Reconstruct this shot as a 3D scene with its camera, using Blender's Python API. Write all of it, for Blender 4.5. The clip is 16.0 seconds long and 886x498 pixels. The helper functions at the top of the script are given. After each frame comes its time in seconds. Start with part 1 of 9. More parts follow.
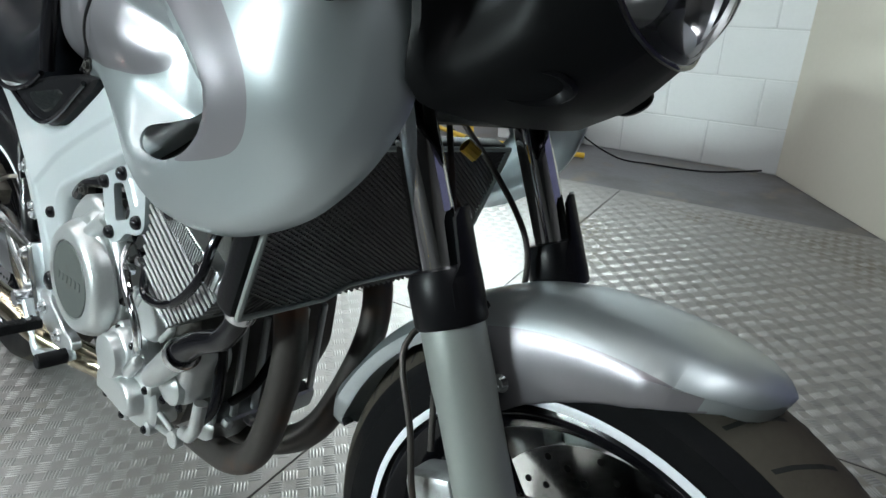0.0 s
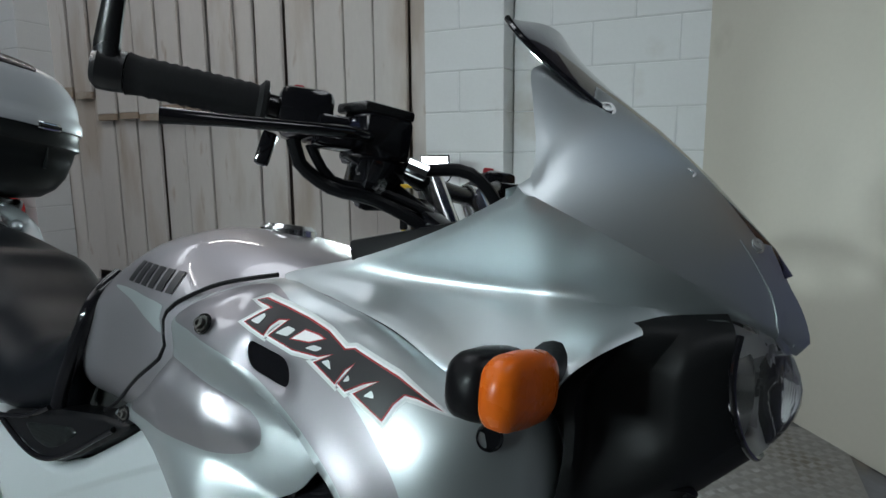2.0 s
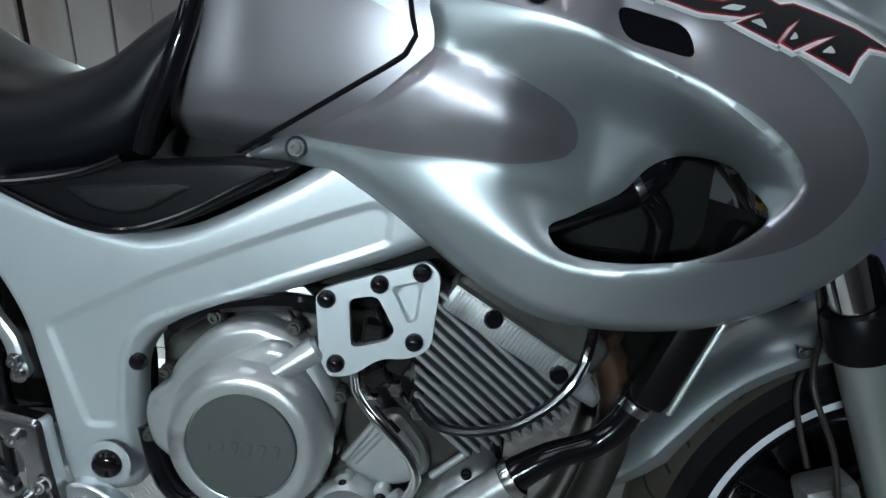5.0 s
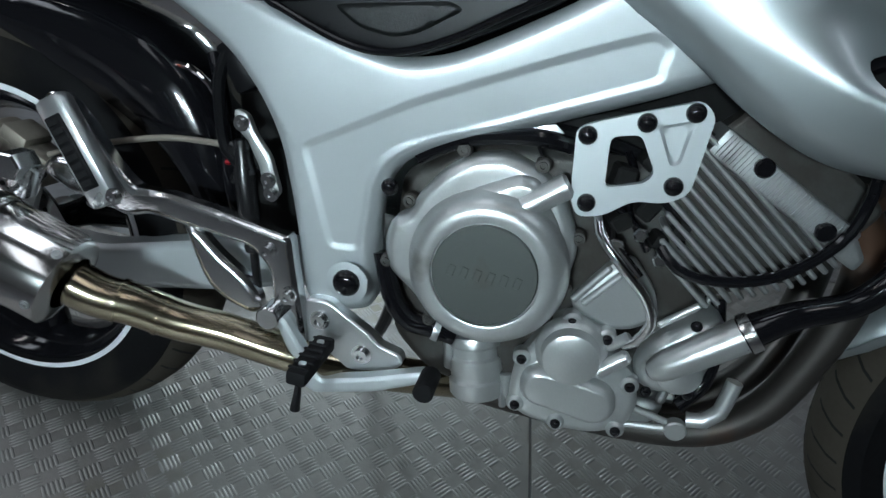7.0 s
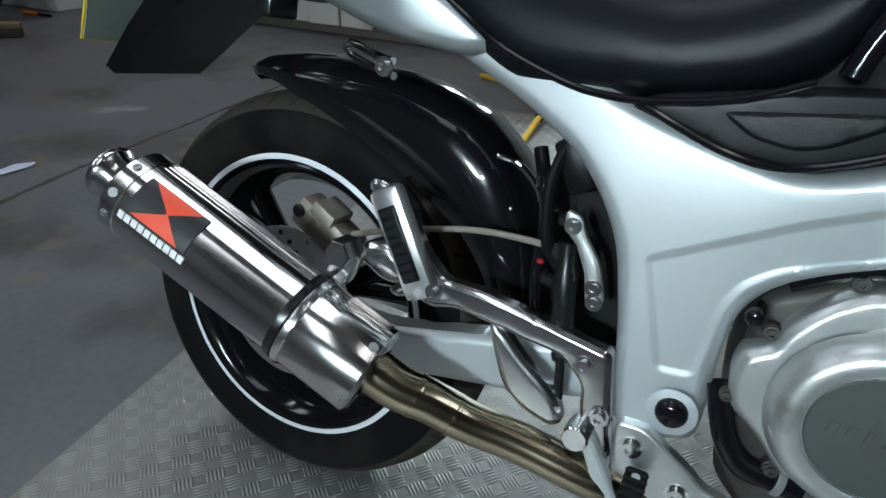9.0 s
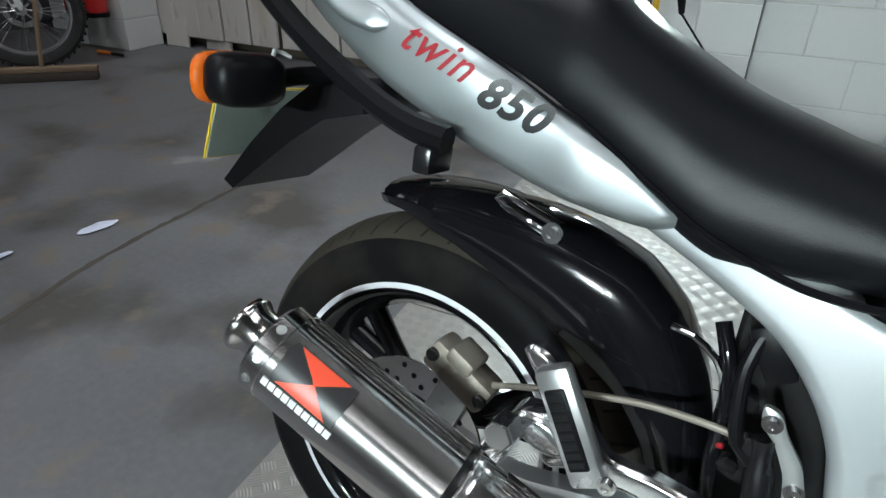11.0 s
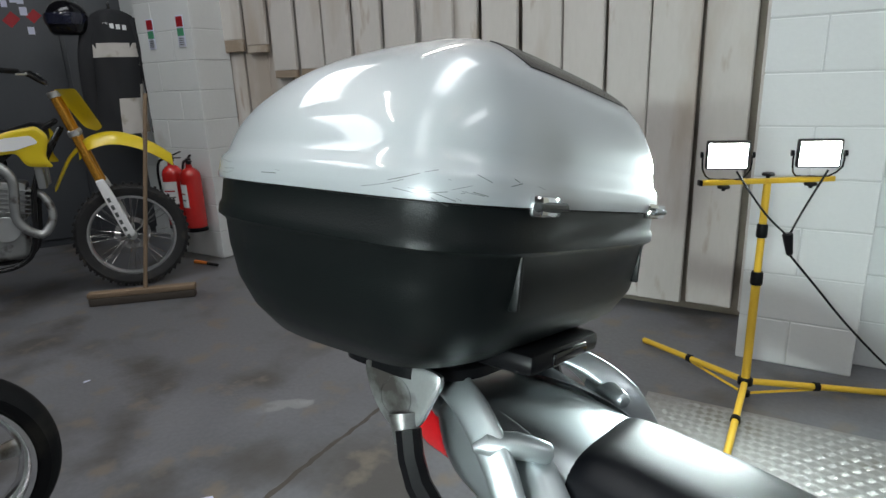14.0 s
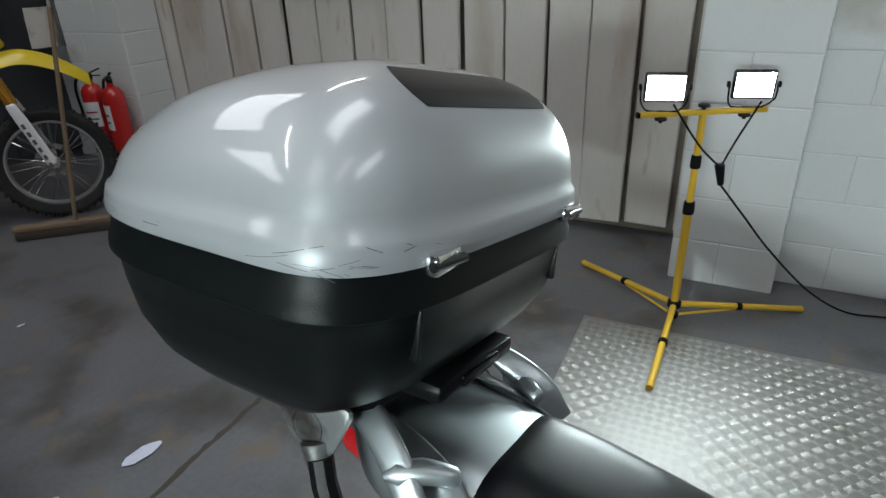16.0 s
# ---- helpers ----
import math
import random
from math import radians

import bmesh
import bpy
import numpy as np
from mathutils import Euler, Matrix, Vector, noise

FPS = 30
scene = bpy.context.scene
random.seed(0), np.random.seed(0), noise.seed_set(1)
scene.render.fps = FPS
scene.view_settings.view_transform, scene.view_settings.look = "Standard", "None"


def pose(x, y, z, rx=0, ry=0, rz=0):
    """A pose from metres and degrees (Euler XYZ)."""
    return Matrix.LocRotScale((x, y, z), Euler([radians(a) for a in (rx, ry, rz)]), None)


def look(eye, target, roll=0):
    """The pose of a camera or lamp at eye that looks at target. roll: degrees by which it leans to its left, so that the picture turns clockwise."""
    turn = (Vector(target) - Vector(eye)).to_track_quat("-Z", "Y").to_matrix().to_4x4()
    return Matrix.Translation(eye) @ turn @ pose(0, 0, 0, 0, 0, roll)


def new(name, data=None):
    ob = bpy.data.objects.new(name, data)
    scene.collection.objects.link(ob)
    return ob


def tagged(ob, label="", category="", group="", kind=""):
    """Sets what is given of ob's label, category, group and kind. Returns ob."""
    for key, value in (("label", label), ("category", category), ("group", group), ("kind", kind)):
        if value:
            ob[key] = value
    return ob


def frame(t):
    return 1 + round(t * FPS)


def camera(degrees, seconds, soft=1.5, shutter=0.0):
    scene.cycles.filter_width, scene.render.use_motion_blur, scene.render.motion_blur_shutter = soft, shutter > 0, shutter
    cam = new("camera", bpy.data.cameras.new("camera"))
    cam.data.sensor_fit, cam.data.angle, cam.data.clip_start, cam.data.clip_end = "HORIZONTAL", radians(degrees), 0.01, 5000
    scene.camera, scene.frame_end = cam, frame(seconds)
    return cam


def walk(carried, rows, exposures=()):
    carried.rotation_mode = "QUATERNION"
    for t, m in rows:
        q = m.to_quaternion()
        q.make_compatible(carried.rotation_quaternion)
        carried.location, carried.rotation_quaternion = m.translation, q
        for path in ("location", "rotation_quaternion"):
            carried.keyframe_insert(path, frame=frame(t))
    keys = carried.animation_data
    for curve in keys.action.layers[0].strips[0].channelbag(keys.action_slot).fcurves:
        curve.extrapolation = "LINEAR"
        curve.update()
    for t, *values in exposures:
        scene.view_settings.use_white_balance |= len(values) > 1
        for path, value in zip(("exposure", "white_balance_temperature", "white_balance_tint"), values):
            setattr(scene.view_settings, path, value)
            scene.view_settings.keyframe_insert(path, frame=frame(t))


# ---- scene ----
from mathutils.geometry import delaunay_2d_cdt

EXPOSURES = tuple((t, e, k, 11.0) for t, e, k in ((0.0, 1.05, 6350.0), (1.5, 0.48, 6250.0), (2.5, 0.10, 6200.0), (3.5, -0.10, 6050.0), (4.5, -0.20, 5950.0), (8.0, -0.15, 5950.0), (9.5, 0.15, 6100.0), (11.0, 0.48, 6350.0), (12.0, 0.80, 6450.0), (14.0, 0.80, 6450.0), (15.0, 0.70, 6450.0), (16.0, 0.30, 6400.0)))

cam = camera(72.46, 16.0)
PATH = [
    (0, (1.64, -0.327, 0.903), (0.473, 1.063, 0.062), 0.2),
    (0.5, (1.628, -0.307, 0.97), (0.352, 1.08, 0.3), -0.1),
    (1, (1.613, -0.303, 1.043), (0.27, 1.111, 0.601), -0.4),
    (1.5, (1.567, -0.331, 1.098), (0.251, 1.144, 0.791), -0.2),
    (2, (1.469, -0.419, 1.11), (0.477, 1.288, 0.792), -0.5),
    (2.5, (1.364, -0.5, 1.062), (0.655, 1.341, 0.733), -0.1),
    (3, (1.259, -0.503, 1.035), (0.741, 1.374, 0.579), 0.5),
    (3.5, (1.162, -0.474, 1.029), (0.84, 1.422, 0.479), 0.1),
    (4, (1.059, -0.472, 1.033), (0.979, 1.447, 0.474), 1.3),
    (4.5, (0.977, -0.504, 1.001), (0.983, 1.386, 0.347), 2.9),
    (5, (0.933, -0.544, 0.942), (0.833, 1.28, 0.127), 4.8),
    (5.2, (0.92, -0.552, 0.923), (0.775, 1.245, 0.057), 4.7),
    (7.3, (0.74, -0.604, 0.866), (0.38, 1.012, -0.257), 5.3),
    (7.5, (0.72, -0.597, 0.87), (0.313, 1.004, -0.257), 4.7),
    (8, (0.657, -0.592, 0.874), (0.148, 1.001, -0.222), 4.5),
    (8.5, (0.584, -0.592, 0.876), (-0.044, 0.987, -0.179), 4.0),
    (8.7, (0.566, -0.589, 0.878), (-0.136, 0.973, -0.155), 3.2),
    (11, (0.355, -0.534, 0.997), (-0.535, 0.966, 0.018), 1.4),
    (11.5, (0.311, -0.5, 1.06), (-0.629, 1.047, 0.208), 0.8),
    (12, (0.235, -0.456, 1.123), (-0.771, 1.131, 0.435), -1.2),
    (12.5, (0.184, -0.43, 1.176), (-0.925, 1.136, 0.613), -1.9),
    (13, (0.141, -0.42, 1.238), (-1.051, 1.098, 0.711), -1.1),
    (13.5, (0.11, -0.407, 1.307), (-1.09, 1.119, 0.826), -1.2),
    (14, (0.095, -0.402, 1.371), (-1.056, 1.137, 0.818), -2.2),
    (14.5, (0.069, -0.406, 1.426), (-1.046, 1.103, 0.732), -0.5),
    (15, (0.036, -0.393, 1.486), (-1.082, 1.094, 0.751), -1.3),
    (15.5, (0.047, -0.369, 1.512), (-1.042, 1.132, 0.764), -1.3),
    (16, (0.106, -0.317, 1.496), (-0.861, 1.206, 0.634), -2.1),
]
walk(cam, [(t, look(eye, target, roll)) for t, eye, target, roll in PATH], EXPOSURES)

# ---- light ----
world = bpy.data.worlds.new("world")
scene.world = world
world.use_nodes = True
sky = world.node_tree.nodes.new("ShaderNodeTexSky")
sky.sky_type, sky.sun_disc, sky.sun_elevation, sky.sun_rotation = "NISHITA", False, radians(35), radians(200)
world.node_tree.links.new(sky.outputs[0], world.node_tree.nodes["Background"].inputs[0])
world.node_tree.nodes["Background"].inputs[1].default_value = 0.06


def lamp(name, kind, m, energy, color, **more):
    data = bpy.data.lights.new(name, kind)
    data.energy, data.color = energy, color
    if kind == "AREA":
        data.shape, data.size, data.size_y = "RECTANGLE", more["size"][0], more["size"][1]
        data.spread = radians(more.get("spread", 180))
    ob = new(name, data)
    ob.matrix_world = m
    return ob


# the two floods on the yellow stand, a second pair behind the path, the roof lights
FLOODS = [((-0.387, 2.021, 1.045), (0.65, -0.9, 0.9)), ((-0.113, 2.226, 1.039), (0.95, -0.6, 0.9))]
FLOODS_BACK = [((0.42, -2.70, 1.62), (0.55, 0.2, 0.74)), ((0.04, -2.86, 1.62), (0.05, 0.2, 0.74))]
for eye, aim in FLOODS:
    lamp("flood_light", "AREA", look(Vector(eye) + (Vector(aim) - Vector(eye)).normalized() * 0.02, aim), 9, (0.84, 1.0, 0.98), size=(0.125, 0.085))
for eye, aim in FLOODS_BACK:
    lamp("flood_light", "AREA", look(Vector(eye) + (Vector(aim) - Vector(eye)).normalized() * 0.02, aim), 6.5, (0.86, 1.0, 0.98), size=(0.125, 0.085), spread=76)
ROOFLIGHTS = [(-3.6, 0.6, 14), (-0.4, 0.6, 14), (-3.6, -2.6, 20), (-0.4, -2.6, 4), (3.0, 0.2, 16)]
for rx, ry, power in ROOFLIGHTS:
    lamp("roof_light", "AREA", pose(rx, ry, 3.98), power, (0.90, 0.97, 1.0), size=(0.9, 2.2))
TUBES = [(-2.0, -1.0, 6), (1.1, -1.0, 1.5), (-2.0, 2.2, 6)]
for rx, ry, power in TUBES:
    lamp("tube_light", "AREA", pose(rx, ry, 3.4), power, (1.0, 0.96, 0.90), size=(0.06, 1.5))


# ---- materials ----
def mat(name, col, rough=0.5, metal=0.0, var=0.12, scale=5.0, fine=70.0, bump=0.0, coat=0.0, rvar=0.06, stain=None, stain_at=0.62, stain_scale=2.0, spec=0.5, fbump=None, trans=0.0, place=False, stretch=None, stain2=None):
    """A surface with broad and fine variation, a fine relief, and stains of another colour."""
    m = bpy.data.materials.new(name)
    m.use_nodes = True
    nt = m.node_tree
    b = nt.nodes["Principled BSDF"]
    tc = nt.nodes.new("ShaderNodeTexCoord")
    geo = nt.nodes.new("ShaderNodeNewGeometry")

    def tex(s, detail=4.0):
        n = nt.nodes.new("ShaderNodeTexNoise")
        n.inputs["Scale"].default_value, n.inputs["Detail"].default_value = s, detail
        src = geo.outputs["Position"] if place else tc.outputs["Object"]
        if stretch:
            mp = nt.nodes.new("ShaderNodeMapping")
            mp.inputs["Scale"].default_value = stretch
            nt.links.new(src, mp.inputs["Vector"])
            src = mp.outputs[0]
        nt.links.new(src, n.inputs["Vector"])
        return n

    def mix(fac, a, c, kind="MIX"):
        n = nt.nodes.new("ShaderNodeMix")
        n.data_type, n.blend_type = "RGBA", kind
        for slot, v in ((n.inputs[0], fac), (n.inputs[6], a), (n.inputs[7], c)):
            if isinstance(v, (tuple, float, int)):
                slot.default_value = v
            else:
                nt.links.new(v, slot)
        return n.outputs[2]

    lo, hi = [tuple(min(1.0, v * k) for v in col) + (1.0,) for k in (1 - var, 1 + var)]
    big, small = tex(scale), tex(fine, 3.0)
    c = mix(big.outputs[0], lo, hi)
    c = mix(0.35, c, mix(small.outputs[0], lo, hi))
    for stain, stain_at, stain_scale in [q for q in ((stain, stain_at, stain_scale), stain2) if q and q[0]]:
        st = tex(stain_scale, 8.0)
        ramp = nt.nodes.new("ShaderNodeValToRGB")
        ramp.color_ramp.elements[0].position, ramp.color_ramp.elements[1].position = stain_at - 0.065, stain_at + 0.065
        nt.links.new(st.outputs[0], ramp.inputs[0])
        c = mix(ramp.outputs[0], c, tuple(stain) + (1.0,))
    nt.links.new(c, b.inputs["Base Color"])
    mr = nt.nodes.new("ShaderNodeMapRange")
    mr.inputs[3].default_value, mr.inputs[4].default_value = max(0.02, rough - rvar), min(1.0, rough + rvar)
    nt.links.new(big.outputs[0], mr.inputs[0])
    nt.links.new(mr.outputs[0], b.inputs["Roughness"])
    b.inputs["Metallic"].default_value = metal
    b.inputs["Specular IOR Level"].default_value = spec
    b.inputs["Coat Weight"].default_value, b.inputs["Coat Roughness"].default_value = coat, 0.04
    b.inputs["Transmission Weight"].default_value = trans
    if bump:
        bp = nt.nodes.new("ShaderNodeBump")
        bp.inputs["Strength"].default_value, bp.inputs["Distance"].default_value = min(1.0, bump), 0.002
        src = tex(fbump or fine, 5.0)
        nt.links.new(src.outputs[0], bp.inputs["Height"])
        nt.links.new(bp.outputs[0], b.inputs["Normal"])
    return m


def glow(name, col, strength):
    m = bpy.data.materials.new(name)
    m.use_nodes = True
    b = m.node_tree.nodes["Principled BSDF"]
    b.inputs["Base Color"].default_value = (0.9, 0.9, 0.9, 1)
    b.inputs["Emission Color"].default_value, b.inputs["Emission Strength"].default_value = (*col, 1), strength
    return m


def glass(name, col, rough=0.02, weight=0.9):
    m = mat(name, col, rough, var=0.03, trans=weight, rvar=0.01)
    m.node_tree.nodes["Principled BSDF"].inputs["IOR"].default_value = 1.08
    return m


SILVER = mat("silver_paint", (0.46, 0.506, 0.522), 0.42, 0.85, 0.03, 3, 900, coat=0.5, rvar=0.02)
MAUVE = mat("warm_grey_paint", (0.32, 0.308, 0.33), 0.42, 0.85, 0.03, 3, 900, coat=0.7, rvar=0.02)
FRAME = mat("frame_paint", (0.59, 0.632, 0.652), 0.44, 0.65, 0.05, 4, 600, coat=0.2, bump=0.02)
ALLOY = mat("cast_alloy", (0.58, 0.60, 0.60), 0.33, 0.75, 0.14, 14, 300, bump=0.12, stain=(0.17, 0.15, 0.125), stain_at=0.64, stain_scale=9)
DULL_ALLOY = mat("dull_alloy", (0.40, 0.415, 0.415), 0.42, 0.8, 0.2, 16, 260, bump=0.2, stain=(0.11, 0.10, 0.092), stain_at=0.61, stain_scale=11)
# grimy alloy, its colour also darkened to stand for shade between engine parts
GRIMY_SHADE = mat("grimy_shade_alloy", (0.075, 0.074, 0.07), 0.5, 0.6, 0.3, 12, 200, bump=0.25, stain=(0.05, 0.045, 0.04), stain_at=0.5, stain_scale=14)
POLISHED = mat("polished_alloy", (0.80, 0.81, 0.82), 0.17, 1.0, 0.06, 9, 200, rvar=0.07)
SATIN = mat("satin_alloy", (0.66, 0.675, 0.685), 0.30, 0.9, 0.10, 10, 240, bump=0.06, rvar=0.08)
CHROME = mat("chrome", (0.82, 0.83, 0.84), 0.07, 1.0, 0.03, 6, 100, rvar=0.03)
STEEL = mat("polished_steel", (0.66, 0.65, 0.64), 0.15, 1.0, 0.05, 7, 200, rvar=0.05)
GOLD_STEEL = mat("heat_tinted_steel", (0.40, 0.35, 0.255), 0.18, 1.0, 0.14, 8, 90)
HEADER = mat("rusty_header_pipe", (0.06, 0.054, 0.05), 0.5, 0.7, 0.3, 12, 120, stain=(0.10, 0.055, 0.035), stain_at=0.62, stain_scale=8)
FORK_GREY = mat("fork_slider_paint", (0.33, 0.36, 0.34), 0.40, 0.55, 0.08, 8, 200, coat=0.1)
RUBBER = mat("tyre_rubber", (0.007, 0.007, 0.0078), 0.55, 0, 0.25, 8, 160, bump=0.12, stain=(0.018, 0.0165, 0.015), stain_at=0.60, stain_scale=6, spec=0.05)
TREAD = mat("dusty_tread", (0.048, 0.042, 0.034), 0.8, 0, 0.3, 14, 160, bump=0.2, spec=0.14)
BLACK_PLASTIC = mat("black_plastic", (0.006, 0.006, 0.007), 0.34, 0, 0.2, 8, 300, bump=0.08, spec=0.13)
TEXTURED_BLACK = mat("grained_black_plastic", (0.005, 0.0066, 0.0068), 0.36, 0, 0.18, 6, 620, bump=0.2, spec=0.22)
GLOSS_BLACK = mat("gloss_black", (0.006, 0.006, 0.0075), 0.11, 0, 0.2, 5, 200, coat=0.12, spec=0.35)
BLACK_METAL = mat("black_metal", (0.010, 0.010, 0.011), 0.26, 0.1, 0.25, 12, 180, bump=0.08)
SEAT_VINYL = mat("seat_vinyl", (0.0055, 0.0062, 0.008), 0.32, 0, 0.2, 5, 650, bump=0.18, spec=0.15, rvar=0.08)
GRIP = mat("grip_rubber", (0.010, 0.010, 0.011), 0.7, 0, 0.2, 10, 300, bump=0.2, spec=0.14)
DARK = mat("grimy_black", (0.012, 0.012, 0.012), 0.65, 0, 0.4, 14, 90, bump=0.2, spec=0.14)
WHITE_TAPE = mat("white_rim_tape", (0.72, 0.74, 0.78), 0.45, 0, 0.05, 10, 100)
RED = mat("red_decal", (0.34, 0.008, 0.016), 0.5, 0, 0.05, 8, 100)
BRIGHT_RED = mat("orange_red_decal", (0.78, 0.075, 0.03), 0.35, 0, 0.05, 8, 100)
BLACK_INK = mat("black_decal", (0.012, 0.012, 0.014), 0.35, 0, 0.05, 8, 100)
WHITE_INK = mat("white_decal", (0.78, 0.79, 0.80), 0.4, 0, 0.04, 8, 100)
SHADE_INK = mat("smoke_decal", (0.10, 0.11, 0.11), 0.4, 0.3, 0.1, 8, 100)
AMBER = mat("amber_lens", (0.62, 0.12, 0.008), 0.28, 0, 0.15, 60, 300, spec=0.3)
RED_LENS = mat("red_lens", (0.55, 0.012, 0.016), 0.12, 0, 0.1, 20, 200, coat=0.3)
SMOKE = mat("smoked_screen", (0.012, 0.014, 0.03), 0.06, 0, 0.1, 5, 90, coat=0.5)
LENS = glass("headlight_glass", (0.80, 0.82, 0.83), 0.05, 0.95)
SURROUND = mat("matt_black_surround", (0.0065, 0.007, 0.0075), 0.50, 0, 0.2, 6, 500, bump=0.08, spec=0.16)
REFLECTOR = mat("silvered_reflector", (0.55, 0.56, 0.57), 0.38, 0.9, 0.2, 20, 90)


# ---- mesh helpers ----
def mesh_of(name, verts, faces, mats, index=None, smooth=35):
    me = bpy.data.meshes.new(name)
    me.from_pydata([tuple(v) for v in verts], [], [tuple(f) for f in faces])
    for m in mats if isinstance(mats, (list, tuple)) else [mats]:
        me.materials.append(m)
    if index is not None:
        me.polygons.foreach_set("material_index", index)
    if smooth:
        me.polygons.foreach_set("use_smooth", [True] * len(me.polygons))
        me.set_sharp_from_angle(angle=radians(smooth))
    me.update()
    return me


def put(name, me, parent=None, label="", m=None):
    ob = new(name, me)
    ob.parent = parent
    if m is not None:
        ob.matrix_basis = m
    return tagged(ob, label)


def part(name, bm, material, parent=None, label="", smooth=35):
    """One bmesh as ONE mesh object under a thing or part."""
    me = bpy.data.meshes.new(name)
    bm.normal_update()
    bm.to_mesh(me)
    bm.free()
    for mt in material if isinstance(material, (list, tuple)) else [material]:
        me.materials.append(mt)
    if smooth:
        me.polygons.foreach_set("use_smooth", [True] * len(me.polygons))
        me.set_sharp_from_angle(angle=radians(smooth))
    return put(name, me, parent, label)


def thing(name, label, category, m=None, group="", kind=""):
    ob = new(name)
    if m is not None:
        ob.matrix_basis = m
    return tagged(ob, label, category, group, kind)


def aim_z(p, d):
    """The matrix that takes the z axis to direction d, at p."""
    return Matrix.Translation(p) @ Vector(d).to_track_quat("Z", "Y").to_matrix().to_4x4()


def box(bm, size, m=None, bevel=0.0, seg=2):
    r = bmesh.ops.create_cube(bm, size=1.0)
    bmesh.ops.scale(bm, vec=size, verts=r["verts"])
    if bevel:
        e = list({e for v in r["verts"] for e in v.link_edges})
        r = {"verts": list({v for f in bmesh.ops.bevel(bm, geom=e, offset=bevel, segments=seg, profile=0.5, affect="EDGES")["faces"] for v in f.verts} | {v for v in r["verts"] if v.is_valid})}
    if m is not None:
        bmesh.ops.transform(bm, matrix=m, verts=r["verts"])
    return bm


def lathe(bm, profile, m=None, seg=32, arc=360.0, start=0.0):
    """A profile of (radius, height) turned about z."""
    full = arc >= 359.9
    n = seg if full else seg + 1
    rings = []
    for i in range(n):
        a = radians(start + arc * i / seg)
        rings.append([bm.verts.new((r * math.cos(a), r * math.sin(a), h)) for r, h in profile])
    made = [v for ring in rings for v in ring]
    for i in range(n if full else n - 1):
        a, b = rings[i], rings[(i + 1) % n]
        for j in range(len(profile) - 1):
            try:
                bm.faces.new((a[j], b[j], b[j + 1], a[j + 1]))
            except ValueError:
                pass
    bmesh.ops.remove_doubles(bm, verts=made, dist=1e-6)
    made = [v for v in made if v.is_valid]
    if m is not None:
        bmesh.ops.transform(bm, matrix=m, verts=made)
    return bm


def rod(bm, a, b, r0, r1=None, seg=16, round_end=0.0):
    """A straight bar with capped, slightly eased ends."""
    a, b = Vector(a), Vector(b)
    r1 = r0 if r1 is None else r1
    L = (b - a).length
    e = min(round_end or 0.12 * min(r0, r1), L * 0.4)
    return lathe(bm, [(0, 0), (r0 - e, 0), (r0, e), (r1, L - e), (r1 - e, L), (0, L)], aim_z(a, b - a), seg)


def smooth_path(pts, step=0.01, closed=False):
    """A Catmull-Rom curve through points of any dimension, at an even step."""
    P = np.array(pts, float)
    n, out = len(P), []
    for i in range(n if closed else n - 1):
        if closed:
            a, b, c, d = P[(i - 1) % n], P[i], P[(i + 1) % n], P[(i + 2) % n]
        else:
            a, b, c, d = P[max(i - 1, 0)], P[i], P[i + 1], P[min(i + 2, n - 1)]
        k = max(1, int(np.linalg.norm(c - b) / step))
        for t in np.arange(k) / k:
            out.append(0.5 * ((2 * b) + (c - a) * t + (2 * a - 5 * b + 4 * c - d) * t * t + (3 * b - a - 3 * c + d) * t ** 3))
    if not closed:
        out.append(P[-1])
    return np.array(out)


def tube(bm, pts, r, seg=12, step=0.02, flat=1.0):
    """A round bar swept along a smooth path; r may be a list along it."""
    P = smooth_path(pts, step) if step else np.array(pts, float)
    n = len(P)
    radii = np.interp(np.linspace(0, 1, n), np.linspace(0, 1, len(r)), r) if isinstance(r, (list, tuple)) else [r] * n
    up = Vector((0.13, 0.21, 1)).normalized()
    rings = []
    for i in range(n):
        t = Vector(P[min(i + 1, n - 1)] - P[max(i - 1, 0)]).normalized()
        s = t.cross(up)
        s = s.normalized() if s.length > 1e-4 else Vector((1, 0, 0))
        up = s.cross(t).normalized()
        rings.append([bm.verts.new(Vector(P[i]) + float(radii[i]) * (math.cos(a) * s + flat * math.sin(a) * up)) for a in [2 * math.pi * k / seg for k in range(seg)]])
    for a, b in zip(rings, rings[1:]):
        for j in range(seg):
            bm.faces.new((a[j], a[(j + 1) % seg], b[(j + 1) % seg], b[j]))
    bm.faces.new(rings[0][::-1])
    bm.faces.new(rings[-1])
    return bm


def loft(bm, rings, cap=True, closed=True):
    """A skin over rings of equal count."""
    R = [[bm.verts.new(tuple(p)) for p in ring] for ring in rings]
    n = len(R[0])
    for a, b in zip(R, R[1:]):
        for j in range(n if closed else n - 1):
            bm.faces.new((a[j], a[(j + 1) % n], b[(j + 1) % n], b[j]))
    if cap:
        bm.faces.new(R[0][::-1])
        bm.faces.new(R[-1])
    bmesh.ops.recalc_face_normals(bm, faces=bm.faces[:])
    return bm


def super_ring(x, zc, hw, hh, n=2.6, count=40, low=None, yc=0.0):
    """A rounded cross-section at x; low: its own height below the middle."""
    out = []
    for a in np.arange(count) * 2 * math.pi / count:
        c, s = math.cos(a), math.sin(a)
        h = hh if s >= 0 or low is None else low
        out.append((x, yc + hw * math.copysign(abs(c) ** (2 / n), c), zc + h * math.copysign(abs(s) ** (2 / n), s)))
    return out


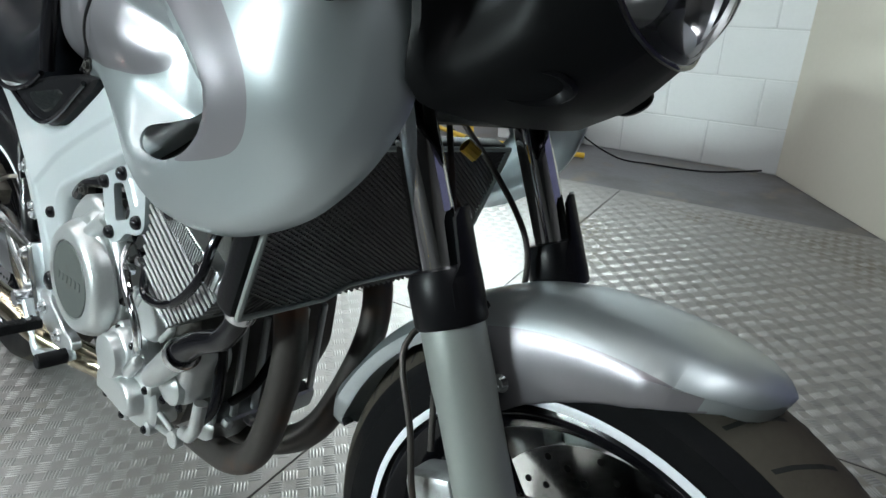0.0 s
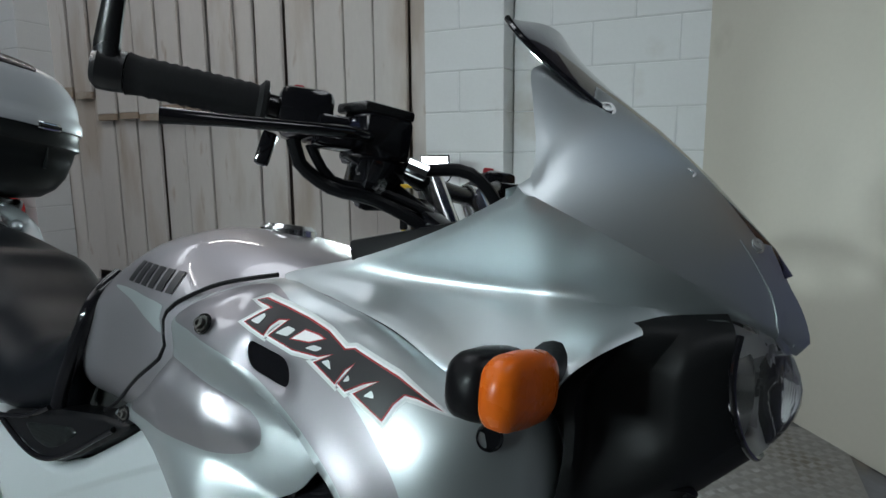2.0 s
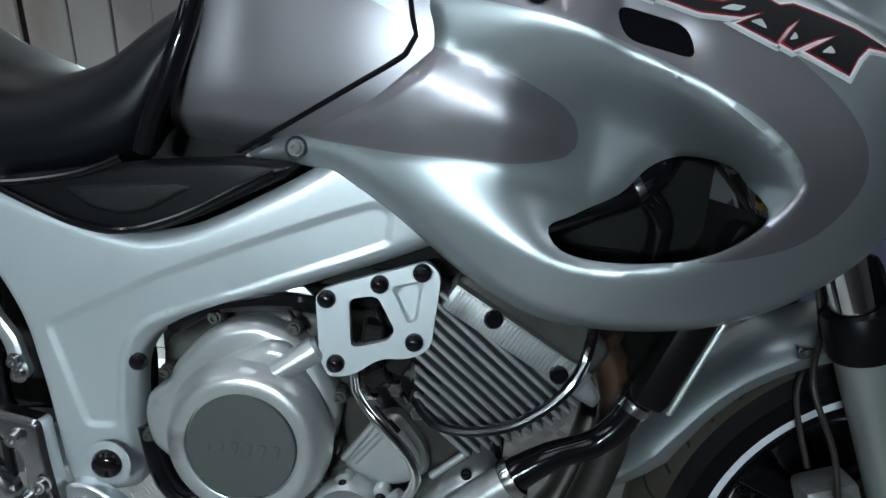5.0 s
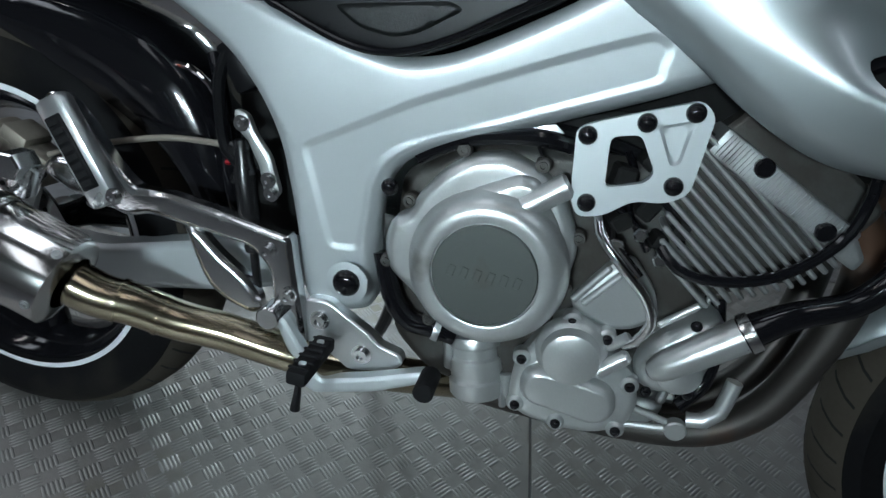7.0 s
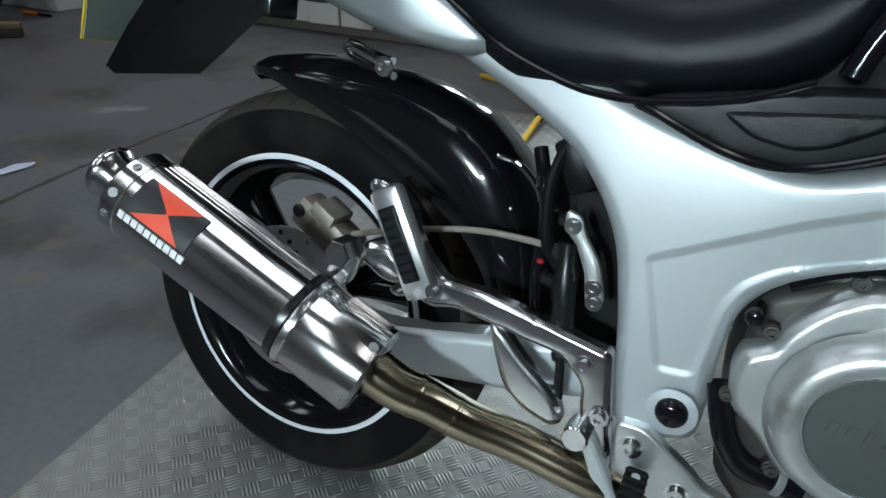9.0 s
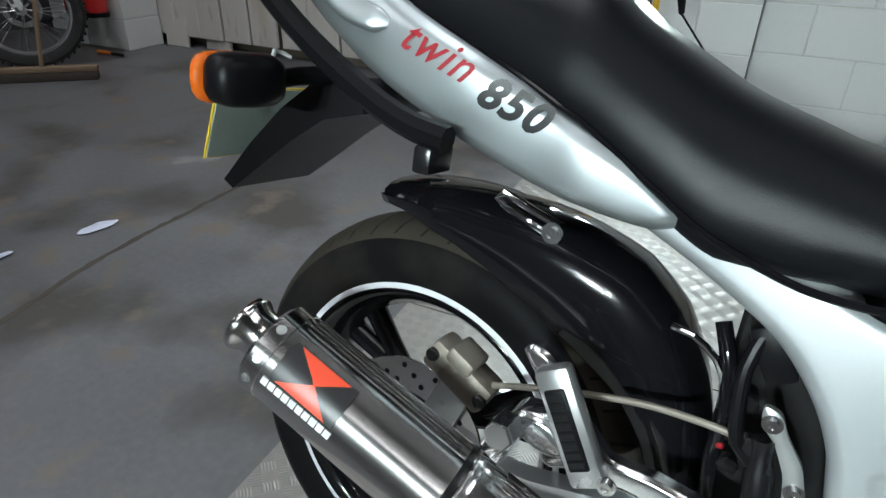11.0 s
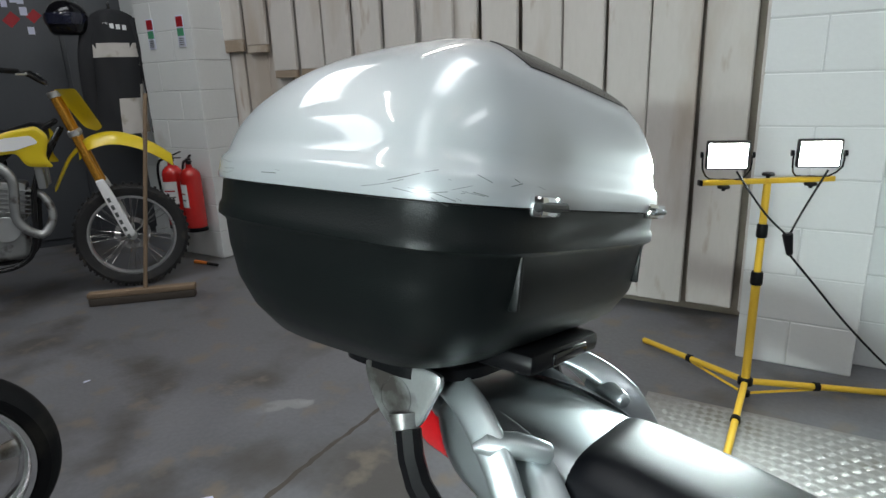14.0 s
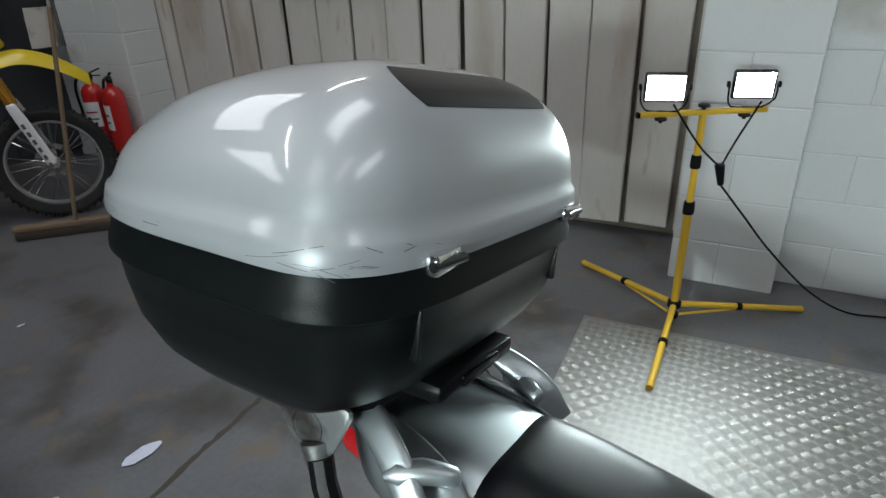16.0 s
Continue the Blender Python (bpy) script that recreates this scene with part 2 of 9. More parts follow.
def in_poly(poly, P):
    """Which points of P lie in the polygon."""
    x, y = P[:, 0], P[:, 1]
    r = np.zeros(len(P), bool)
    for (ax, ay), (bx, by) in zip(poly, np.roll(poly, -1, 0)):
        hit = ((ay > y) != (by > y)) & (x < (bx - ax) * (y - ay) / (by - ay + 1e-12) + ax)
        r ^= hit
    return r


def poly_dist(poly, P, closed=True):
    """The distance of points of P from the polygon's line."""
    best = np.full(len(P), 9.0)
    A = np.asarray(poly)
    B = np.roll(A, -1, 0)
    for a, b in list(zip(A, B))[: None if closed else -1]:
        d = b - a
        t = np.clip(((P - a) @ d) / (d @ d + 1e-12), 0, 1)
        best = np.minimum(best, np.linalg.norm(P - a - t[:, None] * d, axis=1))
    return best


def spread(ctrl, soft=1e-5):
    """A thin-plate surface through control points (u, v, height)."""
    C = np.array(ctrl, float)
    n = len(C)

    def k(P):
        r2 = ((P[:, None, :] - C[None, :, :2]) ** 2).sum(-1)
        return r2 * np.log(r2 + 1e-12)

    A = np.zeros((n + 3, n + 3))
    A[:n, :n] = k(C[:, :2]) + soft * np.eye(n)
    A[:n, n:] = np.c_[np.ones(n), C[:, :2]]
    A[n:, :n] = A[:n, n:].T
    w = np.linalg.solve(A, np.r_[C[:, 2], 0, 0, 0])
    return lambda P: k(P) @ w[:n] + np.c_[np.ones(len(P)), P] @ w[n:]


def dense(line, step):
    """The closed line with its long sides divided."""
    line = np.asarray(line, float)
    out = []
    for a, b in zip(line, np.roll(line, -1, 0)):
        n = max(1, int(math.ceil(np.linalg.norm(b - a) / step)))
        out += [a + (b - a) * k / n for k in range(n)]
    return np.array(out)


def inset(line, d):
    """Points at the distance d inside a closed line (outside it where d is negative)."""
    t = np.roll(line, -1, 0) - np.roll(line, 1, 0)
    t = t / np.maximum(np.linalg.norm(t, axis=1), 1e-9)[:, None]
    area = np.sum(line[:, 0] * np.roll(line[:, 1], -1) - np.roll(line[:, 0], -1) * line[:, 1])
    q = line + np.c_[-t[:, 1], t[:, 0]] * (d if area > 0 else -d)
    q = q[(in_poly(line, q) == (d > 0)) & (poly_dist(line, q) > abs(d) * 0.93)]
    keep = []
    for p in q:
        if not keep or min(np.hypot(p[0] - k[0], p[1] - k[1]) for k in keep[-6:]) > 0.0025:
            keep.append(p)
    return np.array(keep).reshape(-1, 2)


def panel(outline, height, holes=(), marks=(), steps=(), step=0.012, thick=0.003, curl=0.0, curl_width=0.02, hole_curl=0.0, side=-1, dots=None):
    """A moulded sheet over the (x, z) plane at y = side * height. marks: closed lines whose inside takes the next material.
    steps: (closed line, depth, blend) pressed into it. Returns vertices, faces and material indices."""
    outline, holes = dense(outline, step), [dense(h, step) for h in holes]
    inner = [(dense(line, step * 0.55), depth, blend) for line, depth, blend in steps]
    loops = [outline] + holes + [np.asarray(k) for k in marks] + [line for line, _, _ in inner]
    rows = [] if dots is None else [np.asarray(dots)]
    if curl:
        rows += [inset(outline, curl_width * k) for k in (0.22, 0.5, 0.8, 1.0)]
    if hole_curl:
        rows += [inset(h, -curl_width * k) for h in holes for k in (0.3, 0.65, 1.0)]
    rows += [inset(line, d) for line, _, blend in inner for d in (blend, blend * 1.9, -blend * 0.9)]
    dots = np.concatenate(rows) if rows else None
    lo, hi = loops[0].min(0), loops[0].max(0)
    gx, gz = np.meshgrid(np.arange(lo[0], hi[0], step), np.arange(lo[1], hi[1], step * 0.87))
    gx = gx + (np.arange(len(gx)) % 2)[:, None] * step / 2
    G = np.c_[gx.ravel(), gz.ravel()]
    G = G[in_poly(loops[0], G)]
    for lp in loops:
        G = G[poly_dist(lp, G) > step * 0.42]
    verts, edges = [], []
    for lp in loops:
        o = len(verts)
        verts += [Vector(p) for p in lp]
        edges += [(o + i, o + (i + 1) % len(lp)) for i in range(len(lp))]
    if dots is not None:
        D = np.asarray(dots)
        D = D[in_poly(loops[0], D)]
        for lp in loops:
            D = D[poly_dist(lp, D) > 0.0018]
        G = np.r_[G[np.min(np.linalg.norm(G[:, None] - D[None], axis=2), axis=1) > step * 0.4], D]
    verts += [Vector(p) for p in G]
    v2, _, f2, *_ = delaunay_2d_cdt(verts, edges, [], 0, 1e-5)
    P = np.array([(v.x, v.y) for v in v2])
    mid = np.array([P[list(f)].mean(0) for f in f2])
    ok = in_poly(loops[0], mid)
    for h in holes:
        ok &= ~in_poly(np.asarray(h), mid)
    f2 = [f for f, k in zip(f2, ok) if k]
    mid = mid[ok]
    idx = np.zeros(len(f2), int)
    for i, mk in enumerate(marks):
        idx[in_poly(np.asarray(mk), mid)] = i + 1
    H = height(P)
    if curl:
        d = np.clip(poly_dist(loops[0], P) / curl_width, 0, 1)
        H = H - curl * (1 - d) ** 2
    if hole_curl:
        for h in holes:
            d = np.clip(poly_dist(np.asarray(h), P) / curl_width, 0, 1)
            H = H - hole_curl * (1 - d) ** 2
    for line, depth, blend in inner:
        d = poly_dist(line, P)
        H = H - np.where(in_poly(line, P), depth * np.clip(d / blend, 0, 1), 0)
    n = len(P)
    outer = np.c_[P[:, 0], side * H, P[:, 1]]
    inn = np.c_[P[:, 0], side * (H - thick), P[:, 1]]
    faces, index = [], []
    for f, i in zip(f2, idx):
        f = tuple(f) if side < 0 else tuple(f)[::-1]
        faces += [f, tuple(n + k for k in f[::-1])]
        index += [int(i), 0]
    count = {}
    for f in f2:
        for a, b in zip(f, f[1:] + f[:1]):
            count[(a, b)] = 1
    for (a, b) in count:
        if (b, a) not in count:
            q = (b, a, n + a, n + b)
            faces.append(q if side < 0 else q[::-1])
            index.append(0)
    return np.r_[outer, inn], faces, index


def panel_pair(name, parent, mats, labels=("", ""), left=True, **kw):
    """The same sheet on the near (right) side and, mirrored, on the far side."""
    kw = dict(kw)
    made = []
    for s, lab in ((-1, labels[0]), (1, labels[1])):
        if s > 0 and not left:
            break
        v, f, i = panel(side=s, **kw)
        made.append(put(name, mesh_of(name, v, f, mats, i, 50), parent, lab))
    return made


def rounded(pts, r=0.01, k=5):
    """A polygon with rounded corners."""
    P = np.array(pts, float)
    out = []
    for i in range(len(P)):
        a, b, c = P[i - 1], P[i], P[(i + 1) % len(P)]
        u, v = (a - b) / np.linalg.norm(a - b), (c - b) / np.linalg.norm(c - b)
        q = min(r, 0.45 * np.linalg.norm(a - b), 0.45 * np.linalg.norm(c - b))
        for t in np.linspace(0, 1, k):
            out.append((1 - t) ** 2 * (b + u * q) + 2 * t * (1 - t) * b + t * t * (b + v * q))
    return np.array(out)


def grid_wall(bm, spans, y0, y1):
    for x0, x1, z0, z1 in spans:
        box(bm, (x1 - x0, y1 - y0, z1 - z0), Matrix.Translation(((x0 + x1) / 2, (y0 + y1) / 2, (z0 + z1) / 2)))
    return bm


def structure(name, bm, material, label, m=None, smooth=0, category=""):
    ob = part(name, bm, material, None, label, smooth)
    if m is not None:
        ob.matrix_basis = m
    return tagged(ob, label, category or name.split("_")[0], kind="structure")


# ---- the room ----
CONCRETE = mat("painted_concrete_floor", (0.124, 0.125, 0.135), 0.44, 0, 0.6, 2.2, 48, bump=0.5, rvar=0.2, stain=(0.068, 0.063, 0.060), stain_at=0.565, stain_scale=1.9, stain2=((0.150, 0.128, 0.106), 0.625, 6.5))
TREAD_BAR = mat("worn_aluminium_bar", (0.325, 0.318, 0.310), 0.46, 0.75, 0.12, 2.2, 120, rvar=0.08, place=True)
TREADPLATE = mat("aluminium_treadplate", (0.290, 0.280, 0.270), 0.50, 0.7, 0.22, 2.2, 120, bump=0.12, rvar=0.1, stain=(0.2, 0.18, 0.15), stain_at=0.63, stain_scale=2.6)
WHITE_BLOCK = mat("white_painted_block", (0.66, 0.68, 0.68), 0.62, 0, 0.08, 2.0, 60, bump=0.5, fbump=45, stain=(0.46, 0.44, 0.40), stain_at=0.72, stain_scale=1.6, place=True)
JOINT = mat("block_joint", (0.58, 0.60, 0.60), 0.8, 0, 0.1, 4, 60, bump=0.3)
BOARD = mat("dirty_white_board", (0.555, 0.53, 0.50), 0.6, 0, 0.14, 1.6, 30, bump=0.3, stain=(0.43, 0.375, 0.32), stain_at=0.60, stain_scale=1.3, stretch=(2.2, 2.2, 0.55), stain2=((0.36, 0.29, 0.23), 0.70, 5.0))
GAP = mat("dark_gap", (0.27, 0.23, 0.19), 0.9, 0, 0.3, 5, 60)
BEIGE = mat("beige_panel_paint", (0.52, 0.50, 0.43), 0.55, 0, 0.08, 1.3, 50, bump=0.12, stain=(0.33, 0.30, 0.24), stain_at=0.68, stain_scale=1.3)
PURPLE = mat("purple_felt", (0.075, 0.07, 0.13), 0.95, 0, 0.35, 22, 160, bump=0.8)
# roof out of view: colour darkened so glossy parts reflect little
ROOF = mat("darkened_roof_sheet", (0.07, 0.07, 0.068), 0.7, 0, 0.1, 1.0, 20, bump=0.1)
# unseen walls: colour kept dark to cut fill light and reflections
DIM_BLOCK = mat("darkened_unseen_block", (0.20, 0.20, 0.195), 0.7, 0, 0.12, 2.0, 60, bump=0.4, place=True)
WOOD = mat("weathered_wood", (0.20, 0.14, 0.09), 0.75, 0, 0.3, 7, 90, bump=0.3)
DARK_WALL = mat("dark_cabinet_steel", (0.055, 0.06, 0.068), 0.55, 0.1, 0.2, 2, 40, bump=0.1)
YELLOW = mat("yellow_enamel", (0.72, 0.45, 0.035), 0.38, 0.1, 0.08, 8, 120, coat=0.2)
WHITE_PLASTIC = mat("white_plastic", (0.72, 0.73, 0.74), 0.4, 0, 0.06, 6, 100)
PAPER = mat("paper", (0.62, 0.64, 0.78), 0.85, 0, 0.05, 20, 200)

ROOM = pose(0, 0, 0, 0, 0, 5.0)
bm = box(bmesh.new(), (18, 14, 0.2), Matrix.Translation((-2, 0, -0.1)))
structure("floor", bm, CONCRETE, "stained grey painted concrete workshop floor", category="floor")
bm = grid_wall(bmesh.new(), [(-11, 7, -7, 7)], 0, 0.15)
bmesh.ops.transform(bm, matrix=pose(0, 0, 4.05, 90), verts=bm.verts[:])
structure("ceiling", bm, ROOF, "unseen sheet roof with roof lights and strip lamps, darkened to dim reflections", category="ceiling")
# walls out of view, added to close the room and keep reflections dark
for nm, lab, m, sx in (("wall_south", "unseen closing workshop wall, darkened to dim reflections", pose(-2, -6.0, 2.0), 18), ("wall_west", "unseen closing workshop wall, darkened to dim reflections", pose(-10.5, 0, 2.0, 0, 0, 90), 14),
                       ("wall_east", "unseen closing workshop wall, darkened to dim reflections", pose(6.0, 0, 2.0, 0, 0, 90), 14)):
    structure(nm, box(bmesh.new(), (sx, 0.2, 4.2)), DIM_BLOCK, lab, m, category="wall")
SKY_PANE = glow("roof_light_pane", (1.0, 0.98, 0.96), 1.6)
TUBE_GLOW = glow("tube_glow", (1.0, 0.94, 0.86), 7.0)
for rx, ry, _ in ROOFLIGHTS:
    t = thing("roof_window", "translucent roof light panel in a darkened frame", "roof light", pose(rx, ry, 4.02), "roof lights")
    part("pane", box(bmesh.new(), (0.94, 2.24, 0.01), Matrix.Translation((0, 0, 0.012))), SKY_PANE, t)
    bm = bmesh.new()
    for k in range(-3, 4):
        box(bm, (0.98, 0.035, 0.03), Matrix.Translation((0, k * 0.37, 0)))
    for k in (-1, 1):
        box(bm, (0.035, 2.28, 0.03), Matrix.Translation((k * 0.48, 0, 0)))
    part("glazing_bars", bm, ROOF, t)
for rx, ry, _ in TUBES:
    t = thing("strip_lamp", "white batten lamp with a glowing tube", "lamp", pose(rx, ry, 3.43), "strip lamps")
    part("batten", box(bmesh.new(), (0.08, 1.55, 0.05), Matrix.Translation((0, 0, 0.05)), 0.006), WHITE_PLASTIC, t)
    part("tube", rod(bmesh.new(), (0, -0.74, 0), (0, 0.74, 0), 0.016), TUBE_GLOW, t)
    part("hanger", rod(bmesh.new(), (0, 0, 0.07), (0, 0, 0.60), 0.006, seg=8), BLACK_METAL, t)

# back wall: upright boards between block piers
bm = grid_wall(bmesh.new(), [(-11, 7, -0.1, 4.1)], 3.16, 3.3)
structure("wall_north", bm, GAP, "dark backing wall behind pale upright boards", ROOM, category="wall")
rng = random.Random(4)
boards = tagged(new("boarding"), "dirty white upright boards with dark gaps", "boarding", kind="structure")
boards.matrix_basis = ROOM
x = -4.05
while x < -0.20:
    wdt = min(rng.uniform(0.235, 0.275), -0.165 - x)
    bm = box(bmesh.new(), (wdt - rng.uniform(0.006, 0.030), 0.035, 3.9), Matrix.Translation((x + wdt / 2 + rng.uniform(-0.006, 0.006), 3.025 + rng.choice((0, 0.03)), 2.03)) @ pose(0, 0, 0, 0, rng.uniform(-0.25, 0.25), rng.uniform(-1.5, 1.5)), 0.006, 1)
    part("board", bm, BOARD, boards, smooth=0)
    x += wdt
BOARD_END = mat("stained_board_end", (0.30, 0.235, 0.175), 0.75, 0, 0.25, 4, 40, bump=0.3, stain=(0.42, 0.37, 0.31), stain_at=0.56, stain_scale=6)
for i in range(8):
    bx = -3.86 + i * 0.262 + rng.uniform(-0.01, 0.01)
    low = rng.uniform(1.36, 1.45) if i > 1 else rng.uniform(1.58, 1.72)
    wdt, lift = rng.uniform(0.215, 0.245), rng.uniform(0.05, 0.09)
    top = part("board", box(bmesh.new(), (wdt, 0.03, 3.3 - low - lift), Matrix.Translation((bx, 2.975, (3.3 + low + lift) / 2)), 0.004, 1), BOARD, boards, smooth=0)
    part("board_end", box(bmesh.new(), (wdt - 0.002, 0.028, lift), Matrix.Translation((bx, 2.975, low + lift / 2)), 0.004, 1), BOARD_END, top, "brown stained lower end", smooth=0)


def block_wall(name, x0, x1, y0, y1, z1, label, course=0.221, length=0.43, m=ROOM):
    """A wall of painted blocks with shallow joints."""
    root = structure(name, box(bmesh.new(), (x1 - x0 - 0.012, y1 - y0 - 0.007, z1), Matrix.Translation(((x0 + x1) / 2, (y0 + y1) / 2, z1 / 2))), JOINT, label, m, category="wall")
    rows, cache = int(z1 / course) + 1, {}
    for r in range(rows):
        z = r * course
        cuts = [x0]
        c = x0 + (length if r % 2 else length / 2)
        while c < x1 - 0.06:
            cuts.append(c)
            c += length
        cuts.append(x1)
        for a, b in zip(cuts, cuts[1:]):
            key = round(b - a, 3)
            if key not in cache:
                bm = box(bmesh.new(), (b - a - 0.005, y1 - y0, course - 0.005), None, 0.004, 1)
                me = bpy.data.meshes.new("block")
                bm.to_mesh(me)
                bm.free()
                me.materials.append(WHITE_BLOCK)
                cache[key] = me
            put("block", cache[key], root, "", Matrix.Translation(((a + b) / 2, (y0 + y1) / 2, z + course / 2)))
    return root


block_wall("wall_pier", -0.161, 0.316, 2.607, 3.16, 3.9, "white painted block pier beside the boards")
block_wall("wall_northeast", 0.316, 1.40, 2.755, 3.16, 3.9, "white painted block wall")
block_wall("wall_pier_west", -4.62, -3.95, 2.675, 3.0, 3.9, "white painted block pier with signs and extinguishers")
block_wall("wall_northwest", -5.8, -4.62, 3.0, 3.16, 3.9, "white painted block wall")

# right-hand end: a beige board set at an angle, a dark post and a felt-covered screen with a picture
bm = box(bmesh.new(), (1.25, 0.05, 2.6), Matrix.Translation((0, 0, 1.3)), 0.004, 1)
beige_board = structure("partition", bm, BEIGE, "large scuffed beige board standing at an angle to the block wall", pose(1.480, 2.415, 0, 0, 0, -49.3), category="partition")
bm = box(bmesh.new(), (0.09, 0.12, 2.6), Matrix.Translation((0, 0, 1.3)), 0.004, 1)
structure("post", bm, mat("grey_post_paint", (0.17, 0.20, 0.21), 0.5, 0, 0.15, 5, 60), "blue-grey steel post at the end of the beige board", pose(1.925, 1.915, 0, 0, 0, -30), category="post")
screen_wall = structure("screen_wall", box(bmesh.new(), (0.06, 1.50, 1.22), Matrix.Translation((0, 1.22, 0.61)), 0.01, 2), PURPLE, "purple felt-covered display screen", pose(2.025, -0.12, 0, 0, 0, 0), category="screen")
PIC_A = mat("picture_sky", (0.32, 0.40, 0.52), 0.35, 0, 0.35, 1.4, 20)
PIC_B = mat("picture_heath", (0.17, 0.075, 0.022), 0.35, 0, 0.6, 3.0, 14, stain=(0.05, 0.045, 0.012), stain_at=0.5, stain_scale=3)
pic = thing("wall_picture", "large landscape picture, pale sky over brown heath", "picture", pose(1.995, -0.12, 1.22, 0, 0, 0))
part("sky_area", box(bmesh.new(), (0.02, 1.44, 0.65), Matrix.Translation((0, 1.22, 0.90))), PIC_A, pic)
part("heath_area", box(bmesh.new(), (0.02, 1.44, 0.55), Matrix.Translation((0, 1.22, 0.295))), PIC_B, pic)
part("back_board", box(bmesh.new(), (0.03, 1.48, 1.3), Matrix.Translation((0.027, 1.22, 0.65))), BLACK_PLASTIC, pic)

# treadplate sheets on the floor under the motorcycle
PLATE = pose(-0.366, -0.233, 0, 0, 0, 6.5)


def treadplate(x0, y0, x1, y1):
    root = structure("treadplate", box(bmesh.new(), (x1 - x0, y1 - y0, 0.004), Matrix.Translation(((x0 + x1) / 2, (y0 + y1) / 2, 0.002))), TREADPLATE,
                     "worn aluminium five-bar treadplate sheet laid on the floor", PLATE, category="floor plate")
    cell, bars = 0.0365, 5
    L, wv, h = 0.0310, 0.0025, 0.0016
    tl = np.array([(-L / 2, 0, 0), (-L * 0.3, -wv, 0), (L * 0.3, -wv, 0), (L / 2, 0, 0), (L * 0.3, wv, 0), (-L * 0.3, wv, 0), (-L * 0.28, 0, h), (L * 0.28, 0, h)])
    tf = [(0, 1, 6), (1, 2, 7, 6), (2, 3, 7), (3, 4, 7), (4, 5, 6, 7), (5, 0, 6)]
    V, F, single = [], [], 0
    one = mesh_of("raised_bar", tl, tf, TREAD_BAR, None, 60)
    ca, sa = math.cos(radians(45)), math.sin(radians(45))
    for i in range(int((x1 - x0) / cell) + 1):
        for j in range(int((y1 - y0) / cell) + 1):
            cx, cy = x0 + 0.020 + i * cell, y0 + 0.020 + j * cell
            if cx > x1 - 0.02 or cy > y1 - 0.02:
                continue
            s = 1 if (i + j) % 2 else -1
            for b in range(bars):
                o = (b - 2) * 0.0064
                if x0 == 0.0 and 0.60 < cx < 1.20 and -0.80 < cy < -0.42 and single < 300:
                    put("raised_bar", one, root, "", Matrix.Translation((cx - s * o * sa, cy + o * ca, 0.004)) @ pose(0, 0, 0, 0, 0, 45 * s))
                    single += 1
                    continue
                P = tl.copy()
                P[:, 1] += o
                R = np.c_[P[:, 0] * ca - s * P[:, 1] * sa, s * P[:, 0] * sa + P[:, 1] * ca, P[:, 2] + 0.004]
                n = len(V)
                V.extend((R + (cx, cy, 0)).tolist())
                F.extend([tuple(n + k for k in f) for f in tf])
    tagged(put("raised_bars", mesh_of("raised_bars", V, F, TREAD_BAR, None, 60), root), kind="stuff")


for a in ((0.0, -1.3, 1.22, 0.90), (1.225, -1.3, 2.33, 0.90), (0.0, 0.905, 1.22, 2.27), (1.225, 0.905, 2.33, 2.27)):
    treadplate(*a)


# ---- the motorcycle ----
BIKE = pose(0, 0, 0.002, -12.12, 0, 0)
bike = thing("motorcycle", "silver and grey touring motorcycle leaning on its stand on treadplate", "motorcycle", BIKE)
REAR, FRONT = (-0.011, 0.0, 0.314), (1.478, 0.0, 0.315)


def turned(p):
    """The matrix of a wheel-like part: its z axis along the axle."""
    return Matrix.Translation(p) @ pose(0, 0, 0, 90, 0, 0)


def dome_bolt(name, material, r, h, hexed=False):
    if hexed:
        bm = lathe(bmesh.new(), [(0, 0), (r * 1.5, 0), (r * 1.5, h * 0.3), (r, h * 0.3), (r, h), (r * 0.55, h), (r * 0.5, h * 0.6), (0, h * 0.6)], None, 12)
    else:
        bm = lathe(bmesh.new(), [(0, 0), (r, 0), (r, h * 0.35), (r * 0.85, h * 0.75), (r * 0.45, h), (0, h)], None, 16)
    me = bpy.data.meshes.new(name)
    bm.to_mesh(me)
    bm.free()
    me.materials.append(material)
    me.polygons.foreach_set("use_smooth", [True] * len(me.polygons))
    me.set_sharp_from_angle(angle=radians(40))
    return me


CAP_MESH = dome_bolt("bolt_cap", GLOSS_BLACK, 0.0095, 0.009)
BIG_CAP_MESH = dome_bolt("pivot_cap", GLOSS_BLACK, 0.017, 0.012)
HEX_MESH = dome_bolt("bolt", POLISHED, 0.0075, 0.008, True)
COVER_BOLT = dome_bolt("bolt", GRIMY_SHADE, 0.0058, 0.0065, True)
SCREW_MESH = dome_bolt("screw", DULL_ALLOY, 0.0055, 0.004, True)


def fix(me, parent, p, d=(0, -1, 0), s=1.0, label=""):
    return put(me.name, me, parent, label, aim_z(p, d) @ Matrix.Scale(s, 4))


